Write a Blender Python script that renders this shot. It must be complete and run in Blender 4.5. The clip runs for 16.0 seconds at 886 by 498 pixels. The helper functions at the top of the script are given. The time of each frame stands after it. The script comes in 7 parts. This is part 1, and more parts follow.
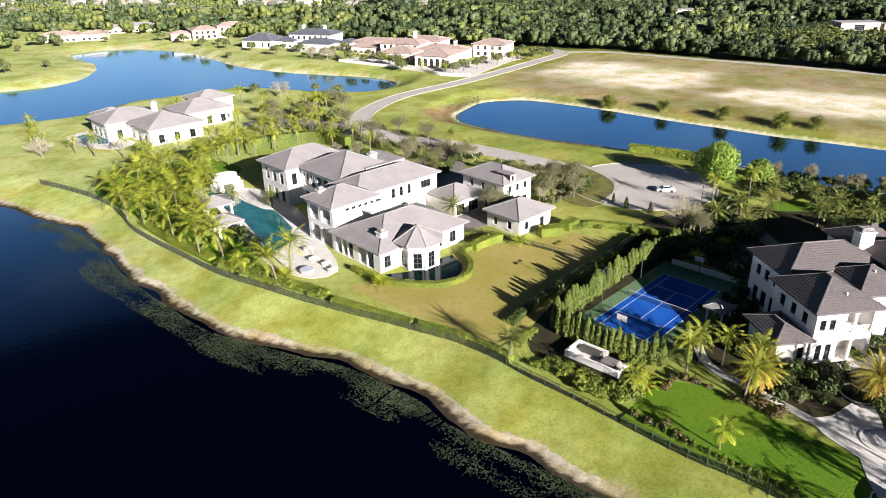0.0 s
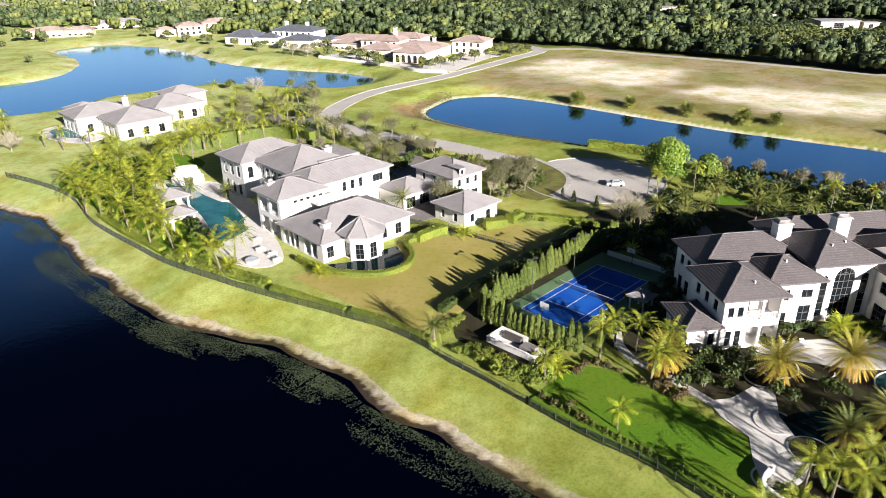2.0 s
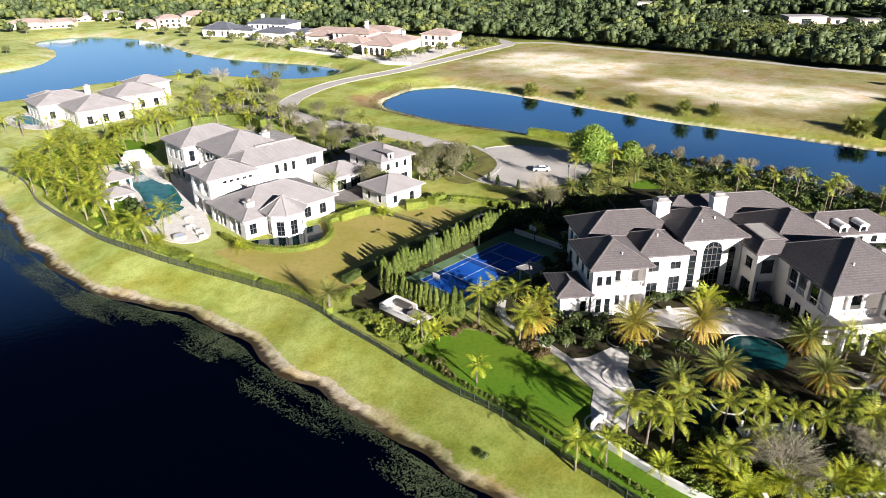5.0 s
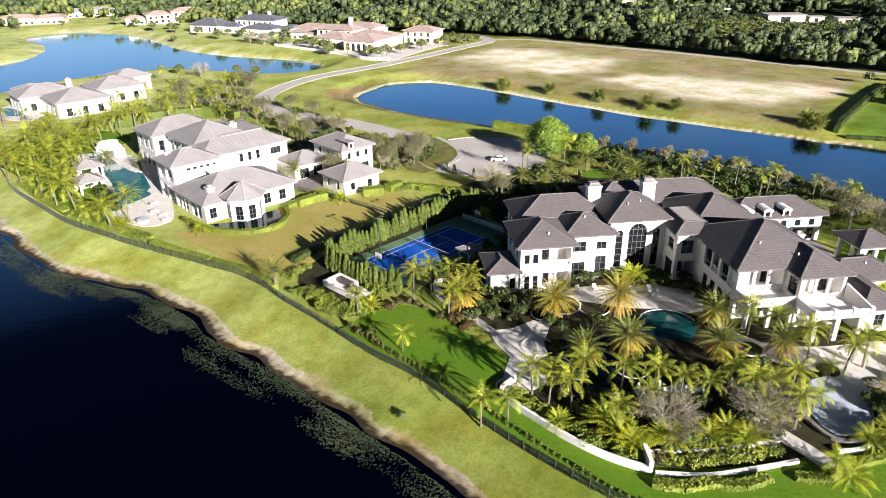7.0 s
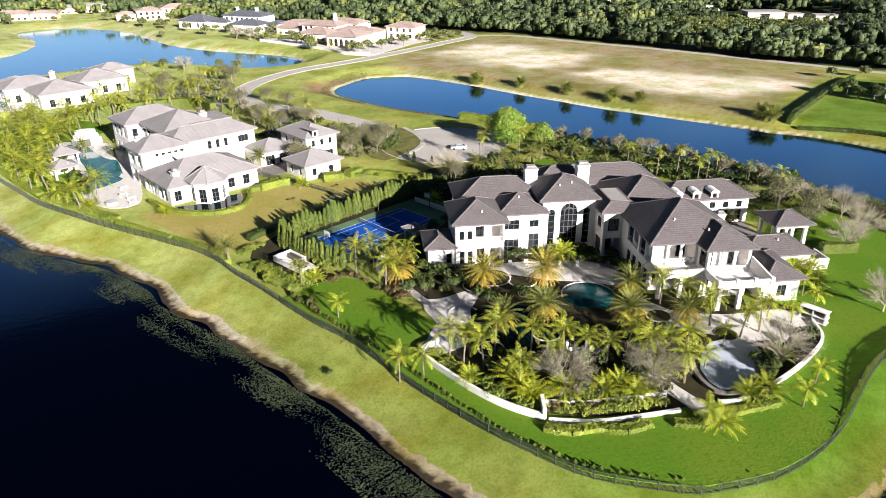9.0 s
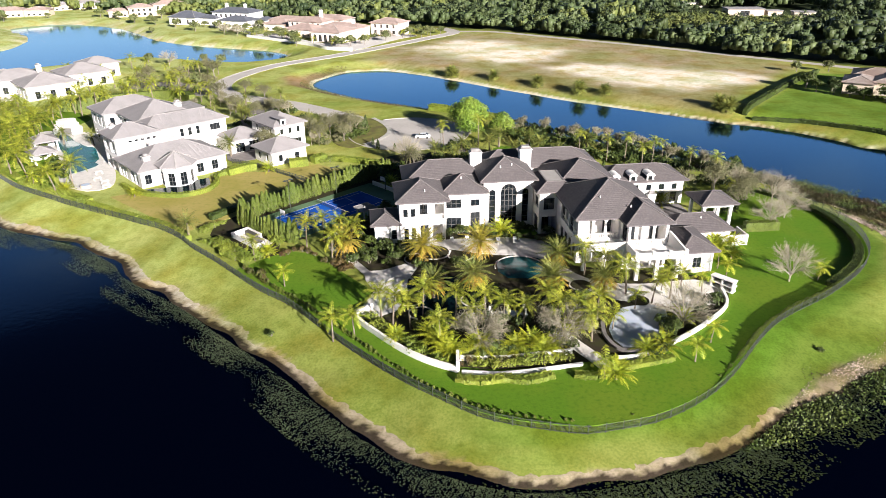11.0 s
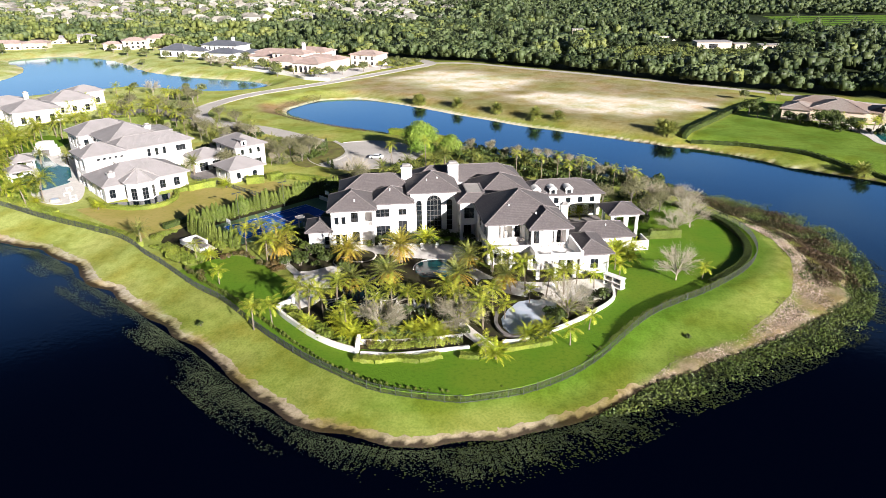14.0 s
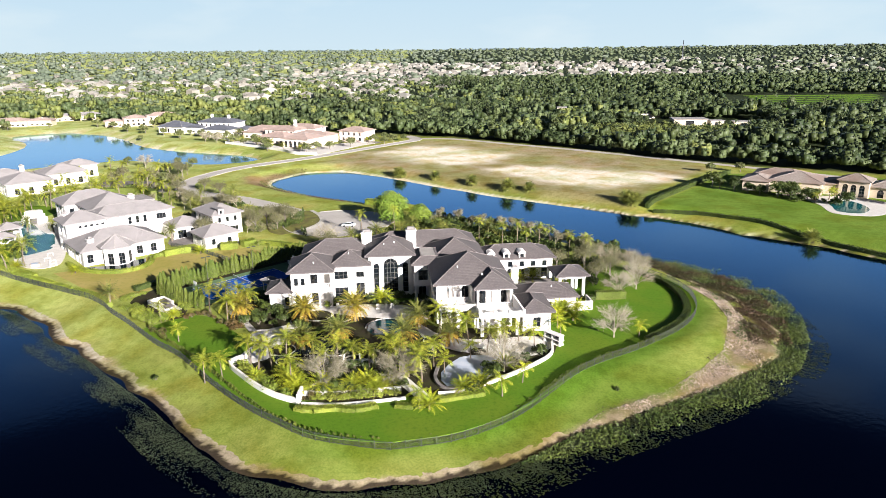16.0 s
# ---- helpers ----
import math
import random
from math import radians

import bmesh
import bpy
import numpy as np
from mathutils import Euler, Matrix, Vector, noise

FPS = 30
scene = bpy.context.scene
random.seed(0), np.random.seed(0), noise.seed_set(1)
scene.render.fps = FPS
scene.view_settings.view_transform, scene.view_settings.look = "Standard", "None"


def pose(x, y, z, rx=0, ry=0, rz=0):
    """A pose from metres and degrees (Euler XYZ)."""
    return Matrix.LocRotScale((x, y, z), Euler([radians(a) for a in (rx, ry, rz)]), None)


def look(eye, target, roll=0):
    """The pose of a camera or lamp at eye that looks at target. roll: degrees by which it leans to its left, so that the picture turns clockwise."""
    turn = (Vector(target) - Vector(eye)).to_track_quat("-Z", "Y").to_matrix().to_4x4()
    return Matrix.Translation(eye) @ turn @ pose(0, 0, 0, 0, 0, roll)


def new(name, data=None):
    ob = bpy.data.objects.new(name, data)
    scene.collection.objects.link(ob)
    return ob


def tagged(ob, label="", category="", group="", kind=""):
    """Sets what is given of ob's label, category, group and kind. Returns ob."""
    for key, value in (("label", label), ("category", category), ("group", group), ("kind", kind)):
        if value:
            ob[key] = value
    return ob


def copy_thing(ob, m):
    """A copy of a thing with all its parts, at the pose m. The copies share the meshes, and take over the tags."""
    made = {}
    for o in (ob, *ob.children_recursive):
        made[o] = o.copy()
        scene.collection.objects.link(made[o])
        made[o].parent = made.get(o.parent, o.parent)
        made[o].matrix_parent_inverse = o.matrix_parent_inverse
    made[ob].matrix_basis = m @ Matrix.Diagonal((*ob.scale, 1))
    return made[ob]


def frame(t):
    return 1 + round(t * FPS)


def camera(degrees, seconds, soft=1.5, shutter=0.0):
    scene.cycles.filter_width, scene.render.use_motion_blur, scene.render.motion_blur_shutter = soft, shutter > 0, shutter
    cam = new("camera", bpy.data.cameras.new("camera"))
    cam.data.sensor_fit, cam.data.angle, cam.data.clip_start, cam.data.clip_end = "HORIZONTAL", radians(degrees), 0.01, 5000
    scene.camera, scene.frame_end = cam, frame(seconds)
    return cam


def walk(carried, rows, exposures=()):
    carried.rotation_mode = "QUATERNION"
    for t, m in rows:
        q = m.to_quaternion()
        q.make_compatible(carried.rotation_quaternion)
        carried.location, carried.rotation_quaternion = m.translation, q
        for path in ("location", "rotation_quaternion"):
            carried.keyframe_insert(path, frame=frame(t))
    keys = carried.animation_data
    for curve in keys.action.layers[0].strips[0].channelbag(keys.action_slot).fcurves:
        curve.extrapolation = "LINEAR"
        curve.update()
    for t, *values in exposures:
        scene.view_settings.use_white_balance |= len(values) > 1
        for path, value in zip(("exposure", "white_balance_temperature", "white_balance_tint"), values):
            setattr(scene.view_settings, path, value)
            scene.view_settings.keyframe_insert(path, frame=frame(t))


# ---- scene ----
cam = camera(66.1, 16.0, 0.65)
METRES, EYE, TILT, LEAN, TURN = 110.0, 58.0, -24.1, 1.3, 0.0
ROWS = [
    (0.0, 0.0, 0.0, 0.0, 0.0, 0.0, 0.0),
    (0.5, 0.0242, -0.0063, -0.0018, -0.02, -0.04, -0.05),
    (1.0, 0.0487, -0.0134, -0.0041, -0.02, -0.1, -0.07),
    (1.5, 0.0797, -0.0237, -0.0077, -0.04, -0.15, -0.13),
    (2.0, 0.1048, -0.0331, -0.0114, -0.07, -0.22, -0.16),
    (2.5, 0.13, -0.0433, -0.0155, -0.08, -0.27, -0.2),
    (3.0, 0.1635, -0.0583, -0.022, -0.11, -0.33, -0.25),
    (3.5, 0.1887, -0.0699, -0.0277, -0.13, -0.39, -0.29),
    (4.0, 0.2137, -0.0821, -0.0329, -0.13, -0.46, -0.34),
    (6.5, 0.3394, -0.1585, -0.0651, -0.16, -0.69, -0.57),
    (7.0, 0.3633, -0.1755, -0.0725, -0.16, -0.71, -0.61),
    (7.5, 0.3879, -0.1933, -0.08, -0.15, -0.74, -0.63),
    (8.0, 0.4167, -0.2146, -0.089, -0.14, -0.8, -0.66),
    (8.5, 0.4411, -0.233, -0.0973, -0.12, -0.83, -0.69),
    (9.0, 0.465, -0.2521, -0.1062, -0.12, -0.86, -0.72),
    (11.5, 0.5909, -0.3541, -0.1523, -0.01, -1.0, -0.81),
    (12.0, 0.6142, -0.3732, -0.1606, 0.02, -1.03, -0.82),
    (12.5, 0.6375, -0.3924, -0.169, 0.03, -1.03, -0.83),
    (13.0, 0.665, -0.415, -0.1784, 0.06, -0.98, -0.83),
    (13.5, 0.6893, -0.434, -0.1849, 0.09, 0.1, -0.84),
    (14.0, 0.714, -0.4522, -0.1928, 0.11, 1.68, -0.84),
    (14.5, 0.7388, -0.4703, -0.2004, 0.14, 3.25, -0.84),
    (15.0, 0.7635, -0.488, -0.2082, 0.16, 4.79, -0.85),
    (15.5, 0.7883, -0.5049, -0.2153, 0.2, 6.34, -0.84),
    (16.0, 0.8131, -0.5212, -0.2221, 0.22, 7.88, -0.85),
]
walk(cam, [(t, pose(0, 0, EYE, TILT, LEAN, TURN) @ pose(METRES * x, METRES * y, METRES * z, 90 + pitch, roll, yaw)) for t, x, y, z, yaw, pitch, roll in ROWS])

# ---------- world, sun ----------
SUN_AZ, SUN_EL = math.atan2(0.57, -0.82), radians(17.2)
to_sun = Vector((math.sin(SUN_AZ) * math.cos(SUN_EL), math.cos(SUN_AZ) * math.cos(SUN_EL), math.sin(SUN_EL)))
world = bpy.data.worlds.new("sky")
scene.world = world
world.use_nodes = True
wn, wl = world.node_tree.nodes, world.node_tree.links
sky = wn.new("ShaderNodeTexSky")
sky.sky_type, sky.sun_disc = "NISHITA", False
sky.sun_elevation, sky.sun_rotation = SUN_EL, SUN_AZ
sky.air_density, sky.dust_density, sky.ozone_density = 1.0, 0.0, 2.0
tone = wn.new("ShaderNodeMixRGB")
tone.blend_type = "MULTIPLY"
tone.inputs[0].default_value, tone.inputs[2].default_value = 1.0, (0.72, 0.91, 1.34, 1)
wl.new(sky.outputs[0], tone.inputs[1])
wl.new(tone.outputs[0], wn["Background"].inputs[0])
wn["Background"].inputs[1].default_value = 0.007
sun = new("sun", bpy.data.lights.new("sun", "SUN"))
sun.data.energy, sun.data.angle, sun.data.color = 5.0, radians(0.55), (1.0, 0.945, 0.92)
sun.matrix_world = look(to_sun * 300 + Vector((50, 100, 0)), (50, 100, 0))
scene.view_settings.exposure = 1.63

# ---------- materials ----------
ALBEDO = 0.68


def material(name, base, rough=0.8, metal=0.0, tints=(), scale=1.0, bump=0.0, bump_scale=None, island=0.0, objects=0.0, attribute=None, spec=0.5, fine=None):
    """Procedural surface: base colour, blended to each tint by noise of two scales, with fine relief."""
    m = bpy.data.materials.new(name)
    m.use_nodes = True
    n, l = m.node_tree.nodes, m.node_tree.links
    base = tuple(c * ALBEDO for c in base)
    if not attribute:
        tints = [(tuple(c * ALBEDO for c in t[0]), *t[1:]) for t in tints]
    b = n["Principled BSDF"]
    b.inputs["Roughness"].default_value, b.inputs["Metallic"].default_value = rough, metal
    b.inputs["Specular IOR Level"].default_value = spec
    geo = n.new("ShaderNodeNewGeometry")
    where = geo.outputs["Position"]
    if attribute:
        src = n.new("ShaderNodeVertexColor")
        src.layer_name = attribute
        colour = src.outputs["Color"]
    else:
        src = n.new("ShaderNodeRGB")
        src.outputs[0].default_value = (*base, 1)
        colour = src.outputs[0]
    for i, (tint, size, low, high, amount) in enumerate(tints):
        noi = n.new("ShaderNodeTexNoise")
        noi.inputs["Scale"].default_value, noi.inputs["Detail"].default_value = size, 4.0
        l.new(where, noi.inputs["Vector"])
        ramp = n.new("ShaderNodeMapRange")
        ramp.inputs[1].default_value, ramp.inputs[2].default_value, ramp.inputs[4].default_value = low, high, amount
        l.new(noi.outputs["Fac"], ramp.inputs[0])
        mix = n.new("ShaderNodeMixRGB")
        mix.blend_type = "MULTIPLY" if attribute else "MIX"
        mix.inputs[2].default_value = (*tint, 1)
        l.new(ramp.outputs[0], mix.inputs[0])
        l.new(colour, mix.inputs[1])
        colour = mix.outputs[0]
    for amount, out in ((island, geo.outputs["Random Per Island"]), (objects, None)):
        if amount:
            if out is None:
                out = n.new("ShaderNodeObjectInfo").outputs["Random"]
            hsv = n.new("ShaderNodeHueSaturation")
            span = n.new("ShaderNodeMapRange")
            span.inputs[3].default_value, span.inputs[4].default_value = 1 - amount, 1 + amount
            l.new(out, span.inputs[0])
            l.new(span.outputs[0], hsv.inputs["Value"])
            l.new(colour, hsv.inputs["Color"])
            colour = hsv.outputs[0]
    l.new(colour, b.inputs["Base Color"])
    if bump:
        noi = n.new("ShaderNodeTexNoise")
        noi.inputs["Scale"].default_value, noi.inputs["Detail"].default_value = bump_scale or 8.0, 5.0
        l.new(where, noi.inputs["Vector"])
        bmp = n.new("ShaderNodeBump")
        bmp.inputs["Strength"].default_value, bmp.inputs["Distance"].default_value = bump, 0.1
        l.new(noi.outputs["Fac"], bmp.inputs["Height"])
        l.new(bmp.outputs[0], b.inputs["Normal"])
    return m


def leaf_material(name, base, other, island=0.35, objects=0.15, through_light=0.10, size=0.15):
    m = material(name, base, 0.55, tints=((other, size, 0.35, 0.65, 0.9),), island=island, objects=objects, spec=0.3)
    n, l = m.node_tree.nodes, m.node_tree.links
    b = n["Principled BSDF"]
    tr = n.new("ShaderNodeBsdfTranslucent")
    l.new(b.inputs["Base Color"].links[0].from_socket, tr.inputs[0])
    mix = n.new("ShaderNodeMixShader")
    mix.inputs[0].default_value = through_light
    l.new(b.outputs[0], mix.inputs[1])
    l.new(tr.outputs[0], mix.inputs[2])
    l.new(mix.outputs[0], n["Material Output"].inputs[0])
    return m


M = {}
M["ground"] = material("ground_cover", (0.2, 0.2, 0.1), 0.95, attribute="cover", bump=0.5, bump_scale=1.5, spec=0.1,
                       tints=(((0.66, 0.76, 0.55), 0.055, 0.42, 0.62, 0.9), ((0.98, 0.80, 0.58), 0.11, 0.46, 0.66, 0.8), ((0.74, 0.76, 0.62), 0.5, 0.42, 0.66, 0.75), ((0.66, 0.72, 0.6), 2.6, 0.42, 0.66, 0.7), ((0.7, 0.75, 0.65), 9.0, 0.45, 0.7, 0.6)))
M["lawn_dry"] = material("dry_lawn", (0.42, 0.365, 0.09), 0.95, bump=0.4, bump_scale=3, spec=0.1,
                         tints=(((0.52, 0.42, 0.14), 0.09, 0.4, 0.62, 0.9), ((0.33, 0.32, 0.07), 0.9, 0.48, 0.75, 0.7)))
M["lawn"] = material("watered_lawn", (0.125, 0.255, 0.016), 0.95, bump=0.7, bump_scale=3, spec=0.1,
                     tints=(((0.18, 0.27, 0.022), 0.1, 0.4, 0.65, 0.8), ((0.085, 0.18, 0.012), 1.6, 0.48, 0.75, 0.7)))
M["mulch"] = material("dark_mulch", (0.05, 0.04, 0.026), 0.95, bump=0.8, bump_scale=5, tints=(((0.06, 0.062, 0.022), 0.5, 0.4, 0.6, 0.8),), spec=0.1)
M["asphalt"] = material("pale_road", (0.62, 0.57, 0.52), 0.9, tints=(((0.54, 0.5, 0.45), 0.15, 0.4, 0.6, 0.8), ((0.68, 0.63, 0.58), 1.5, 0.45, 0.65, 0.6)), spec=0.2)
M["kerb"] = material("kerb_concrete", (0.66, 0.62, 0.55), 0.85, tints=(((0.42, 0.4, 0.36), 0.8, 0.4, 0.6, 0.7),))
M["paving"] = material("pale_stone_paving", (0.88, 0.83, 0.77), 0.8, tints=(((0.74, 0.7, 0.64), 0.7, 0.4, 0.6, 0.8), ((0.95, 0.9, 0.84), 3.0, 0.45, 0.65, 0.5)))
M["drive"] = material("grey_pavers", (0.28, 0.25, 0.235), 0.85, tints=(((0.2, 0.18, 0.17), 0.8, 0.4, 0.6, 0.7),))
M["wall"] = material("white_stucco", (1.08, 1.04, 1.0), 0.85, tints=(((0.95, 0.9, 0.85), 0.25, 0.45, 0.7, 0.6), ((1.0, 0.96, 0.92), 2.0, 0.5, 0.7, 0.5)), bump=0.15, bump_scale=12)
M["wall_cream"] = material("cream_stucco", (0.74, 0.62, 0.48), 0.85, tints=(((0.66, 0.54, 0.42), 0.25, 0.45, 0.7, 0.6),))
M["wall_pink"] = material("peach_stucco", (0.98, 0.84, 0.75), 0.85, tints=(((0.88, 0.73, 0.63), 0.25, 0.45, 0.7, 0.6),))
M["roof_grey"] = material("grey_roof_tile", (0.36, 0.335, 0.335), 0.8, tints=(((0.29, 0.27, 0.27), 0.3, 0.4, 0.65, 0.8), ((0.36, 0.33, 0.32), 2.5, 0.45, 0.65, 0.7)), bump=0.3, bump_scale=6)
M["roof_dark"] = material("brown_grey_roof_tile", (0.140, 0.121, 0.121), 0.85, tints=(((0.115, 0.098, 0.10), 0.3, 0.4, 0.65, 0.8), ((0.18, 0.155, 0.15), 2.5, 0.45, 0.65, 0.7)), bump=0.3, bump_scale=6)
M["roof_pale"] = material("pale_roof_tile", (0.42, 0.39, 0.385), 0.8, tints=(((0.35, 0.325, 0.32), 0.3, 0.4, 0.65, 0.8),))
M["roof_blue"] = material("slate_roof", (0.16, 0.17, 0.20), 0.7, tints=(((0.12, 0.13, 0.16), 0.3, 0.4, 0.65, 0.8),))
M["roof_brown"] = material("brown_roof_tile", (0.33, 0.24, 0.195), 0.8, tints=(((0.42, 0.37, 0.33), 0.08, 0.42, 0.6, 0.9), ((0.26, 0.19, 0.16), 2.0, 0.45, 0.65, 0.7)))
M["roof_red"] = material("terracotta_roof", (0.55, 0.40, 0.345), 0.8, tints=(((0.38, 0.29, 0.25), 0.3, 0.4, 0.65, 0.8), ((0.55, 0.44, 0.39), 2.0, 0.45, 0.65, 0.7)))
M["ridge_pale"] = material("mortar_ridge", (0.42, 0.39, 0.375), 0.85, tints=(((0.3, 0.28, 0.27), 1.0, 0.4, 0.65, 0.8),))
M["ridge_dark"] = material("dark_ridge", (0.27, 0.235, 0.225), 0.8, tints=(((0.17, 0.15, 0.145), 1.0, 0.4, 0.65, 0.8),))
M["deck"] = material("pale_roof_deck", (0.5, 0.46, 0.42), 0.85, tints=(((0.4, 0.37, 0.34), 0.4, 0.4, 0.65, 0.8),))
M["trim"] = material("white_trim", (1.1, 1.07, 1.03), 0.6, tints=(((0.72, 0.69, 0.65), 1.0, 0.45, 0.65, 0.5),))
M["bronze"] = material("dark_bronze_frame", (0.11, 0.10, 0.09), 0.5)
M["glass"] = material("tinted_glass", (0.012, 0.016, 0.02), 0.06, spec=0.8)
M["metal_dark"] = material("black_fence_metal", (0.07, 0.08, 0.064), 0.5, metal=0.2)
M["court_blue"] = material("blue_court_paint", (0.012, 0.10, 0.50), 0.85, tints=(((0.02, 0.15, 0.6), 0.3, 0.4, 0.65, 0.8),), spec=0.08)
M["court_green"] = material("green_court_paint", (0.17, 0.28, 0.15), 0.75, tints=(((0.14, 0.23, 0.12), 0.4, 0.4, 0.65, 0.8),), spec=0.1)
M["line"] = material("white_line_paint", (1.1, 1.1, 1.1), 0.7)
M["sand"] = material("pale_sand", (0.62, 0.52, 0.43), 0.95)
M["bark"] = material("palm_bark", (0.27, 0.215, 0.16), 0.9, tints=(((0.17, 0.135, 0.1), 1.5, 0.4, 0.6, 0.9),), bump=0.4, bump_scale=5)
M["bark_grey"] = material("grey_bark", (0.30, 0.26, 0.22), 0.9, tints=(((0.2, 0.17, 0.14), 1.5, 0.4, 0.6, 0.9),))
M["coco"] = leaf_material("coconut_frond", (0.19, 0.25, 0.022), (0.54, 0.54, 0.06), size=0.55, through_light=0.22)
M["date"] = leaf_material("date_frond", (0.14, 0.18, 0.035), (0.38, 0.38, 0.085), size=0.5, through_light=0.16)
M["date_old"] = leaf_material("old_date_frond", (0.58, 0.37, 0.05), (0.40, 0.27, 0.04))
M["date_gold"] = leaf_material("golden_date_frond", (0.26, 0.25, 0.035), (0.50, 0.40, 0.05), size=0.5)
M["weed"] = leaf_material("water_weed", (0.046, 0.062, 0.011), (0.024, 0.034, 0.008), island=0.4, objects=0, size=0.12)
M["verge"] = material("olive_verge", (0.24, 0.23, 0.07), 0.95, bump=0.4, bump_scale=3, spec=0.1, tints=(((0.16, 0.13, 0.06), 0.3, 0.42, 0.6, 0.9), ((0.16, 0.19, 0.04), 1.2, 0.45, 0.7, 0.8)))
M["areca"] = leaf_material("yellow_green_frond", (0.56, 0.57, 0.04), (0.30, 0.39, 0.035), size=0.5, through_light=0.22)
M["broad"] = leaf_material("bright_leaf", (0.16, 0.27, 0.03), (0.27, 0.36, 0.05))
M["shrub"] = leaf_material("shrub_leaf", (0.055, 0.085, 0.018), (0.09, 0.12, 0.02))
M["hedge"] = leaf_material("hedge_leaf", (0.18, 0.24, 0.03), (0.32, 0.36, 0.05), island=0.28)
M["cypress"] = leaf_material("conifer_leaf", (0.105, 0.15, 0.022), (0.17, 0.205, 0.032), island=0.25)
M["croton"] = leaf_material("red_brown_leaf", (0.14, 0.085, 0.03), (0.09, 0.10, 0.025))
M["twig"] = material("bare_twig", (0.42, 0.37, 0.27), 0.9, objects=0.2)
M["olive"] = leaf_material("grey_olive_leaf", (0.19, 0.185, 0.09), (0.25, 0.235, 0.12), island=0.22, through_light=0.2)
M["forest"] = leaf_material("forest_leaf", (0.036, 0.06, 0.02), (0.085, 0.11, 0.034), island=0.16, objects=0, size=0.07)
M["forest_mid"] = leaf_material("mid_green_tree_leaf", (0.078, 0.115, 0.042), (0.15, 0.185, 0.072), island=0.16, objects=0, size=0.05)
# distant leaves made greyer and paler: haze painted into the colour
M["hazed_far_forest"] = leaf_material("hazed_woodland_leaf", (0.13, 0.165, 0.115), (0.19, 0.22, 0.155), island=0.1, objects=0, size=0.012)
M["reed"] = leaf_material("brown_reed", (0.09, 0.052, 0.028), (0.065, 0.058, 0.02), island=0.4, objects=0, size=0.12)
M["rush"] = leaf_material("green_rush", (0.105, 0.14, 0.024), (0.06, 0.08, 0.016), island=0.4, objects=0, size=0.12)
M["rush_bright"] = leaf_material("bright_rush", (0.075, 0.115, 0.022), (0.14, 0.175, 0.035), island=0.35, objects=0, size=0.2)
M["lily"] = leaf_material("lily_pad", (0.055, 0.075, 0.035), (0.13, 0.16, 0.078), island=0.5, objects=0, through_light=0.05)
M["rubble"] = material("dry_rubble", (0.58, 0.47, 0.39), 0.95, tints=(((0.40, 0.30, 0.22), 0.5, 0.4, 0.6, 0.8),), island=0.75)
M["pool"] = material("pool_water", (0.012, 0.115, 0.125), 0.05, tints=(((0.02, 0.17, 0.18), 0.3, 0.4, 0.6, 0.9),), spec=0.2, bump=0.05, bump_scale=3)
M["pool_deep"] = material("deep_teal_water", (0.006, 0.045, 0.05), 0.06, tints=(((0.015, 0.11, 0.115), 0.22, 0.45, 0.62, 0.9),), spec=0.15, bump=0.05, bump_scale=3)
M["pool_dark"] = material("dark_pool_water", (0.003, 0.010, 0.012), 0.1, spec=0.08, tints=(((0.008, 0.03, 0.03), 0.3, 0.4, 0.6, 0.9),), bump=0.05, bump_scale=3)
M["pale_pool"] = material("pale_shallow_pool", (0.62, 0.70, 0.84), 0.25, tints=(((0.75, 0.8, 0.9), 0.5, 0.45, 0.6, 0.8),))
M["car"] = material("white_car_paint", (0.8, 0.8, 0.8), 0.3)
M["tyre"] = material("tyre_rubber", (0.02, 0.02, 0.02), 0.8)
M["wood"] = material("weathered_wood", (0.45, 0.38, 0.3), 0.9)
M["canvas"] = material("white_canvas", (1.05, 1.02, 0.98), 0.9)
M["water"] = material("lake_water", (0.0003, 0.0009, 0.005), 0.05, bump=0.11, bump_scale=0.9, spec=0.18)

# the lake mirrors the sky more, the flatter it is seen; blue gloss stands in for deeper sky
n, l = M["water"].node_tree.nodes, M["water"].node_tree.links
n["Principled BSDF"].inputs["Specular IOR Level"].default_value = 0.04
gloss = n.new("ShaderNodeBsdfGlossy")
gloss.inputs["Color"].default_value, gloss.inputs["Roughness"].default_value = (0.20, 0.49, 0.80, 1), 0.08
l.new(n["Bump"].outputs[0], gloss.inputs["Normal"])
# reflection colour painted in: deep blue, paler where seen flat
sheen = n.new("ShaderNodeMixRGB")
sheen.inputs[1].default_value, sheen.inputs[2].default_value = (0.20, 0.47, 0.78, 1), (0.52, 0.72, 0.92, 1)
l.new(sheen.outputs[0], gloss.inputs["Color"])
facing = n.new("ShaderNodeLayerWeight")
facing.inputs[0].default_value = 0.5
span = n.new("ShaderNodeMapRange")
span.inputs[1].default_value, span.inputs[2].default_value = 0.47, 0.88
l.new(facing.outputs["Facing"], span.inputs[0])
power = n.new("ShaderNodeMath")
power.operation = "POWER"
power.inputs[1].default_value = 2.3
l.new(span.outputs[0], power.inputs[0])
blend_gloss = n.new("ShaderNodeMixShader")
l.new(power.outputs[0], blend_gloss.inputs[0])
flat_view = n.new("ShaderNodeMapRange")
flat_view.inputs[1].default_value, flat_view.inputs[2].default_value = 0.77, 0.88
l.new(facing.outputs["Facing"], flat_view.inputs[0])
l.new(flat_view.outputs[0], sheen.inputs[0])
l.new(n["Principled BSDF"].outputs[0], blend_gloss.inputs[1])
l.new(gloss.outputs[0], blend_gloss.inputs[2])
l.new(blend_gloss.outputs[0], n["Material Output"].inputs[0])

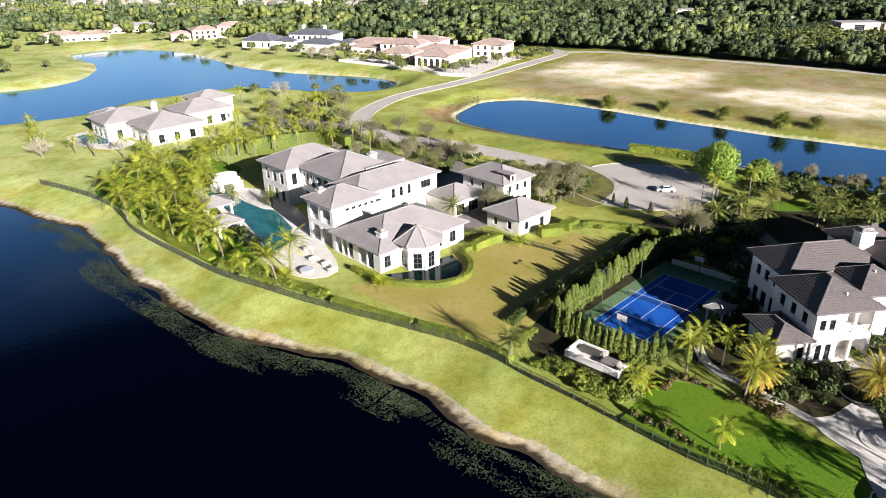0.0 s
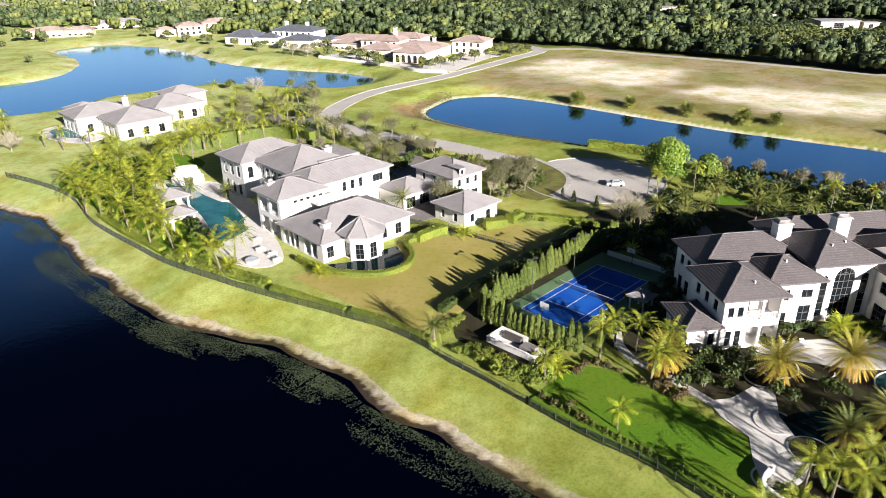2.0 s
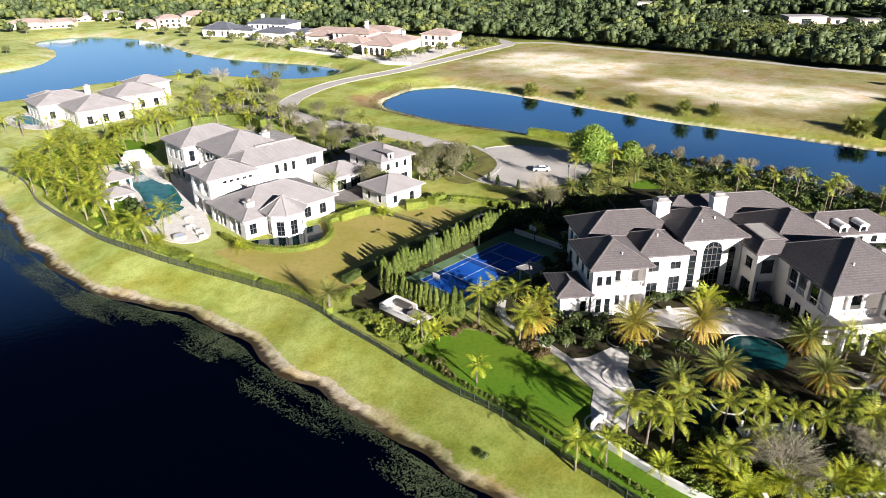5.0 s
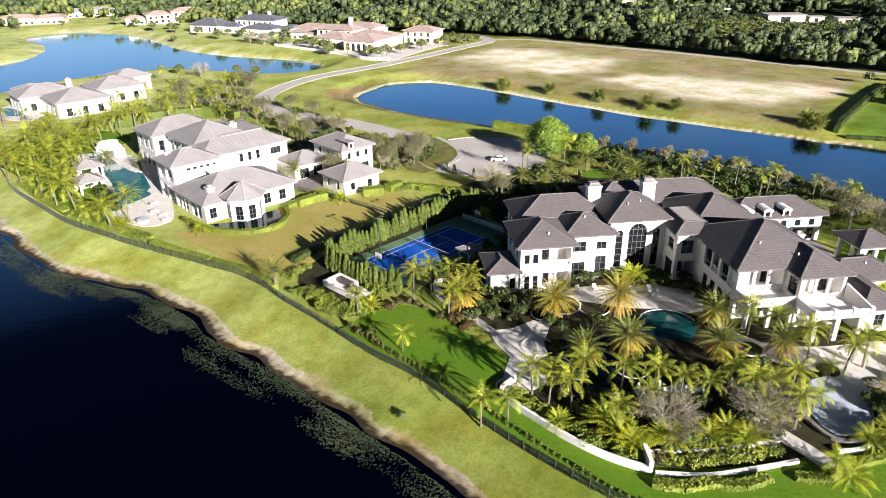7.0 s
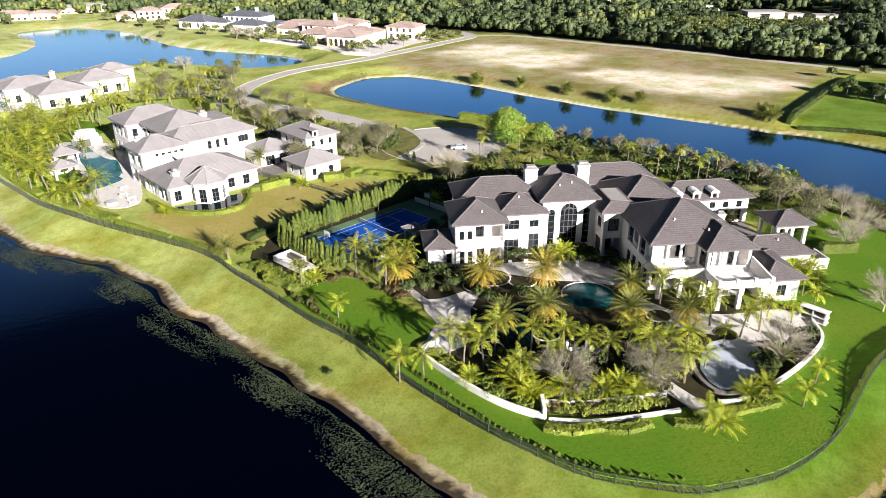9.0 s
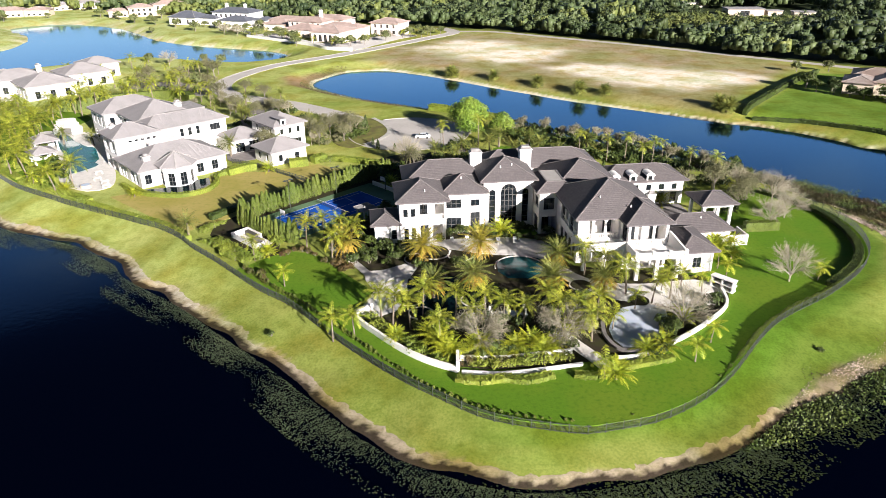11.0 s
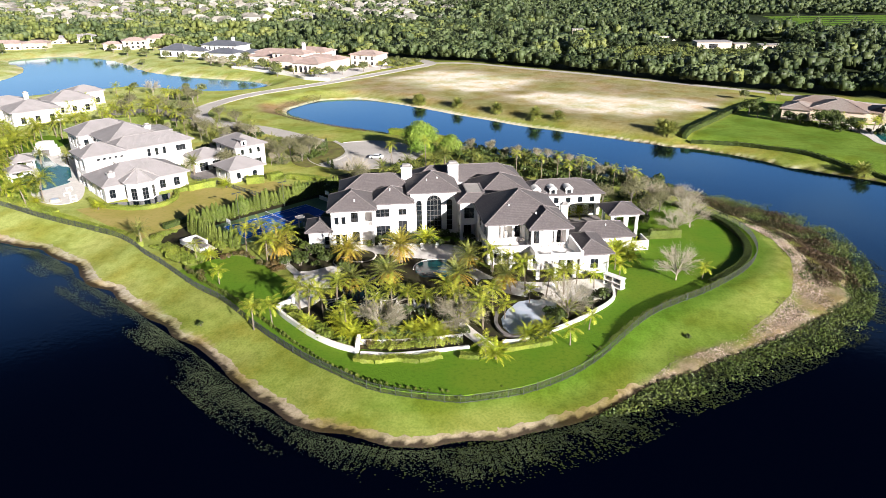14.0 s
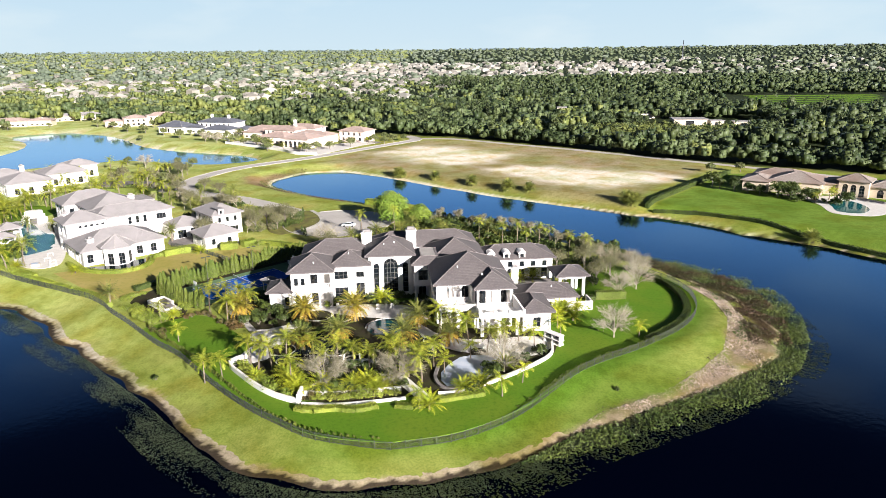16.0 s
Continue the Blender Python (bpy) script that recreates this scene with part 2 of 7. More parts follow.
# ---------- builders ----------


class Shape:
    """Collects faces of one mesh."""

    def __init__(self):
        self.v, self.f = [], []

    def face(self, *pts):
        k = len(self.v)
        self.v += [tuple(p) for p in pts]
        self.f.append(tuple(range(k, k + len(pts))))

    def box(self, x0, y0, z0, x1, y1, z1, turn=0.0, about=None):
        c, s = math.cos(turn), math.sin(turn)
        ox, oy = about or (0, 0)
        k = len(self.v)
        for x, y, z in ((x0, y0, z0), (x1, y0, z0), (x1, y1, z0), (x0, y1, z0), (x0, y0, z1), (x1, y0, z1), (x1, y1, z1), (x0, y1, z1)):
            dx, dy = x - ox, y - oy
            self.v.append((ox + dx * c - dy * s, oy + dx * s + dy * c, z) if turn else (x, y, z))
        self.f += [tuple(k + i for i in q) for q in ((0, 3, 2, 1), (4, 5, 6, 7), (0, 1, 5, 4), (1, 2, 6, 5), (2, 3, 7, 6), (3, 0, 4, 7))]
        return self

    def prism(self, poly, z0, z1):
        k, n = len(self.v), len(poly)
        self.v += [(p[0], p[1], z0) for p in poly] + [(p[0], p[1], z1) for p in poly]
        self.f += [tuple(k + n + i for i in range(n)), tuple(k + n - 1 - i for i in range(n))]
        self.f += [(k + i, k + (i + 1) % n, k + n + (i + 1) % n, k + n + i) for i in range(n)]
        return self

    def tube(self, pts, radii, sides=6, cap=True):
        k = len(self.v)
        pts = [Vector(p) for p in pts]
        for i, p in enumerate(pts):
            d = (pts[min(i + 1, len(pts) - 1)] - pts[max(i - 1, 0)]).normalized()
            a = d.orthogonal().normalized() if abs(d.z) < 0.99 else Vector((1, 0, 0))
            b = d.cross(a)
            for j in range(sides):
                t = 2 * math.pi * j / sides
                self.v.append(tuple(p + (a * math.cos(t) + b * math.sin(t)) * radii[i]))
        for i in range(len(pts) - 1):
            for j in range(sides):
                q, r = k + i * sides + j, k + i * sides + (j + 1) % sides
                self.f.append((q, r, r + sides, q + sides))
        if cap:
            self.f.append(tuple(k + (len(pts) - 1) * sides + j for j in range(sides)))
        return self

    def bar(self, a, b, w, h):
        """A bar of width w and height h from a to b, lying on that line."""
        a, b = Vector(a), Vector(b)
        d = (b - a).normalized()
        side = d.cross(Vector((0, 0, 1)))
        side = side.normalized() * w / 2 if side.length > 1e-6 else Vector((w / 2, 0, 0))
        up = side.cross(d).normalized() * h
        k = len(self.v)
        for p in (a, b):
            self.v += [tuple(p - side), tuple(p + side), tuple(p + side + up), tuple(p - side + up)]
        self.f += [tuple(k + i for i in q) for q in ((0, 1, 5, 4), (1, 2, 6, 5), (2, 3, 7, 6), (3, 0, 4, 7), (0, 3, 2, 1), (4, 5, 6, 7))]
        return self

    def data(self, name, mat):
        me = bpy.data.meshes.new(name)
        me.from_pydata(self.v, [], self.f)
        me.materials.append(mat)
        me.update()
        return me


def fast_data(name, v, f, mat):
    """A mesh from arrays of points and of faces with the same number of corners."""
    me = bpy.data.meshes.new(name)
    n, k = f.shape
    me.vertices.add(len(v))
    me.vertices.foreach_set("co", np.asarray(v, np.float32).ravel())
    me.loops.add(n * k)
    me.loops.foreach_set("vertex_index", np.asarray(f, np.int32).ravel())
    me.polygons.add(n)
    me.polygons.foreach_set("loop_start", np.arange(0, n * k, k, dtype=np.int32))
    me.polygons.foreach_set("loop_total", np.full(n, k, np.int32))
    me.polygons.foreach_set("use_smooth", np.ones(n, bool))
    me.update(calc_edges=True)
    me.materials.append(mat)
    return me


def part(name, shape, mat, parent, label=""):
    data = shape.data(name, mat) if isinstance(shape, Shape) else shape
    ob = new(name, data)
    ob.parent = parent
    return tagged(ob, label)


def thing(name, label, category, m=None, group="", kind="", data=None):
    ob = new(name, data)
    if m is not None:
        ob.matrix_world = m
    return tagged(ob, label, category, group, kind)


def solid(name, shape, mat, label, category, group="", kind=""):
    return tagged(new(name, shape.data(name, mat) if isinstance(shape, Shape) else shape), label, category, group, kind)


def spline(pts, step=3.0, closed=False):
    """A smooth line through the points, with a point about every step metres."""
    p = [Vector(q) for q in pts]
    n, out = len(p), []
    for i in range(n if closed else n - 1):
        a, b, c, d = (p[(i + k) % n] if closed else p[min(max(i + k, 0), n - 1)] for k in (-1, 0, 1, 2))
        m = max(1, int((c - b).length / step))
        for j in range(m):
            t = j / m
            out.append(0.5 * ((2 * b) + (c - a) * t + (2 * a - 5 * b + 4 * c - d) * t * t + (3 * b - a - 3 * c + d) * t ** 3))
    if not closed:
        out.append(p[-1])
    return out


def ribbon(shape, line, left, right, z0, z1):
    """A strip of constant width along a line, from z0 to z1."""
    n = len(line)
    rows = []
    for i, p in enumerate(line):
        d = (line[min(i + 1, n - 1)] - line[max(i - 1, 0)]).normalized()
        s = Vector((-d.y, d.x))
        rows.append((p + s * left, p - s * right))
    for (a, b), (c, d) in zip(rows, rows[1:]):
        shape.face((*b, z1), (*d, z1), (*c, z1), (*a, z1))
        shape.face((*a, z0), (*a, z1), (*c, z1), (*c, z0))
        shape.face((*b, z1), (*b, z0), (*d, z0), (*d, z1))
    for a, b in (rows[0], rows[-1]):
        shape.face((*a, z0), (*b, z0), (*b, z1), (*a, z1))
    return shape
# ---------- land and water ----------
SHORE = [(-5000, 900), (-1500, 700), (-620, 420), (-400, 310), (-250, 245), (-160, 195), (-101, 159), (-88, 151), (-75, 137), (-66, 126), (-53, 113.5), (-43, 104.5), (-34, 99.8),
         (-25, 95.4), (-17, 92.2), (-9, 86.6), (-4, 82.4), (-0.5, 77.6), (7, 71.6), (14.5, 66), (24, 57), (35, 47), (45, 37), (52, 30), (60, 25), (70, 21.5), (81, 22), (92, 25)]
POINT = [(103, 31), (112, 37), (123, 43), (136, 50), (146, 57), (155, 64), (161, 76), (162, 88), (160, 100), (153, 113), (145, 126), (133, 141), (115, 163), (102, 171), (92, 183),
         (73, 200), (53, 213), (28, 229), (15, 241), (5, 253), (4, 264)]
FARSHORE = [(9, 276), (16, 286), (31, 289), (46, 280.5), (62, 267), (80, 249), (92, 238.5), (106, 225), (118, 216), (134, 204.5), (152, 190.5), (163, 184.5), (173, 177), (180, 169), (188, 157.5), (199, 149.5), (207, 141), (218, 126),
            (240, 100), (300, 40), (420, -60), (700, -200), (1500, -500), (5000, -900)]
WEST_LAKE = [(-162, 268), (-148, 280), (-143, 298), (-130, 308), (-113, 320), (-98, 331), (-80, 326), (-57, 317), (-38, 313), (-27, 323), (-24, 336), (-37, 350), (-53, 358), (-85, 372),
             (-118, 396), (-146, 431), (-170, 458), (-197, 476), (-221, 483), (-245, 472), (-240, 450), (-215, 425), (-200, 400), (-193, 374), (-195, 354), (-215, 336), (-300, 310),
             (-360, 290), (-300, 262), (-210, 252)]
curve = SHORE + POINT + FARSHORE
land = curve[:4] + [tuple(p) for p in spline([Vector(q) for q in curve[4:-5]], 4)] + curve[-5:] + [(5000, 5000), (-5000, 5000)]
lake = [tuple(p) for p in spline([Vector(q) for q in WEST_LAKE], 6, True)]


def signed(poly, x, y):
    """Distance of the points x, y to the polygon's edge: positive inside."""
    p = np.array(poly)
    best, inside = np.full(x.shape, 1e9), np.zeros(x.shape, bool)
    for (ax, ay), (bx, by) in zip(p, np.roll(p, -1, 0)):
        dx, dy = bx - ax, by - ay
        t = np.clip(((x - ax) * dx + (y - ay) * dy) / (dx * dx + dy * dy + 1e-9), 0, 1)
        best = np.minimum(best, np.hypot(x - ax - t * dx, y - ay - t * dy))
        cross = (ay > y) != (by > y)
        inside ^= cross & (x < dx * (y - ay) / (dy if abs(dy) > 1e-9 else 1e-9) + ax)
    return np.where(inside, best, -best)


def smooth(a, b, t):
    t = np.clip((t - a) / (b - a), 0, 1)
    return t * t * (3 - 2 * t)


def shore_distance(x, y):
    return np.minimum(signed(land, x, y), -signed(lake, x, y))


def height_at(s):
    return np.where(s < 0, -3 + np.maximum(s * 0.35, -2.5), -3 + 0.4 * smooth(-0.4, 2.6, s) + 2.6 * smooth(0.6, 14, s))


def ground_z(x, y):
    """Height of the ground, read from its grid."""
    i = int(np.clip(np.searchsorted(ys, y) - 1, 0, len(ys) - 2))
    j = int(np.clip(np.searchsorted(xs, x) - 1, 0, len(xs) - 2))
    a, b = (y - ys[i]) / (ys[i + 1] - ys[i]), (x - xs[j]) / (xs[j + 1] - xs[j])
    return float((gz[i, j] * (1 - b) + gz[i, j + 1] * b) * (1 - a) + (gz[i + 1, j] * (1 - b) + gz[i + 1, j + 1] * b) * a)


def blend(col, rgb, amount):
    return col + (np.array(rgb) - col) * amount[..., None]


def lines(fine0, fine1, step, far0, far1):
    out, d = list(np.arange(fine0, fine1 + step / 2, step)), step
    p = out[-1]
    while p < far1:
        d *= 1.09
        p += d
        out.append(min(p, far1))
    p, d = out[0], step
    while p > far0:
        d *= 1.09
        p -= d
        out.insert(0, max(p, far0))
    return np.array(out)


xs, ys = lines(-112, 172, 1.05, -5000, 5000), lines(17, 150, 1.05, -900, 151)
ys = np.concatenate([ys[ys < 150.5], lines(150.6, 296, 1.8, 150.6, 4950)])
gx, gy = np.meshgrid(xs, ys)
sd = shore_distance(gx, gy)
rough = 0.6 * np.sin(gx * 0.31 + 1.9 * np.sin(gy * 0.173)) + 0.5 * np.sin(gy * 0.37 + 1.7 * np.sin(gx * 0.137)) + 0.35 * np.sin(gx * 0.83 + gy * 0.61 + np.sin(gx * 0.21))
wander = 0.6 * np.sin(gx * 0.45 + 1.3 * np.sin(gy * 0.3)) + 0.5 * np.sin(gy * 0.52 + 1.1 * np.sin(gx * 0.35))
sd_soft = sd + rough * 0.15 + (wander * 0.7 + 0.25) * (gy < 190) * smooth(9, 2, np.abs(sd))
gz = height_at(sd_soft)


def far_rise(x, y):
    """The plain's slow rise in the far distance."""
    return np.maximum(np.hypot(x - 60, y + 40) - 1700, 0) * 0.0207


gz = gz + far_rise(gx, gy)



def edge_y(x):
    """Where the woods begin, for each x."""
    return np.interp(x, [-600, -330, -200, -120, -40, 48, 92, 160, 213, 240, 300, 420, 700], [420, 440, 530, 500, 470, 432, 412, 355, 303, 284, 250, 200, 110])


FIELD = [(16, 300), (31, 294), (48, 284), (65, 269), (95, 240), (135, 209), (159, 193), (185, 235), (222, 272), (215, 300), (170, 340), (127, 373), (101, 391), (74, 398), (50, 365), (25, 330)]
SAND_A = [(44, 335), (66, 366), (89, 361), (117, 341), (128, 324), (109, 296), (86, 283), (68, 303), (56, 318)]
SAND_B = [(108, 276), (126, 287), (148, 282), (176, 268), (195, 250), (178, 232), (160, 224), (140, 236), (124, 248)]
EAST_PLOT = [(164, 190), (183, 214), (219, 259), (300, 240), (330, 60), (240, 106), (217, 131), (206, 147.5), (196, 164), (182, 179)]
RUBBLE = [(109, 35.5), (114, 40.5), (121, 44.5), (128, 48.5), (137, 56), (144.5, 64), (148, 71), (151, 79), (152, 90), (149.5, 101), (153, 104), (156, 95), (155, 84), (153.5, 74), (157, 66), (153, 60.5), (145.5, 58), (138, 50), (131, 45.5), (120, 40), (113, 36)]
MARSH = [(152, 69), (154, 76), (156, 86), (157, 96), (153.5, 107), (149, 118), (144, 126), (130, 138), (131, 146), (146, 131), (156, 123), (164, 112), (166.5, 99), (165, 84), (160, 70)]
FRINGE = [(100, 27.5), (112, 31), (122, 36), (133, 40.5), (142, 45), (148.5, 50), (157, 59), (164.5, 70), (170.5, 86), (172.5, 99), (169.5, 113), (163, 125), (156, 129), (147, 133), (135, 144), (132, 141), (146, 125), (155, 112), (161, 99), (162, 86), (158, 74), (153, 63), (145, 56.5), (134, 48.5), (122, 42), (110, 35.5)]


cover = np.zeros(gx.shape + (3,)) + np.array((0.37, 0.385, 0.10))
mown = 0.5 + 0.5 * np.sin(sd * 2.3 + 0.6 * np.sin(gx * 0.13) + 0.5 * np.sin(gy * 0.17))
cover = blend(cover, (0.25, 0.315, 0.06), mown * 0.7 * (sd < 18))
patch = smooth(-0.3, 1.4, np.sin(gx * 0.17 + 1.3 * np.sin(gy * 0.11)) + np.sin(gy * 0.21 + 1.1 * np.sin(gx * 0.09)))
cover = blend(cover, (0.25, 0.32, 0.055), patch * 0.5)
cover = blend(cover, (0.42, 0.36, 0.12), smooth(-0.2, 1.5, np.sin(gx * 0.23 - gy * 0.19) + np.sin(gx * 0.07 + gy * 0.29)) * 0.5)
# greener grass round the point, also darkened for the low grazing sun
cover = blend(cover, (0.135, 0.185, 0.03), np.exp(-(((gx - 110) / 58) ** 2 + ((gy - 52) / 46) ** 2)) * 0.95)
near_fence = -signed([(22, 73), (36, 60), (54, 41), (68, 31), (78, 29), (91, 32), (101, 39), (114, 53), (128, 63), (139, 73), (145, 83), (147, 95), (144, 106), (138, 114), (90, 100)], gx, gy)
cover = blend(cover, (0.10, 0.195, 0.016), smooth(-3, 0, near_fence) * smooth(5.5, 1.0, near_fence + patch * 1.5) * smooth(50, 90, gx) * 0.8)
# bank by the court darkened, lens falloff put into its colour
cover = blend(cover, (0.23, 0.265, 0.055), smooth(-15, 15, gx) * smooth(70, 50, gx) * (gy < 110) * 0.45)
cover = blend(cover, (0.47, 0.50, 0.17), smooth(55, -25, gx) * 0.6)
# paler still in the west, partly glare and haze put into the grass
cover = blend(cover, (0.54, 0.57, 0.25), smooth(-30, -90, gx) * 0.7)
# woodland floor blackened from the trees' edge: their shade put into the colour
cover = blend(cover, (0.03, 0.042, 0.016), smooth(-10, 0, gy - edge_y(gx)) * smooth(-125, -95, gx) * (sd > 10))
waves = np.sin(gx * 0.11 + gy * 0.05) + np.sin(gx * 0.05 - gy * 0.13) + np.sin(gx * 0.31 + 1) * np.sin(gy * 0.27)
fd = signed(FIELD, gx, gy)
cover = blend(cover, (0.42, 0.325, 0.215), smooth(-4, 8, fd) * (0.8 + 0.2 * np.sin(waves)))
cover = blend(cover, (0.31, 0.265, 0.115), smooth(0, 5, fd) * smooth(26, 8, fd + waves * 3) * (gy < 260) * 0.8)
for sand in (SAND_A, SAND_B):
    cover = blend(cover, (0.96, 0.83, 0.75), smooth(-7, 11, signed(sand, gx, gy) + waves * 2.2))
cover = blend(cover, (0.17, 0.26, 0.035), smooth(-2, 2, signed(EAST_PLOT, gx, gy)))
near_tip = np.exp(-(((gx - 2) / 26) ** 2 + ((gy - 258) / 26) ** 2))
cover = blend(cover, (0.30, 0.205, 0.12), np.clip(near_tip * 2, 0, 1) * smooth(14, 6, sd + waves * 2) * (sd > 0))
cover = blend(cover, (0.30, 0.22, 0.165), smooth(-1.2, 1.5, signed(RUBBLE, gx, gy) + rough * 1.2))
cover = blend(cover, (0.055, 0.038, 0.02), smooth(-1.5, 3, signed(MARSH, gx, gy) + rough))
bank = smooth(25, 65, gx) * (gy < 180)
tan = np.array((0.53, 0.43, 0.32)) + (np.array((0.40, 0.30, 0.20)) - np.array((0.53, 0.43, 0.32))) * bank[..., None]
tan = tan + (np.array((0.78, 0.68, 0.57)) - tan) * smooth(185, 205, gy + 0.9 * gx * (gx > 110))[..., None]
strip = smooth(2.3, 1.6, sd_soft + 0.5 * rough + bank * 0.6)
cover = cover + (tan - cover) * strip[..., None]
cover = blend(cover, (0.06, 0.042, 0.03), smooth(1.1, 0.5, sd_soft + 0.2 * rough) * (gy < 200))
rows_n, cols_n = gx.shape
idx = np.arange(rows_n * cols_n).reshape(rows_n, cols_n)
quads = np.stack([idx[:-1, :-1], idx[:-1, 1:], idx[1:, 1:], idx[1:, :-1]], -1).reshape(-1, 4)
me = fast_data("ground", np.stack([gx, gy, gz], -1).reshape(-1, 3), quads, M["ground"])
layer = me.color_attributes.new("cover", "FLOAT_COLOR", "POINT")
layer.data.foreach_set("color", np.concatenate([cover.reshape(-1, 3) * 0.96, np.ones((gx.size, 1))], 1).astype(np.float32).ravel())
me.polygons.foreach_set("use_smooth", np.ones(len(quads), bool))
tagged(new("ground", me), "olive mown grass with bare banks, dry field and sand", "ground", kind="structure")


def shore_bank(line, label):
    """A narrow ragged strip of wet mud and dry sand that follows the water's edge."""
    p = np.array([tuple(q) for q in spline([Vector(q) for q in line], 0.5)])
    d = np.gradient(p, axis=0)
    for _ in range(6):
        d[1:-1] = (d[:-2] + d[1:-1] * 2 + d[2:]) / 4
    d /= np.linalg.norm(d, axis=1, keepdims=True)
    off = np.arange(-0.9, 4.3, 0.32)
    x = p[:, :1] - d[:, 1:] * off
    y = p[:, 1:] + d[:, :1] * off
    s = shore_distance(x, y)
    rag = 0.6 * np.sin(x * 0.31 + 1.9 * np.sin(y * 0.173)) + 0.5 * np.sin(y * 0.37 + 1.7 * np.sin(x * 0.137)) + 0.35 * np.sin(x * 0.83 + y * 0.61 + np.sin(x * 0.21))
    turn = 0.6 * np.sin(x * 0.45 + 1.3 * np.sin(y * 0.3)) + 0.5 * np.sin(y * 0.52 + 1.1 * np.sin(x * 0.35))
    soft = s + rag * 0.15 + (turn * 0.7 + 0.25) * smooth(9, 2, np.abs(s))
    fine = 0.25 * np.sin(x * 2.1 + 1.7 * np.sin(y * 1.3)) + 0.2 * np.sin(y * 2.7 + 1.9 * np.sin(x * 1.7)) + rng_bank.normal(0, 0.12, x.shape)
    e = soft + fine * 0.8
    east = smooth(-5, 55, x)
    top = 2.15 + 0.3 * rag - 0.55 * east - 1.6 * smooth(-3, 1, signed(RUBBLE, x, y))
    z = height_at(soft) + 0.055 - 0.22 * smooth(top - 0.2, top + 1.4, e) - 0.3 * smooth(0.2, -0.4, soft)
    sand = np.array((0.56, 0.49, 0.40)) + (np.array((0.42, 0.34, 0.25)) - np.array((0.56, 0.49, 0.40))) * east[..., None]
    sand = sand * (1 + 0.14 * fine[..., None])
    sand = blend(sand, (0.30, 0.235, 0.16), smooth(1.9, 1.2, e) * 0.8)
    sand = blend(sand, (0.05, 0.036, 0.026), smooth(1.25, 0.75, e))
    rows_k, cols_k = x.shape
    idx = np.arange(rows_k * cols_k).reshape(rows_k, cols_k)
    f = np.stack([idx[:-1, :-1], idx[1:, :-1], idx[1:, 1:], idx[:-1, 1:]], -1).reshape(-1, 4)
    me = fast_data("shore_bank", np.stack([x, y, z], -1).reshape(-1, 3), f, M["ground"])
    lay = me.color_attributes.new("cover", "FLOAT_COLOR", "POINT")
    lay.data.foreach_set("color", np.concatenate([sand.reshape(-1, 3), np.ones((x.size, 1))], 1).astype(np.float32).ravel())
    me.polygons.foreach_set("use_smooth", np.ones(len(f), bool))
    tagged(new("shore_bank", me), label, "bank", kind="structure")


rng_bank = np.random.default_rng(11)
shore_bank(SHORE[5:] + POINT[:4], "ragged sandy bank with dark wet mud at the water")
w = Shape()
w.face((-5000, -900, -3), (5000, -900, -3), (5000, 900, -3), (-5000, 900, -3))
solid("water", w, M["water"], "dark calm lake water, its sky reflection tinted blue", "lake", kind="structure")

# ---------- roads ----------
ROAD = [(40, 178), (28, 188), (15, 200), (2, 210), (-14, 219), (-26, 230), (-31.5, 246), (-29.5, 265), (-18, 290), (6, 316), (26, 341), (48, 371), (66, 398), (58, 420)]
line = spline([Vector(q) for q in ROAD], 3)
solid("road", ribbon(Shape(), line, 3.6, 3.6, -0.1, 0.05), M["asphalt"], "pale sunlit residential road with a bend", "road", kind="structure")
for s in (1, -1):
    off = [p + Vector((-(line[min(i + 1, len(line) - 1)] - line[max(i - 1, 0)]).normalized().y, (line[min(i + 1, len(line) - 1)] - line[max(i - 1, 0)]).normalized().x)) * 3.85 * s for i, p in enumerate(line)]
    solid("kerb", ribbon(Shape(), off[4:], 0.2, 0.2, -0.1, 0.17), M["kerb"], "pale concrete kerb along the road", "kerb", kind="structure")
ring = [(50 + 18.5 * math.cos(a), 168 + 18.5 * math.sin(a)) for a in np.linspace(0, 2 * math.pi, 48, endpoint=False)]
solid("turning_circle", Shape().prism(ring, -0.1, 0.054), M["asphalt"], "round pale turning circle at the road's end", "road", kind="structure")
arc = [Vector((50 + 18.7 * math.cos(a), 168 + 18.7 * math.sin(a))) for a in np.linspace(radians(155), radians(480), 50)]
solid("kerb", ribbon(Shape(), arc, 0.15, 0.2, -0.1, 0.18), M["kerb"], "curved pale kerb round the turning circle", "kerb", kind="structure")
FARROAD = [(58, 420), (66, 404), (91, 400), (126, 372), (158, 347), (186, 322), (210, 300), (232, 280), (300, 215)]
solid("far_road", ribbon(Shape(), spline([Vector(q) for q in FARROAD], 8), 2.6, 2.6, -0.1, 0.06), M["asphalt"], "pale track along the edge of the woods", "road", kind="structure")

# ---------- lawns and beds of the two lakeside plots ----------


def slab(name, pts, z, mat, label, category, closed=True, step=2.5, depth=0.15):
    poly = [tuple(p) for p in spline([Vector(q) for q in pts], step, True)] if closed else pts
    return solid(name, Shape().prism(poly, z - depth, z), mat, label, category, kind="structure")


FENCE_W = [(-113, 180), (-98, 171), (-85, 161), (-72, 145), (-53, 127), (-42, 118), (-30, 110.5), (-22, 106), (-12, 101), (-6, 97.5), (0, 94), (6, 89), (11, 83.5), (17, 78), (22, 73)]
FENCE_E = [(22, 73), (29, 66), (36, 60), (45, 50), (54, 41), (60, 36), (68, 31), (78, 29), (83, 29.5), (91, 32), (101, 39), (114, 53), (128, 63), (139, 73), (145, 83), (147, 95), (144, 106), (138, 114)]
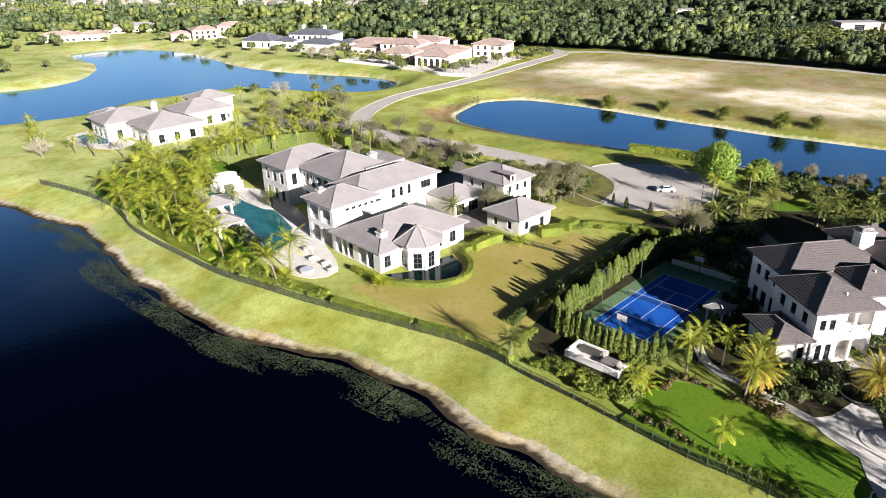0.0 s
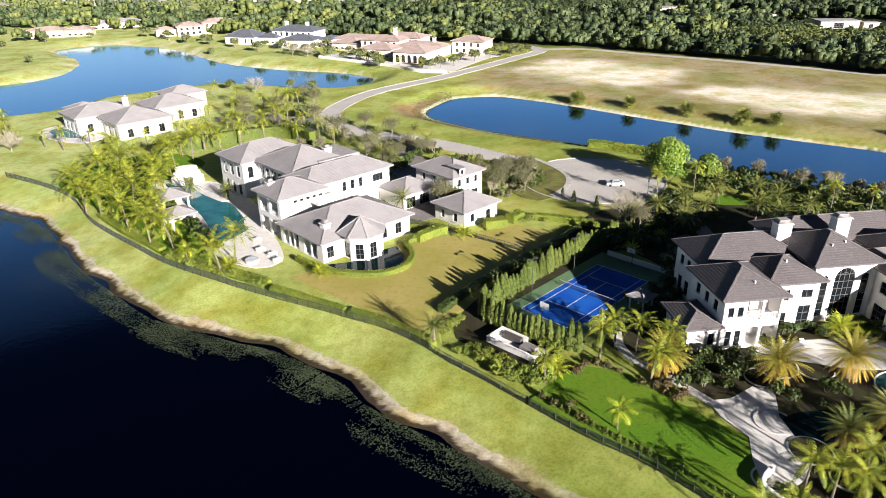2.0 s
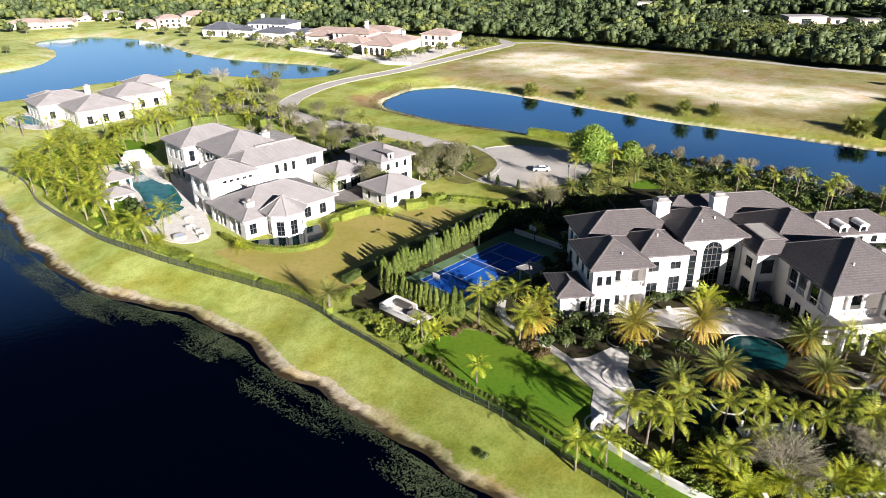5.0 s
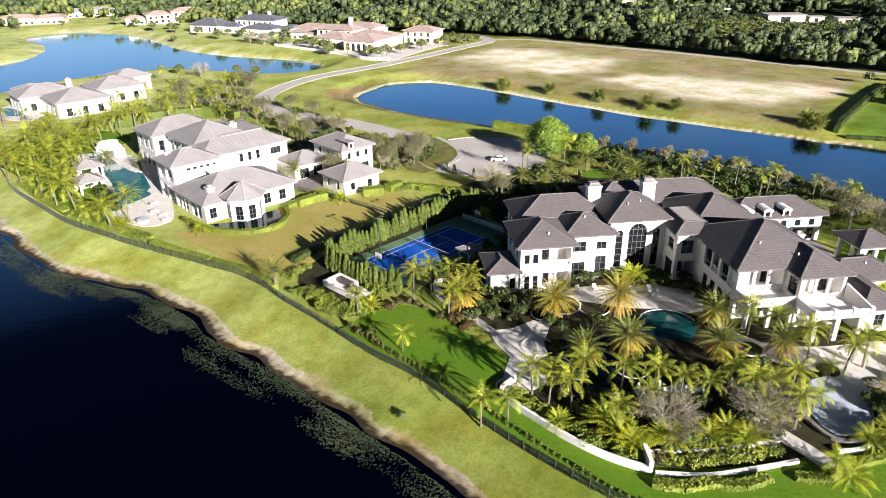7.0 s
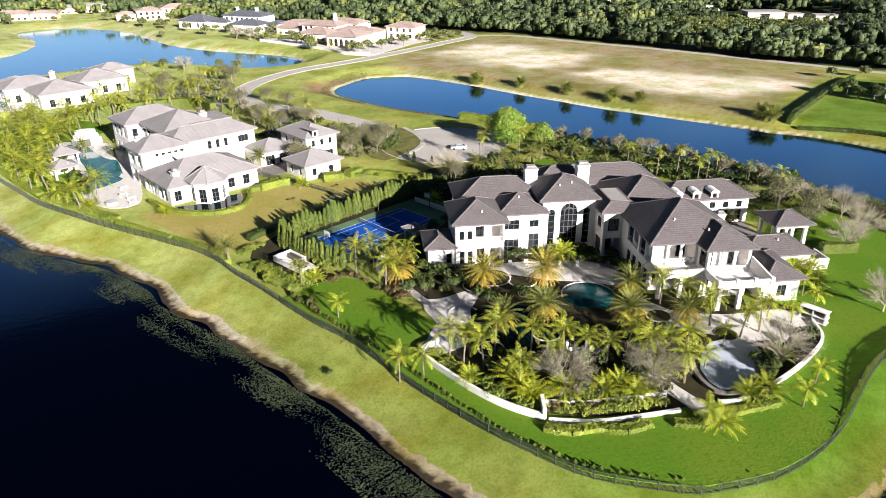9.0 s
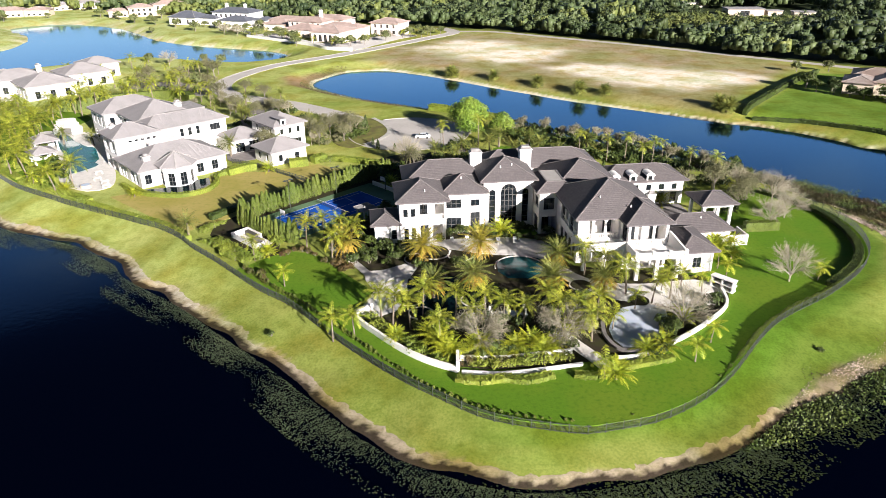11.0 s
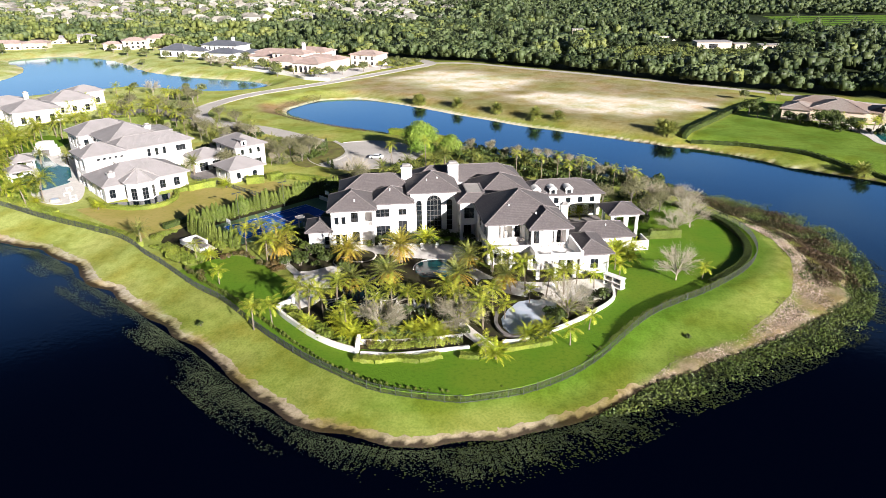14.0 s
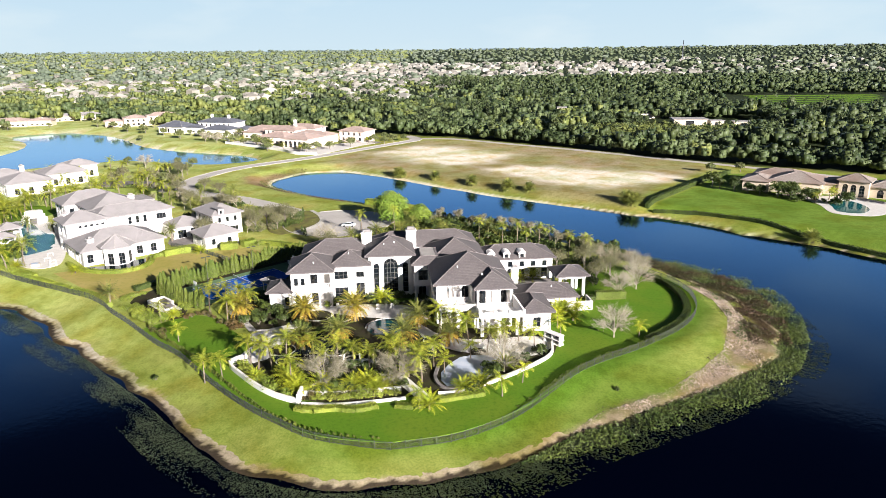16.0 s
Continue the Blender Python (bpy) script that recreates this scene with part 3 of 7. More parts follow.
slab("lawn_1", [(-19, 113), (-5, 101), (7, 92), (14, 99), (24, 115), (36, 131), (27, 137), (14, 131), (3, 131), (-3, 122)], 0.04, M["lawn_dry"], "wide dry yellow-green lawn beside the white villa", "lawn", False)
slab("lawn_2", [tuple(p) for p in spline([Vector(q) for q in FENCE_E], 2.0)] + [(134, 112), (122, 108), (112, 92), (104, 64), (60, 60), (48, 66), (36, 80), (30, 82)], 0.04, M["lawn"],
     "vivid green watered lawn inside the fence", "lawn", False)
slab("planting_bed_1", [(48, 55), (52, 50.5), (64, 42), (80, 42.5), (95, 48), (108, 58), (110, 68), (100, 72), (84, 75), (66, 86), (46, 88), (40, 92), (36, 88), (44, 76), (49, 66)], 0.06, M["mulch"],
     "dark mulched garden bed with palms and curved paths", "garden bed")
slab("planting_bed_2", [(12, 93), (19, 84), (25, 78), (29, 80), (28, 86), (33, 88), (22, 98), (40, 118), (47, 122), (58, 112), (62, 122), (70, 140), (50, 146), (36, 132), (24, 115)], 0.05, M["mulch"], "dark planted strip round the sports court", "garden bed")
slab("planting_bed_3", [(-95, 175), (-74, 152), (-54, 130), (-42, 120), (-24, 109.5), (-26, 112), (-34, 118), (-44, 134), (-62, 165), (-60, 190), (-80, 200)], 0.05, M["lawn"], "green planted strip with tall palms along the fence", "garden bed")
# dark sheet under these shrubs, painting the villa's shade on them
slab("planting_bed_4", [(36, 88), (44, 88), (51, 90), (52, 100), (56, 110), (64, 124), (58, 128), (48, 124), (53, 112), (44, 98), (38, 92)], 0.055, M["mulch"], "dark sheet for the shaded planting between court and villa", "garden bed")
# ---------- house kit ----------


def lattice(shape, across, up, at, back, front):
    """One connected frame of upright bars (across) and level bars (up), between two depths."""
    ss, zs = sorted(x for q in across for x in q), sorted(x for q in up for x in q)
    spots = {}

    def spot(i, j, o):
        if (i, j, o) not in spots:
            spots[i, j, o] = len(shape.v)
            shape.v.append(at(ss[i], o, zs[j]))
        return spots[i, j, o]

    def solid_at(i, j):
        return 0 <= i < len(ss) - 1 and 0 <= j < len(zs) - 1 and (i % 2 == 0 or j % 2 == 0)

    for i in range(len(ss) - 1):
        for j in range(len(zs) - 1):
            if not solid_at(i, j):
                continue
            shape.f.append(tuple(spot(*q, front) for q in ((i, j), (i + 1, j), (i + 1, j + 1), (i, j + 1))))
            for di, dj, p, q in ((-1, 0, (i, j + 1), (i, j)), (1, 0, (i + 1, j), (i + 1, j + 1)), (0, -1, (i, j), (i + 1, j)), (0, 1, (i + 1, j + 1), (i, j + 1))):
                if not solid_at(i + di, j + dj):
                    shape.f.append((spot(*p, front), spot(*p, back), spot(*q, back), spot(*q, front)))


def facade(h, a, b, z0, z1, openings=(), mat=None, rail=True):
    """One wall from a to b, its outside on the right hand, with openings (from, to, bottom, top, kind)."""
    mat = mat or M["wall"]
    a, b = Vector(a), Vector(b)
    length = (b - a).length
    d = (b - a) / length
    n = Vector((d.y, -d.x))

    def at(s, out, z):
        q = a + d * s + n * out
        return (q.x, q.y, z)

    def slat(shape, s0, s1, o0, o1, za, zb):
        k = len(shape.v)
        shape.v += [at(s0, o0, za), at(s1, o0, za), at(s1, o1, za), at(s0, o1, za), at(s0, o0, zb), at(s1, o0, zb), at(s1, o1, zb), at(s0, o1, zb)]
        shape.f += [tuple(k + i for i in q) for q in ((0, 3, 2, 1), (4, 5, 6, 7), (0, 1, 5, 4), (1, 2, 6, 5), (2, 3, 7, 6), (3, 0, 4, 7))]

    wall = Shape()
    ss = sorted({0, length, *[o[0] for o in openings], *[o[1] for o in openings]})
    zs = sorted({z0, z1, *[o[2] for o in openings], *[o[3] for o in openings]})
    for s0, s1 in zip(ss, ss[1:]):
        for za, zb in zip(zs, zs[1:]):
            ms, mz = (s0 + s1) / 2, (za + zb) / 2
            if not any(o[0] < ms < o[1] and o[2] < mz < o[3] for o in openings):
                wall.face(at(s0, 0, za), at(s1, 0, za), at(s1, 0, zb), at(s0, 0, zb))
    for s0, s1, za, zb, kind in openings:
        deep = 3.0 if kind == "loggia" else 0.28
        for q in ((at(s0, 0, za), at(s0, 0, zb), at(s0, -deep, zb), at(s0, -deep, za)), (at(s1, 0, zb), at(s1, 0, za), at(s1, -deep, za), at(s1, -deep, zb)),
                  (at(s0, 0, zb), at(s1, 0, zb), at(s1, -deep, zb), at(s0, -deep, zb)), (at(s1, 0, za), at(s0, 0, za), at(s0, -deep, za), at(s1, -deep, za))):
            wall.face(*q)
        if kind == "loggia":
            wall.face(at(s0, -deep, za), at(s1, -deep, za), at(s1, -deep, zb), at(s0, -deep, zb))
        if kind == "arch":
            r, mid = (s1 - s0) / 2, (s0 + s1) / 2
            zc = zb - r
            for k in range(10):
                t0, t1 = math.pi * k / 10, math.pi * (k + 1) / 10
                p, q = (mid - r * math.cos(t0), zc + r * math.sin(t0)), (mid - r * math.cos(t1), zc + r * math.sin(t1))
                wall.face(at(p[0], 0, p[1]), at(q[0], 0, q[1]), at(q[0], 0, zb), at(p[0], 0, zb))
                wall.face(at(p[0], 0, p[1]), at(p[0], -0.26, p[1]), at(q[0], -0.26, q[1]), at(q[0], 0, q[1]))
    part("wall", wall, mat, h)
    for s0, s1, za, zb, kind in openings:
        if kind == "loggia":
            bays = max(1, round((s1 - s0) / 2.3))
            for k in range(1, bays):
                s = s0 + (s1 - s0) * k / bays
                col = Shape()
                slat(col, s - 0.2, s + 0.2, -0.5, -0.1, za, zb)
                slat(col, s - 0.3, s + 0.3, -0.6, -0.01, zb - 0.3, zb - 0.02)
                slat(col, s - 0.3, s + 0.3, -0.6, -0.01, za + 0.01, za + 0.25)
                part("column", col, M["trim"], h)
            if rail and za > 1.5:
                bal = Shape()
                slat(bal, s0, s1, -0.35, -0.2, za + 0.85, za + 1.0)
                for k in range(int((s1 - s0) / 0.35)):
                    slat(bal, s0 + 0.1 + k * 0.35, s0 + 0.22 + k * 0.35, -0.32, -0.22, za + 0.01, za + 0.85)
                part("balustrade", bal, M["trim"], h)
            for k in range(0, bays, 2):
                c = s0 + (s1 - s0) * (k + 0.5) / bays
                pane = Shape()
                slat(pane, c - 0.75, c + 0.75, -deep + 0.02, -deep + 0.06, za + 0.05, zb - 0.5)
                door = Shape()
                for e0, e1 in ((c - 0.82, c - 0.75), (c - 0.04, c + 0.04), (c + 0.75, c + 0.82)):
                    slat(door, e0, e1, -deep + 0.01, -deep + 0.1, za + 0.03, zb - 0.5)
                slat(door, c - 0.82, c + 0.82, -deep + 0.01, -deep + 0.1, zb - 0.5, zb - 0.42)
                frm = part("glass_door", door, M["bronze"], h)
                part("pane", pane, M["glass"], frm)
            continue
        grid = Shape()
        nx, nz = max(1, round((s1 - s0) / 0.95)), max(1, round((zb - za) / 1.25))
        across = [(max(s0 + (s1 - s0) * k / nx - 0.05, s0 + 0.002), min(s0 + (s1 - s0) * k / nx + 0.05, s1 - 0.002)) for k in range(nx + 1)]
        up = [(max(za + (zb - za) * k / nz - 0.045, za + 0.002), min(za + (zb - za) * k / nz + 0.045, zb - 0.002)) for k in range(nz + 1)]
        lattice(grid, across, up, at, -0.24, -0.12)
        if kind == "arch":
            r, mid = (s1 - s0) / 2, (s0 + s1) / 2
            for k in range(10):
                t0, t1 = math.pi * k / 10, math.pi * (k + 1) / 10
                for rr in (r, r * 0.5):
                    p, q = (mid - rr * math.cos(t0), zb - r + rr * math.sin(t0)), (mid - rr * math.cos(t1), zb - r + rr * math.sin(t1))
                    e = 0.9 if rr == r else 0.88
                    grid.face(at(p[0], -0.115, p[1]), at(q[0], -0.115, q[1]), at(mid + (q[0] - mid) * e, -0.115, zb - r + (q[1] - zb + r) * e), at(mid + (p[0] - mid) * e, -0.115, zb - r + (p[1] - zb + r) * e))
        win = part("window", grid, M["bronze"], h)
        pane = Shape()
        slat(pane, s0 + 0.01, s1 - 0.01, -0.21, -0.18, za + 0.01, zb - 0.01)
        part("pane", pane, M["glass"], win)
        if kind == "win":
            sill = Shape()
            slat(sill, s0 - 0.12, s1 + 0.12, 0.003, 0.14, za - 0.16, za - 0.02)
            part("sill", sill, M["trim"], win)


def block(h, u0, v0, u1, v1, z0, z1, F=(), R=(), B=(), L=(), mat=None):
    facade(h, (u0, v0), (u1, v0), z0, z1, F, mat)
    facade(h, (u1, v0), (u1, v1), z0, z1, R, mat)
    facade(h, (u1, v1), (u0, v1), z0, z1, B, mat)
    facade(h, (u0, v1), (u0, v0), z0, z1, L, mat)


def row(start, end, n, width, za, zb, kind="win"):
    """n equal openings spread evenly from start to end."""
    gap = (end - start) / n
    return [(start + gap * (k + 0.5) - width / 2, start + gap * (k + 0.5) + width / 2, za, zb, kind) for k in range(n)]


def roof(h, u0, v0, u1, v1, z, mat, cap, pitch=0.42, over=0.85, course=0.42, cut=0.0):
    """A hipped tile roof over a rectangle of walls, with eaves, tile courses and ridge caps; cut leaves a flat deck that far inside the eaves."""
    u0, v0, u1, v1 = u0 - over, v0 - over, u1 + over, v1 + over
    run = min(u1 - u0, v1 - v0) / 2
    wide = u1 - u0 >= v1 - v0
    e = [(u0, v0, z), (u1, v0, z), (u1, v1, z), (u0, v1, z)]
    if cut:
        run = cut
        top = z + run * pitch
        ridge = [(u0 + run, v0 + run, top), (u1 - run, v0 + run, top), (u1 - run, v1 - run, top), (u0 + run, v1 - run, top)]
        own = [(0, 1), (1, 2), (2, 3), (3, 0)]
        hips = [(e[k], ridge[k]) for k in range(4)] + [(ridge[k], ridge[(k + 1) % 4]) for k in range(4)]
    elif wide:
        top = z + run * pitch
        ridge = [(u0 + run, (v0 + v1) / 2, top), (u1 - run, (v0 + v1) / 2, top)]
        own = [(0, 1), (1,), (1, 0), (0,)]
        hips = [(e[0], ridge[0]), (e[1], ridge[1]), (e[2], ridge[1]), (e[3], ridge[0]), (ridge[0], ridge[1])]
    else:
        top = z + run * pitch
        ridge = [((u0 + u1) / 2, v0 + run, top), ((u0 + u1) / 2, v1 - run, top)]
        own = [(0,), (0, 1), (1,), (1, 0)]
        hips = [(e[0], ridge[0]), (e[1], ridge[0]), (e[2], ridge[1]), (e[3], ridge[1]), (ridge[0], ridge[1])]
    r = Shape()
    for k in range(4):
        p, q = e[k], e[(k + 1) % 4]
        r.face(p, q, *[ridge[i] for i in own[k][::-1]])
        r.face((*p[:2], z - 0.28), (*q[:2], z - 0.28), q, p)
    r.face(*[(*p[:2], z - 0.28) for p in e[::-1]])
    ob = part("roof", r, mat, h)
    tiles = Shape()
    for k in range(4):
        p, q = Vector(e[k]), Vector(e[(k + 1) % 4])
        d = (q - p).normalized()
        inward = Vector((-d.y, d.x, 0))
        length = (q - p).length
        for i in range(int(run / course)):
            t = i * course + 0.03
            w = min(0.2, course * 0.5)
            if length - 2 * (t + w) < 0.3:
                continue
            a, b = (p + d * x + inward * t + Vector((0, 0, t * pitch + 0.005)) for x in (t, length - t))
            c, f = (p + d * x + inward * (t + w) + Vector((0, 0, (t + w) * pitch + 0.01)) for x in (t + w, length - t - w))
            up = Vector((0, 0, 0.028))
            tiles.face(a, b, b + up, a + up)
            tiles.face(a + up, b + up, f, c)
    tagged(part("tile_relief", tiles, mat, ob), kind="stuff")
    for a, b in hips:
        if (Vector(a) - Vector(b)).length > 0.3:
            part("ridge_cap", Shape().bar(a, b, 0.26, 0.1), cap, ob)
    if cut:
        part("roof_deck", Shape().prism([q[:2] for q in ridge], top - 0.1, top + 0.03), M["deck"], ob, "pale flat roof deck")
    return ob


def chimney(h, u, v, z0, z1, w=1.5, d=1.1):
    c = part("chimney", Shape().box(u - w / 2, v - d / 2, z0, u + w / 2, v + d / 2, z1 - 0.85), M["wall"], h)
    cap = Shape().box(u - w / 2 - 0.18, v - d / 2 - 0.18, z1 - 0.845, u + w / 2 + 0.18, v + d / 2 + 0.18, z1 - 0.7)
    part("chimney_cap", cap, M["trim"], c)
    hood = Shape()
    for k in range(4):
        e = 0.05 + 0.1 * k
        hood.box(u - w / 2 + e, v - d / 2 + e, z1 - 0.66 + 0.17 * k, u + w / 2 - e, v + d / 2 - e, z1 - 0.58 + 0.17 * k)
    hood.box(u - w / 2 + 0.4, v - d / 2 + 0.4, z1 - 0.69, u + w / 2 - 0.4, v + d / 2 - 0.4, z1 - 0.1)
    part("chimney_hood", hood, M["ridge_pale"], c, "grey louvred chimney hood")


def flat(name, h, u0, v0, u1, v1, z0, z1, mat, label=""):
    return part(name, Shape().box(u0, v0, z0, u1, v1, z1), mat, h, label)


def house(name, label, x, y, rot):
    return thing(name, label, "house", pose(x, y, 0, 0, 0, rot))


# ---------- the villa on the point ----------
v2 = house("villa", "white two-storey villa with dark brown hipped tile roofs", 51.9, 84.2, 7.0)
RD, CD = M["roof_dark"], M["ridge_dark"]
block(v2, 0.8, 0.8, 10, 11.5, 0, 8.75, F=[(0.7, 1.6, 5.6, 7.3, "win"), (2.2, 3.1, 5.6, 7.3, "win"), (3.7, 8.9, 4.9, 8.2, "loggia"), (0.8, 1.7, 0.6, 3.2, "win"), (2.3, 3.2, 0.6, 3.2, "win"), (4.0, 8.6, 0.15, 3.7, "loggia")],
      L=row(1, 9.5, 3, 1.2, 5.6, 7.4) + row(1, 9.5, 2, 1.4, 0.8, 3.2))
block(v2, 10.05, 4.6, 18.5, 13, 0, 8.7, F=[(0.5, 3.6, 5.5, 7.4, "win"), (0.5, 3.6, 0.3, 3.4, "win"), (5.6, 7.4, 5.8, 7.2, "win"), (5.5, 7.5, 0.3, 4.4, "win")])
block(v2, 18.6, 6.4, 29.1, 18, 0, 10.3, F=[(1.2, 2.5, 1.0, 8.4, "arch"), (3.6, 7.0, 0.9, 9.6, "arch"), (8.2, 9.5, 1.0, 8.4, "arch")], L=[(1.5, 2.5, 6, 8.2, "win")])
block(v2, 29.3, 1.6, 33.4, 12, 0, 9.2, F=[(0.9, 3.1, 5.3, 7.8, "win"), (0.6, 3.5, 0.15, 3.8, "loggia")], L=[(7, 9, 5.5, 7.5, "win"), (6.6, 9.4, 0.2, 3.4, "win")])
block(v2, 33, -12.7, 48.8, 4, 0, 8.95, F=[(0.5, 7.7, 4.8, 8.5, "loggia"), (0.5, 7.7, 0.15, 4.0, "loggia")],
      L=[(5.6, 10.4, 4.9, 8.3, "loggia"), (11.2, 16.0, 4.9, 8.3, "loggia")] + row(5.5, 16, 4, 1.6, 0.3, 3.3), R=row(1, 15, 4, 1.4, 5.5, 7.6))
block(v2, 41.2, -16.5, 48.79, -12.75, 0, 8.9, F=[(0.45, 7.1, 4.65, 8.5, "loggia"), (0.45, 7.1, 0.15, 4.0, "loggia")], L=[(0.8, 3.0, 5.2, 8.0, "win")], R=[(0.8, 3.0, 5.2, 8.0, "win")])
block(v2, -4.3, 1.2, 0.75, 8.6, 0, 4.05, F=[(3.4, 4.4, 0.8, 2.8, "win")], L=row(1, 6, 2, 1.2, 0.9, 2.9))
block(v2, 3, 11.6, 20, 22, 0, 8.9, L=row(1, 8.5, 3, 1.2, 5.6, 7.4) + row(1, 8.5, 3, 1.4, 0.6, 3.4))
block(v2, 20.05, 18.05, 46, 27, 0, 9.1)
block(v2, 33.45, 4.05, 46.3, 18, 0, 8.9, R=row(1, 9, 3, 1.3, 5.5, 7.5))
block(v2, 46.4, 14.5, 66, 24, 0, 5.6, F=row(1, 19, 6, 1.2, 3.4, 4.8) + row(1, 19, 6, 1.5, 0.4, 2.8))
block(v2, 50.5, -19.5, 56.5, -9.5, 0, 4.3, F=[(2.2, 3.8, 1.0, 3.1, "win")], R=row(1, 9, 3, 1.2, 0.9, 2.9))
block(v2, 52, -9.4, 65, -1.2, 0, 3.45, F=[(6, 7.4, 0.9, 2.6, "win"), (9.5, 10.9, 0.9, 2.6, "win")], R=row(1, 7, 2, 1.3, 0.9, 2.6))
# covered terrace before the garden wing
for u in (41.6, 45.2, 49.0):
    flat("column", v2, u - 0.35, -21.2, u + 0.35, -20.5, 0, 4.1, M["trim"])
for u in (33.4, 37.2, 41.0):
    flat("column", v2, u - 0.3, -16.2, u + 0.3, -15.6, 0, 4.0, M["trim"])
flat("terrace_floor", v2, 41.0, -21.4, 50.45, -16.55, 4.1, 4.6, M["wall"])
flat("terrace_floor", v2, 33.0, -16.4, 41.15, -12.75, 4.0, 4.55, M["wall"])
for a in ((41.0, -21.4, 50.4, -21.15), (41.0, -21.15, 41.25, -16.6), (33.0, -16.4, 41.0, -16.15), (33.0, -16.15, 33.25, -12.8), (50.2, -21.15, 50.44, -19.6)):
    flat("parapet", v2, *a[:4], 4.605, 5.5, M["wall"])
for u, v in ((41.1, -21.3), (44.2, -21.3), (47.3, -21.3), (50.2, -21.3)):
    flat("pier", v2, u - 0.3, v - 0.3, u + 0.3, v + 0.3, 4.61, 5.8, M["trim"])
side = Shape()
side.v = [(48.85, -16.6, 4.6), (49.15, -16.6, 4.6), (50.45, -21.1, 4.6), (50.15, -21.1, 4.6), (48.85, -16.6, 7.4), (49.15, -16.6, 7.4), (50.45, -21.1, 5.6), (50.15, -21.1, 5.6)]
side.f = [(4, 5, 6, 7), (0, 1, 5, 4), (1, 2, 6, 5), (2, 3, 7, 6), (3, 0, 4, 7)]
part("raking_parapet", side, M["wall"], v2)
for a in ((65.2, -9.4, 69.0, -9.1), (68.7, -9.1, 69.0, -5.0)):
    flat("courtyard_wall", v2, *a[:4], 0, 2.2, M["wall"])
for a in ((0.8, 0.8, 10, 11.5, 8.95), (10.05, 4.6, 18.5, 13, 8.9), (18.6, 6.4, 29.1, 18, 10.5), (33, -12.7, 48.8, 4, 9.15), (41.2, -16.5, 48.79, -6, 9.14), (-4.3, 1.2, 0.3, 8.6, 4.25),
          (3, 11.6, 20, 22, 9.1), (20.05, 18.05, 46, 27, 9.3), (33.45, 4.05, 46.3, 18, 9.1), (46.8, 14.5, 66, 24, 5.8), (50.5, -19.5, 56.5, -9.5, 4.5), (52.6, -9.0, 65, -1.2, 3.65)):
    roof(v2, *a, RD, CD, 0.52 if a[4] > 6 else 0.44)
roof(v2, 29.3, 1.6, 36.4, 12, 9.4, RD, CD, 0.52, cut=2.6)
chimney(v2, 18.4, 16.6, 9, 14.4, 2.5, 1.9)
chimney(v2, 29.6, 17.4, 9, 14.4, 2.5, 1.9)
for u, v, z in ((6, 2.5, 10.28), (14, 7.5, 10.85), (22.5, 9, 12.3), (38, -9, 11.5), (43, -12, 10.55), (25, 9.5, 12.55), (60, -6.5, 5.1)):
    part("roof_vent", Shape().tube([(u, v, z - 0.2), (u, v, z + 0.4)], [0.13, 0.13], 7), M["trim"], v2)
chimney(v2, 53.6, 3.5, 0, 7.6, 1.6, 1.2)
for k in range(3):
    u = 49.0 + 4.0 * k
    facade(v2, (u, 14.1), (u + 1.7, 14.1), 5.5, 7.2, [(0.35, 1.35, 5.7, 7.1, "arch")])
    dorm = Shape()
    for i in range(8):
        t0, t1 = math.pi * i / 8, math.pi * (i + 1) / 8
        p, q = (u + 0.85 - 1.0 * math.cos(t0), 7.1 + 0.65 * math.sin(t0)), (u + 0.85 - 1.0 * math.cos(t1), 7.1 + 0.65 * math.sin(t1))
        dorm.face((p[0], 13.9, p[1]), (q[0], 13.9, q[1]), (q[0], 17.0, q[1]), (p[0], 17.0, p[1]))
        dorm.face((p[0], 13.9, p[1]), (p[0], 13.9, 7.05), (q[0], 13.9, 7.05), (q[0], 13.9, q[1]))
    part("dormer", dorm, M["trim"], v2)

# grey slab added to stand in for shade and greenery in the courtyard
slab("paved_court", [(102, 92), (112, 94), (116, 96), (115, 106), (98, 104), (99, 96)], 0.07, M["drive"], "grey slab put in for the courtyard's shade behind the garden wing", "court", False)
pav = thing("garden_pavilion", "open white pavilion with a dark hipped roof", "pavilion", pose(51.9, 84.2, 0, 0, 0, 7.0))
for u in (63.8, 66.8, 69.6):
    for v in (-0.3, 5.4):
        part("column", Shape().box(u - 0.3, v - 0.3, 0, u + 0.3, v + 0.3, 5.2), M["trim"], pav)
part("beam", Shape().box(63.4, -0.7, 4.7, 70, 5.8, 5.35), M["wall"], pav)
roof(pav, 63.4, -0.7, 70.0, 5.8, 5.6, RD, CD)

# ---------- the villa behind the wide lawn ----------
v1 = house("villa", "white villa with grey hipped tile roofs and an octagonal bay", -23.9, 129.5, 43.0)
RG, CG = M["roof_grey"], M["ridge_pale"]
block(v1, 0.8, 0.8, 12, 10.5, 0, 9.1, F=row(3, 11, 5, 0.9, 7.6, 8.2), L=[(1.2, 4.2, 5.0, 8.2, "loggia"), (5.2, 8.6, 5.0, 8.2, "loggia"), (1.2, 4.2, 0.3, 3.8, "loggia"), (5.2, 8.6, 0.3, 3.8, "loggia")])
block(v1, 10, 4.8, 33.5, 15, 0, 8.5, F=row(9, 16, 3, 1.0, 5.4, 7.6) + [(18.5, 21.5, 5.6, 7.4, "win")], R=row(1, 9, 2, 1.5, 5.2, 7.2))
block(v1, 12.2, 15.05, 28, 31, 0, 9.1, L=row(1, 15, 5, 1.9, 5.0, 8.0) + row(1, 15, 5, 1.9, 0.4, 3.4))
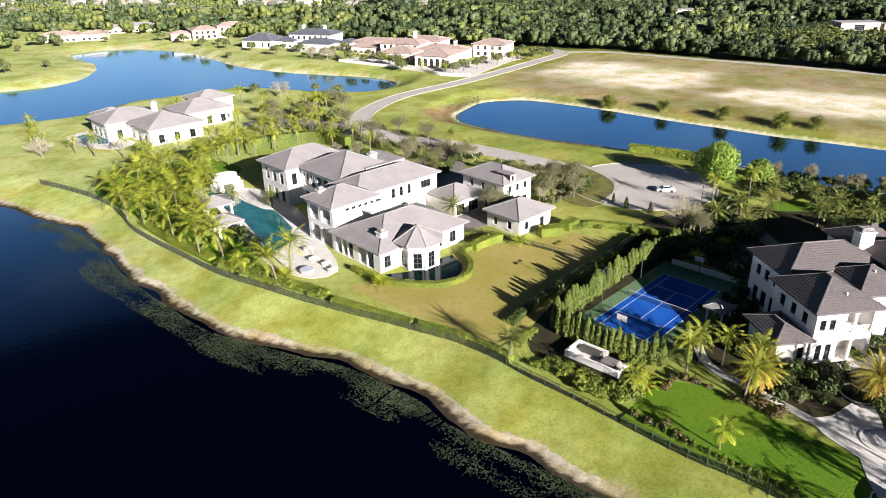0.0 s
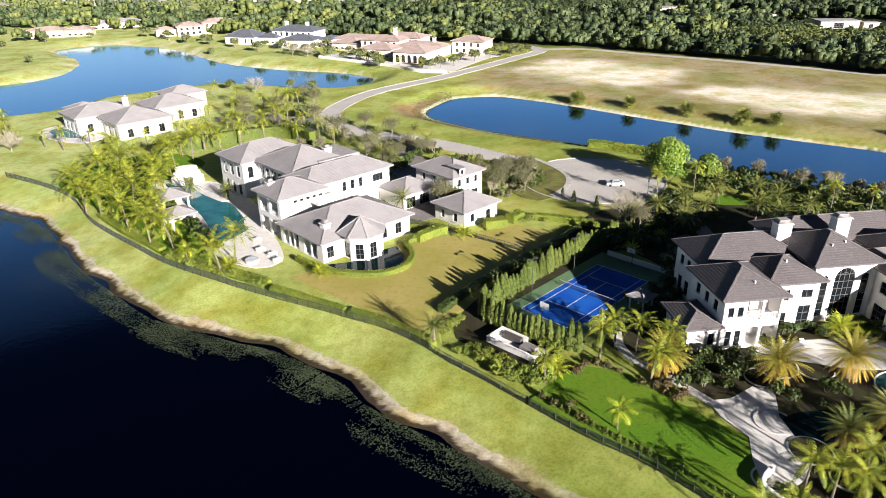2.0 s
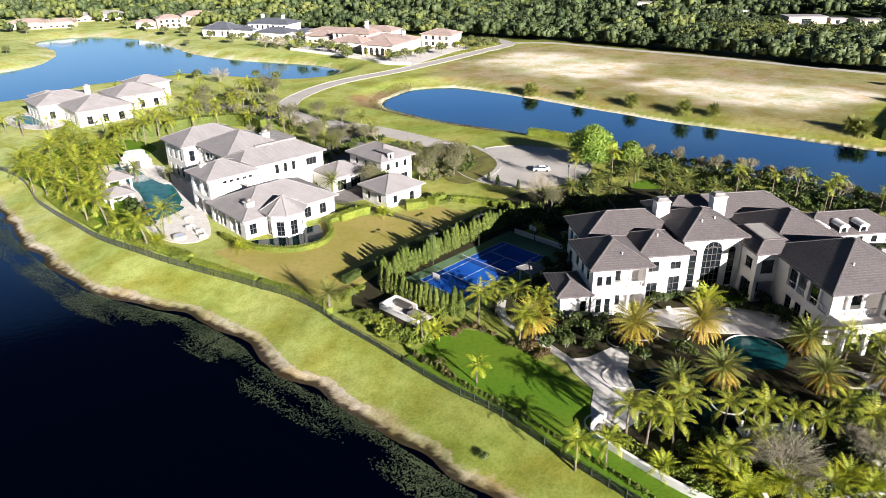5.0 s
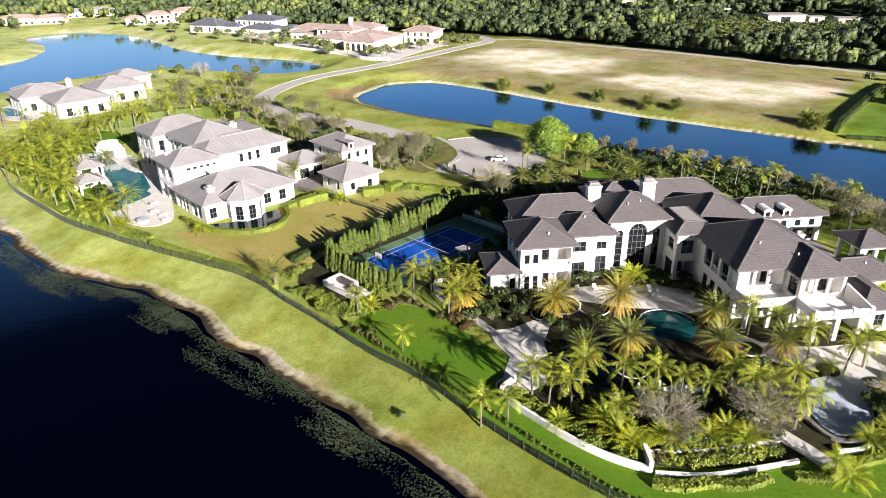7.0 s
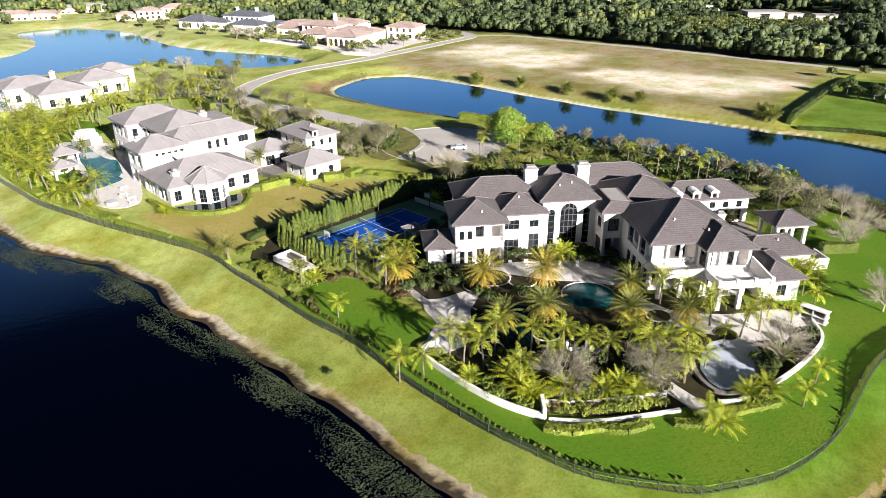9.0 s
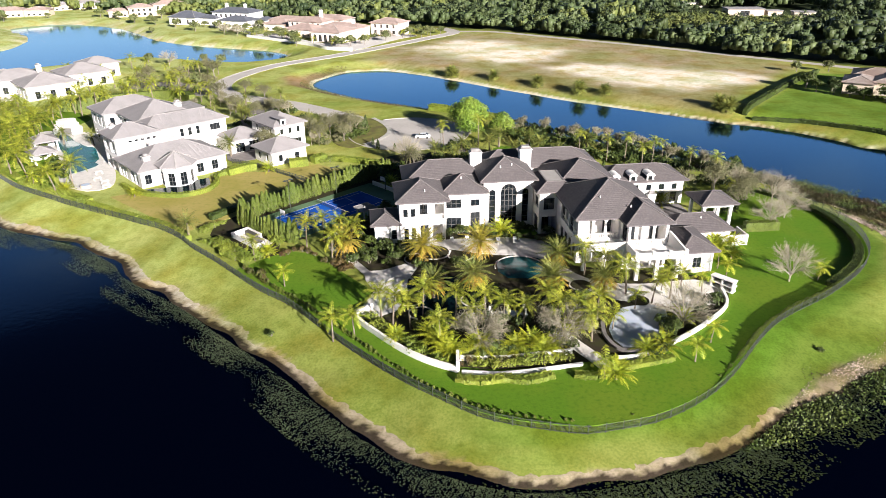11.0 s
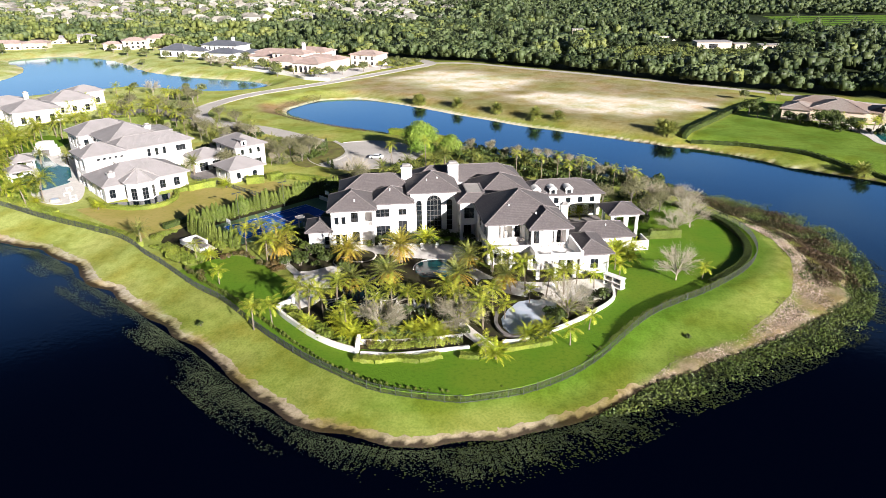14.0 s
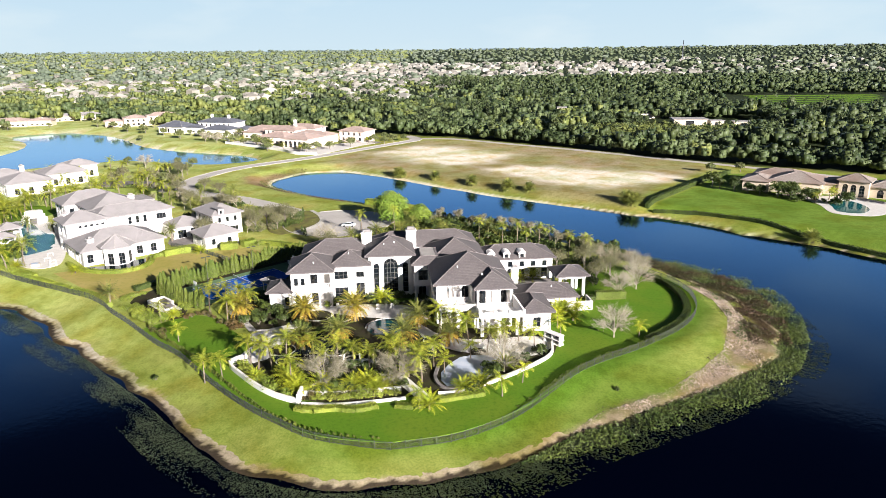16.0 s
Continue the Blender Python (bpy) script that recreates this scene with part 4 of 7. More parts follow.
block(v1, 8.2, 31.05, 26, 43, 0, 9.1, L=row(1, 11, 3, 1.6, 5.0, 7.8) + row(1, 11, 3, 1.6, 0.4, 3.2), F=row(0.8, 3.4, 1, 1.4, 5.0, 7.8))
block(v1, 0.3, -15.2, 22.8, 0.75, 0, 4.25, L=[(1.2, 7.0, 0.2, 3.7, "loggia"), (9.0, 13.8, 0.2, 3.7, "loggia")], F=[(1.0, 2.6, 0.8, 3.2, "win"), (14.5, 16.2, 0.8, 3.2, "win"), (18.5, 20.2, 0.8, 3.2, "win")], R=row(1, 14, 3, 1.4, 0.8, 3.0))
block(v1, 30, -4, 40.75, 4.75, 0, 3.75, F=[(1.5, 4.2, 0.1, 2.7, "win"), (5.6, 8.6, 0.1, 2.7, "win")])
block(v1, 40.8, -10.2, 50.5, 3.2, 0, 6.9, F=row(0.8, 9, 3, 1.0, 4.4, 6.0) + row(0.8, 9, 2, 2.8, 0.05, 2.6), L=row(1, 12.5, 3, 1.0, 4.4, 6.0) + row(1, 12.5, 3, 2.8, 0.05, 2.6), R=row(1, 12, 3, 1.0, 4.4, 6.0))
block(v1, 32.6, -22.2, 43.2, -12.8, 0, 3.7, L=[(2.0, 3.0, 0.9, 2.7, "win"), (6.0, 7.2, 0.9, 2.7, "win")], F=[(2.0, 3.2, 0.9, 2.7, "win"), (7.0, 8.4, 0.05, 2.5, "win")], R=row(1, 8, 2, 1.2, 0.9, 2.6))
for a in ((0.8, 0.8, 12, 10.5, 9.35), (10, 4.8, 33.5, 15, 8.7), (12.2, 14, 28, 31, 9.3), (8.2, 31.05, 26, 43, 9.31), (0.3, -15.2, 22.8, 0.2, 4.45), (30.9, -4, 40, 4.75, 3.95), (40.8, -10.2, 50.5, 3.2, 7.1), (32.6, -22.2, 43.2, -12.8, 3.9)):
    roof(v1, *a, RG, CG, 0.45)
flat("roof_deck", v1, 8, -3, 16, 1.5, 6.9, 7.4, M["wall"])
flat("roof_deck", v1, 20, 14.5, 32, 25, 8.6, 10.4, M["ridge_pale"])
chimney(v1, 3.4, -12.0, 4, 7.7, 1.6, 1.6)
chimney(v1, 3.0, 8.0, 9, 11.8, 1.6, 1.3)
chimney(v1, 26, 20, 10, 12.4, 2.0, 1.3)
octo = [(9 + 4.1 * math.cos(radians(22.5 + 45 * k)), -16.5 + 4.1 * math.sin(radians(22.5 + 45 * k))) for k in range(8)]
for k in range(8):
    a, b = octo[k], octo[(k + 1) % 8]
    if (a[1] + b[1]) / 2 < -15.4:
        facade(v1, a, b, 0, 5.2, [(0.75, 2.4, 0.25, 3.5, "win")])
    part("column", Shape().tube([(a[0], a[1], 0), (a[0], a[1], 5.2)], [0.34, 0.3], 8), M["trim"], v1)
cone, eave = Shape(), [(9 + 5.2 * math.cos(radians(22.5 + 45 * k)), -16.5 + 5.2 * math.sin(radians(22.5 + 45 * k)), 5.3) for k in range(8)]
for k in range(8):
    a, b = eave[k], eave[(k + 1) % 8]
    cone.face(a, b, (9, -16.5, 8.2))
    cone.face((*a[:2], 5.05), (*b[:2], 5.05), b, a)
cone.face(*[(*p[:2], 5.05) for p in eave[::-1]])
turret = part("turret_roof", cone, RG, v1)
for k in range(8):
    part("ridge_cap", Shape().bar(eave[k], (9, -16.5, 8.2), 0.3, 0.14), CG, turret)
facade(v1, (42.6, -10.6), (44.4, -10.6), 7.0, 8.8, [(0.5, 1.3, 7.3, 8.5, "win")])
flat("dormer_roof", v1, 42.4, -10.9, 44.6, -6, 8.81, 9.0, RG)

# ---------- the other houses ----------
v3 = house("villa", "low white villa with pale grey tile roofs by the far lake", -96, 229, 44.0)
for a, z in (((-9, -9, 9, 9), 5.2), ((-16, 9.1, 4, 24), 5.6), ((-12, 24.1, -2, 34), 5.0), ((9.1, 4, 27, 20), 5.4), ((22, 20.1, 36, 32), 5.8)):
    block(v3, *a, 0, z, F=row(1, a[2] - a[0] - 1, 3, 1.8, 0.5, 3.2), L=row(1, a[3] - a[1] - 1, 3, 2.2, 0.4, 3.4))
    roof(v3, *a, z + 0.2, M["roof_pale"], M["roof_pale"], pitch=0.36, course=0.9)
chimney(v3, 2, 12, 5, 10.5, 1.8, 1.3)


def far_house(label, x, y, rot, blocks, rmat, wmat):
    h = house("house", label, x, y, rot)
    for u0, v0, u1, v1, z in blocks:
        block(h, u0, v0, u1, v1, 0, z, F=row(1, u1 - u0 - 1, max(2, int((u1 - u0) / 4)), 1.7, z * 0.15, z * 0.42) + (row(1, u1 - u0 - 1, max(2, int((u1 - u0) / 4)), 1.5, z * 0.6, z * 0.88) if z > 5.5 else []),
              L=row(1, v1 - v0 - 1, max(2, int((v1 - v0) / 4)), 1.7, z * 0.15, z * 0.42) + (row(1, v1 - v0 - 1, max(2, int((v1 - v0) / 4)), 1.5, z * 0.6, z * 0.88) if z > 5.5 else []), mat=wmat)
        roof(h, u0, v0, u1, v1, z + 0.2, rmat, rmat, pitch=0.3, course=0.9)
    return h


peach = far_house("peach house with pale terracotta hipped roofs and arches", -16, 366, -25, [(-36, 27, -11, 40, 7.1), (-30, 40.1, -4, 53, 7.4), (-10.9, 24, 16.9, 37, 5.0), (17.1, 38, 36, 52, 7.0), (-66, 45, -36.1, 58, 4.6), (-28, 12, -8, 26.9, 4.4), (-58, 30, -40, 44, 4.2)], M["roof_red"], M["wall_pink"])
block(peach, 0, 0, 19, 20, 0, 5.6, F=row(0.8, 18.2, 5, 2.0, 0.3, 4.2, "arch"), L=row(1, 19, 5, 2.0, 0.3, 4.2, "arch"), mat=M["wall_pink"])
roof(peach, 0, 0, 19, 20, 5.8, M["roof_red"], M["ridge_pale"], pitch=0.28, course=0.9)
chimney(peach, -20, 40, 7, 13.5, 1.8, 1.6)
chimney(peach, 10, 30, 5, 10.2, 1.6, 1.4)
slate = far_house("white house with slate grey hipped roofs by the far lake", -131, 455, -20, [(22.1, 4, 36, 16, 4.3), (46, -6.5, 68, 8, 4.6), (68.1, 2, 77, 15, 4.4), (30, 9, 60, 25, 8.0)], M["roof_blue"], M["wall"])
block(slate, 0, 0, 22, 16, 0, 4.7, F=[(0.8, 10, 0.2, 3.6, "loggia"), (12, 21, 0.2, 3.6, "loggia")], L=row(1, 15, 4, 1.8, 0.4, 3.2))
roof(slate, 0, 0, 22, 16, 4.9, M["roof_blue"], M["ridge_pale"], pitch=0.42, course=0.9)
chimney(slate, 36, 18, 8, 13.5, 1.8, 1.4)
chimney(slate, 52, 17, 8, 13.5, 1.8, 1.4)
far_house("cream house with pale tile roofs among trees", -178, 500, 27, [(0, 0, 18, 14, 6.4), (18.1, 3, 42, 17, 7.6), (-14, 4, -0.1, 14, 4.5)], M["roof_red"], M["wall_cream"])
far_house("cream house behind trees at the lake's far end", -290, 505, 10, [(0, 0, 26, 13, 4.8), (26.1, 3, 44, 15, 4.4)], M["roof_red"], M["wall_cream"])
far_house("pale house with tan roofs half hidden by trees", -250, 560, 35, [(0, 0, 22, 12, 4.6), (-16, 2, -0.1, 14, 4.2)], M["roof_pale"], M["wall_cream"])
far_house("cream house with brown and pale tile roofs beside its lawn", 211, 219, -32, [(0, 0, 10, 14, 4.3), (10.1, 2, 29, 20, 4.8), (29.1, 7, 40, 20, 4.3), (2, 14.1, 22, 28, 4.6)], M["roof_brown"], M["wall_cream"])
v4 = house("house", "cream house with an arched pavilion and brown tile roofs", 243.5, 206, -40)
block(v4, 0, 0, 10.5, 9, 0, 6.4, F=row(0.9, 9.6, 3, 1.9, 0.3, 5.0, "arch"), L=row(0.9, 8.1, 2, 1.9, 0.3, 5.0, "arch"), mat=M["wall_cream"])
block(v4, 10.6, 3, 38, 15, 0, 4.4, F=row(1, 26, 5, 2.2, 0.3, 3.4, "arch"), mat=M["wall_cream"])
roof(v4, 0, 0, 10.5, 9, 6.6, M["roof_brown"], M["roof_brown"], course=0.9)
roof(v4, 10.6, 3, 38, 15, 4.6, M["roof_brown"], M["roof_brown"], course=0.9)
# ---------- plants ----------
rng = np.random.default_rng(5)


def unit(n):
    d = rng.normal(size=(n, 3))
    return d / np.linalg.norm(d, axis=1, keepdims=True)


def leaves(points, normals, size, slim=0.6):
    """Arrays of one small four-cornered leaf clump at each point, facing its normal."""
    n = len(points)
    a = np.cross(normals, unit(n))
    a /= np.linalg.norm(a, axis=1, keepdims=True) + 1e-9
    b = np.cross(normals, a)
    size = np.broadcast_to(size, (n,))[:, None] * rng.uniform(0.6, 1.25, (n, 1))
    a, b = a * size * 0.5, b * size * 0.5 * slim
    v = np.stack([points - a, points - b * 1.0 + a * 0.1, points + a, points + b], 1).reshape(-1, 3)
    return v, np.arange(4 * n).reshape(n, 4)


def crown_arrays(n, rx, rz, z, size, lumps=9, jitter=0.7, core=0.0):
    """Leaf clumps over several rounded masses that make up an uneven crown."""
    c = unit(lumps) * np.array((rx, rx, rz)) * rng.uniform(0.35, 0.68, (lumps, 1))
    c[:, 2] = np.abs(c[:, 2]) * 0.9 - rz * 0.2
    rad = rng.uniform(0.38, 0.58, lumps) * rx
    k = rng.integers(0, lumps, n)
    d = unit(n)
    d[:, 2] = np.where(d[:, 2] < -0.35, -d[:, 2], d[:, 2])
    p = c[k] + d * rad[k][:, None] * rng.uniform(0.75, 1.05, (n, 1)) * np.array((1, 1, min(1.0, rz / rx + 0.15)))
    p[:, 2] += z
    nor = d + unit(n) * jitter
    nor /= np.linalg.norm(nor, axis=1, keepdims=True)
    v, f = leaves(p, nor, size)
    if core:
        corner = np.array([(a, b, e) for e in (-1, 1) for a, b in ((-1, -1), (1, -1), (1, 1), (-1, 1))]) * 0.577
        side = np.array([(0, 3, 2, 1), (4, 5, 6, 7), (0, 1, 5, 4), (1, 2, 6, 5), (2, 3, 7, 6), (3, 0, 4, 7)])
        for i in range(lumps):
            a = rng.uniform(0, 1.57)
            t = np.array([(math.cos(a), -math.sin(a), 0), (math.sin(a), math.cos(a), 0), (0, 0, 1)])
            f = np.concatenate([f, side + len(v)])
            v = np.concatenate([v, c[i] + np.array((0, 0, z)) + corner @ t.T * rad[i] * core * np.array((1, 1, min(1.0, rz / rx + 0.15)))])
    return v, f


def frond(shape, base, az, rise, length, droop, width, pairs, twist=0.0):
    """A feather leaf: an arched rib with narrow leaflets on both sides."""
    out = Vector((math.cos(az), math.sin(az), 0))
    side = Vector((-math.sin(az), math.cos(az), 0))
    pts = []
    for i in range(pairs + 1):
        t = i / pairs
        ang = rise - droop * t ** 1.4
        if i == 0:
            p = Vector(base)
        else:
            p = pts[-1] + (out * math.cos(ang) + Vector((0, 0, math.sin(ang)))) * length / pairs
        pts.append(p)
    for i in range(pairs):
        a, b = pts[i], pts[i + 1]
        t = (i + 0.5) / pairs
        shape.face(a - side * 0.03, a + side * 0.03, b + side * 0.03, b - side * 0.03)
        if t < 0.12:
            continue
        w = width * math.sin(math.pi * min(1, t * 0.85 + 0.14)) ** 0.7
        d = (b - a).normalized()
        for s in (1, -1):
            tip = a + side * s * w + d * w * 0.75 - Vector((0, 0, w * (0.22 + 0.22 * random.random() + twist)))
            shape.face(a, a + d * length / pairs * 0.55, tip + d * 0.05, tip)


def palm(name, label, tall, thick, fronds, length, droop, width, pairs, leaf_mat, lean=0.4, old=0, spread=(-0.25, 1.3), group="garden palms"):
    """A palm at the origin: trunk, crown and, where old is given, a skirt of aged fronds."""
    p = thing(name, label, "palm tree", pose(0, 0, 0), group)
    pts = [(lean * (k / 6) ** 2, 0, tall * k / 6) for k in range(7)]
    part("trunk", Shape().tube([(0, 0, -0.4)] + pts, [thick * 1.25] + [thick * (1.15 - 0.45 * k / 6) for k in range(7)], 7), M["bark"], p)
    top = pts[-1]
    crown = Shape()
    for k in range(fronds):
        a = k * 2.39996 + random.uniform(-0.2, 0.2)
        t = k / max(1, fronds - 1)
        frond(crown, top, a, spread[1] + (spread[0] - spread[1]) * t, length * random.uniform(0.85, 1.08), droop * random.uniform(0.8, 1.2), width, pairs)
    part("crown", crown, leaf_mat, p)
    if old:
        skirt = Shape()
        for k in range(old):
            frond(skirt, (top[0], 0, top[2] - 0.15), k * 2.4 + 0.3, random.uniform(-0.6, 0.12), length * 0.88, 0.8, width * 0.9, pairs)
        part("old_fronds", skirt, M["date_old"], p, "aged orange-brown fronds")
    return p


def scatter(proto, places, low=0.85, high=1.15, sink=True):
    """Copies of a thing at the places, each turned and sized a little differently; the first one is moved there itself."""
    for i, (x, y) in enumerate(places):
        z = ground_z(x, y) if sink else 0.0
        m = pose(x, y, z, random.uniform(-3, 3), random.uniform(-3, 3), random.uniform(0, 360)) @ Matrix.Scale(random.uniform(low, high), 4)
        if i == 0:
            first = m
        else:
            c = copy_thing(proto, m)
            c.matrix_basis = m
    proto.matrix_basis = first


def tree(name, label, tall, rx, rz, n, size, leaf_mat, trunk=0.18, category="tree", group="", limbs=5, mat=None, lumps=11):
    t = thing(name, label, category, pose(0, 0, 0), group)
    wood = Shape().tube([(0, 0, -0.4), (0.05, 0.03, tall * 0.3), (0.0, 0.1, tall * 0.62)], [trunk * 1.3, trunk, trunk * 0.6], 6)
    for k in range(limbs):
        a = k * 2.4
        wood.tube([(0, 0.05, tall * (0.3 + 0.04 * k)), (rx * 0.35 * math.cos(a), rx * 0.35 * math.sin(a), tall * 0.62), (rx * 0.6 * math.cos(a), rx * 0.6 * math.sin(a), tall * 0.8)], [trunk * 0.6, trunk * 0.4, trunk * 0.15], 5)
    part("trunk", wood, mat or M["bark_grey"], t)
    v, f = crown_arrays(n, rx, rz, tall - rz * 0.75, size, lumps)
    part("crown", fast_data("crown", v, f, leaf_mat), leaf_mat, t)
    return t


def bare_tree(name, label, tall, spread, depth, leaf=0, group="bare trees", twigs=700, stem=0.25):
    t = thing(name, label, "tree", pose(0, 0, 0), group)
    wood, ends = Shape(), []

    def grow(p, d, length, r, k):
        q = p + d * length
        wood.tube([p, q], [r, r * 0.65], 4 if k > 1 else 3, False)
        if k == 0:
            ends.append(q)
            return
        for _ in range(3 if k > 1 else 4):
            e = (d + Vector((random.uniform(-1, 1), random.uniform(-1, 1), random.uniform(-0.15, 0.7))) * spread).normalized()
            grow(p + d * length * random.uniform(0.6, 1), e, length * random.uniform(0.6, 0.8), r * 0.6, k - 1)

    grow(Vector((0, 0, -0.3)), Vector((0, 0, 1)), tall * stem, 0.14, depth)
    part("branchwork", wood, M["twig"], t)
    e = np.array([tuple(q) for q in ends])
    hub = np.array((0, 0, tall * 0.3))
    p = hub + (e[rng.integers(0, len(e), twigs)] - hub) * rng.uniform(0.55, 1.0, (twigs, 1)) + rng.normal(0, 0.28, (twigs, 3))
    out = (p - hub) / (np.linalg.norm(p - hub, axis=1, keepdims=True) + 0.1) + unit(twigs) * 0.35
    wide = np.cross(out, unit(twigs)) * 0.022
    v = np.stack([p - out * 0.45 - wide, p - out * 0.45 + wide, p + out * 0.6 + wide * 0.4, p + out * 0.6 - wide * 0.4], 1).reshape(-1, 3)
    f = np.arange(4 * twigs).reshape(twigs, 4)
    part("twigwork", fast_data("twigwork", v, f, M["twig"]), M["twig"], t)
    if leaf:
        e = np.array([tuple(q) for q in ends])
        p = e[rng.integers(0, len(e), leaf)] + rng.normal(0, 0.35, (leaf, 3))
        v, f = leaves(p, unit(leaf), 0.26)
        part("leaves", fast_data("leaves", v, f, M["olive"]), M["olive"], t)
    return t


def dome_tree(name, label, tall, rx, twigs, leaf, group):
    """A short trunk with many limbs that fork into a fine, even dome of bare twigs."""
    t = thing(name, label, "tree", pose(0, 0, 0), group)
    own = random.Random(len(label))
    gen = np.random.default_rng(len(label))
    wood = Shape().tube([(0, 0, -0.3), (0.04, 0.02, tall * 0.14), (0, 0, tall * 0.3)], [0.17, 0.13, 0.1], 6)
    tips, stems = [], []
    for k in range(16):
        a, up = k * 2.4 + own.uniform(-0.2, 0.2), math.sqrt(own.uniform(0.02, 1))
        top = Vector((math.cos(a) * rx * math.sqrt(1 - up * up * 0.96), math.sin(a) * rx * math.sqrt(1 - up * up * 0.96), tall * (0.36 + 0.62 * up)))
        low = Vector((0, 0, tall * own.uniform(0.12, 0.3)))
        mid = low.lerp(top, 0.45) + Vector((0, 0, 0.25))
        wood.tube([low, mid, low.lerp(top, 0.82)], [0.07, 0.045, 0.02], 4)
        for _ in range(9):
            base = mid.lerp(top, own.uniform(-0.3, 0.6))
            end = top + Vector((own.uniform(-1, 1), own.uniform(-1, 1), own.uniform(-0.7, 0.5))) * rx * 0.34
            wood.tube([base, base.lerp(end, 0.5) + Vector((0, 0, 0.1)), end], [0.026, 0.018, 0.009], 3, False)
            stems.append(tuple(base))
            tips.append(tuple(end))
    part("branchwork", wood, M["twig"], t)
    a, b = np.array(stems), np.array(tips)
    k = gen.integers(0, len(a), twigs)
    p = a[k] + (b[k] - a[k]) * gen.uniform(0.35, 1.05, (twigs, 1))
    way = b[k] - a[k]
    way = way / np.linalg.norm(way, axis=1, keepdims=True) + gen.normal(0, 0.55, (twigs, 3))
    q = p + way * gen.uniform(0.3, 0.75, (twigs, 1))
    wide = np.cross(way, gen.normal(0, 1, (twigs, 3)))
    wide *= 0.011 / (np.linalg.norm(wide, axis=1, keepdims=True) + 1e-6)
    v = np.stack([p - wide, p + wide, q + wide * 0.5, q - wide * 0.5], 1).reshape(-1, 3)
    part("twigwork", fast_data("twigwork", v, np.arange(4 * twigs).reshape(twigs, 4), M["twig"]), M["twig"], t)
    if leaf:
        p = q[gen.integers(0, twigs, leaf)] + gen.normal(0, 0.12, (leaf, 3))
        v, f = leaves(p, unit(leaf), 0.17)
        part("leaves", fast_data("leaves", v, f, M["olive"]), M["olive"], t)
    return t


def bush(name, label, rx, rz, n, size, mat, group="shrubs"):
    v, f = crown_arrays(n, rx, rz, rz * 0.55, size, 7)
    v[:, 2] = np.maximum(v[:, 2], -0.05)
    t = thing(name, label, "shrub", pose(0, 0, 0), group)
    part("foliage", fast_data("foliage", v, f, mat), mat, t)
    stem = Shape()
    for k in range(4):
        stem.tube([(0, 0, -0.3), (rx * 0.4 * math.cos(k * 1.7), rx * 0.4 * math.sin(k * 1.7), rz * 0.9)], [0.05, 0.02], 4)
    part("stem", stem, M["bark_grey"], t)
    return t


def hedge(label, line, width, tall, mat, leaf=0.2, density=110, z=None):
    """A clipped hedge along a line: leafy faces over a dense body."""
    pts = spline([Vector(q) for q in line], 1.5)
    body = Shape()
    foot = [ground_z(*p) if z is None else z for p in pts]
    half = width / 2 - 0.1
    for i in range(len(pts) - 1):
        d = (pts[i + 1] - pts[i]).normalized()
        q = Vector((-d.y, d.x)) * half
        a0, a1, b0, b1 = pts[i] + q, pts[i] - q, pts[i + 1] + q, pts[i + 1] - q
        za, zb = foot[i] + tall - 0.12, foot[i + 1] + tall - 0.12
        body.face((*a1, za), (*b1, zb), (*b0, zb), (*a0, za))
        body.face((*a0, foot[i] - 0.3), (*a0, za), (*b0, zb), (*b0, foot[i + 1] - 0.3))
        body.face((*a1, za), (*a1, foot[i] - 0.3), (*b1, foot[i + 1] - 0.3), (*b1, zb))
        if i in (0, len(pts) - 2):
            e0, e1, k = (a0, a1, i) if i == 0 else (b0, b1, i + 1)
            body.face((*e0, foot[k] - 0.3), (*e1, foot[k] - 0.3), (*e1, foot[k] + tall - 0.12), (*e0, foot[k] + tall - 0.12))
    ob = thing("hedge", label, "hedge")
    part("body", body, M["hedge"] if mat is None else mat, ob)
    P, N = [], []
    for a, b, base in zip(pts, pts[1:], foot):
        length = (b - a).length
        d = (b - a) / length
        s = Vector((-d.y, d.x))
        n = int(length * (width + 2 * tall) * density / 3)
        along, cross = rng.uniform(0, length, n), rng.uniform(0, width + 2 * tall, n)
        for u, c in zip(along, cross):
            if c < tall:
                off, h, nor = -width / 2, c, (-s.x, -s.y, 0.3)
            elif c < tall + width:
                off, h, nor = c - tall - width / 2, tall, (0, 0, 1)
            else:
                off, h, nor = width / 2, c - tall - width, (s.x, s.y, 0.3)
            q = a + d * u + s * off
            P.append((q.x, q.y, base + h))
            N.append(nor)
    P, N = np.array(P), np.array(N)
    P += rng.normal(0, 0.08, P.shape)
    N = N + unit(len(N)) * 0.6
    N /= np.linalg.norm(N, axis=1, keepdims=True)
    v, f = leaves(P, N, leaf * 1.4, 0.8)
    part("leaves", fast_data("leaves", v, f, mat), mat, ob)
    return ob


coco = palm("coconut_palm", "tall coconut palm with arching yellow-green fronds", 5.2, 0.15, 20, 3.5, 1.55, 0.5, 19, M["coco"], spread=(-0.1, 1.4))
scatter(coco, [(68.1, 54.5), (63.3, 55.2), (60.9, 46.8), (74.1, 52.8), (77.3, 54.4), (82.4, 53.2), (92.8, 63.4), (86.9, 70.6), (89.6, 68.3), (96.3, 60), (99.8, 61.5), (84, 48.4), (44.1, 50.3), (47.6, 49.8), (51.3, 55.3), (53.3, 53.3), (56.2, 52.1), (58, 55.5), (71, 54), (79, 51.5), (25, 77.5), (40, 85), (40, 77), (34, 83), (37, 86), (43, 81), (66, 51), (86, 54.5)], 0.8, 1.1)
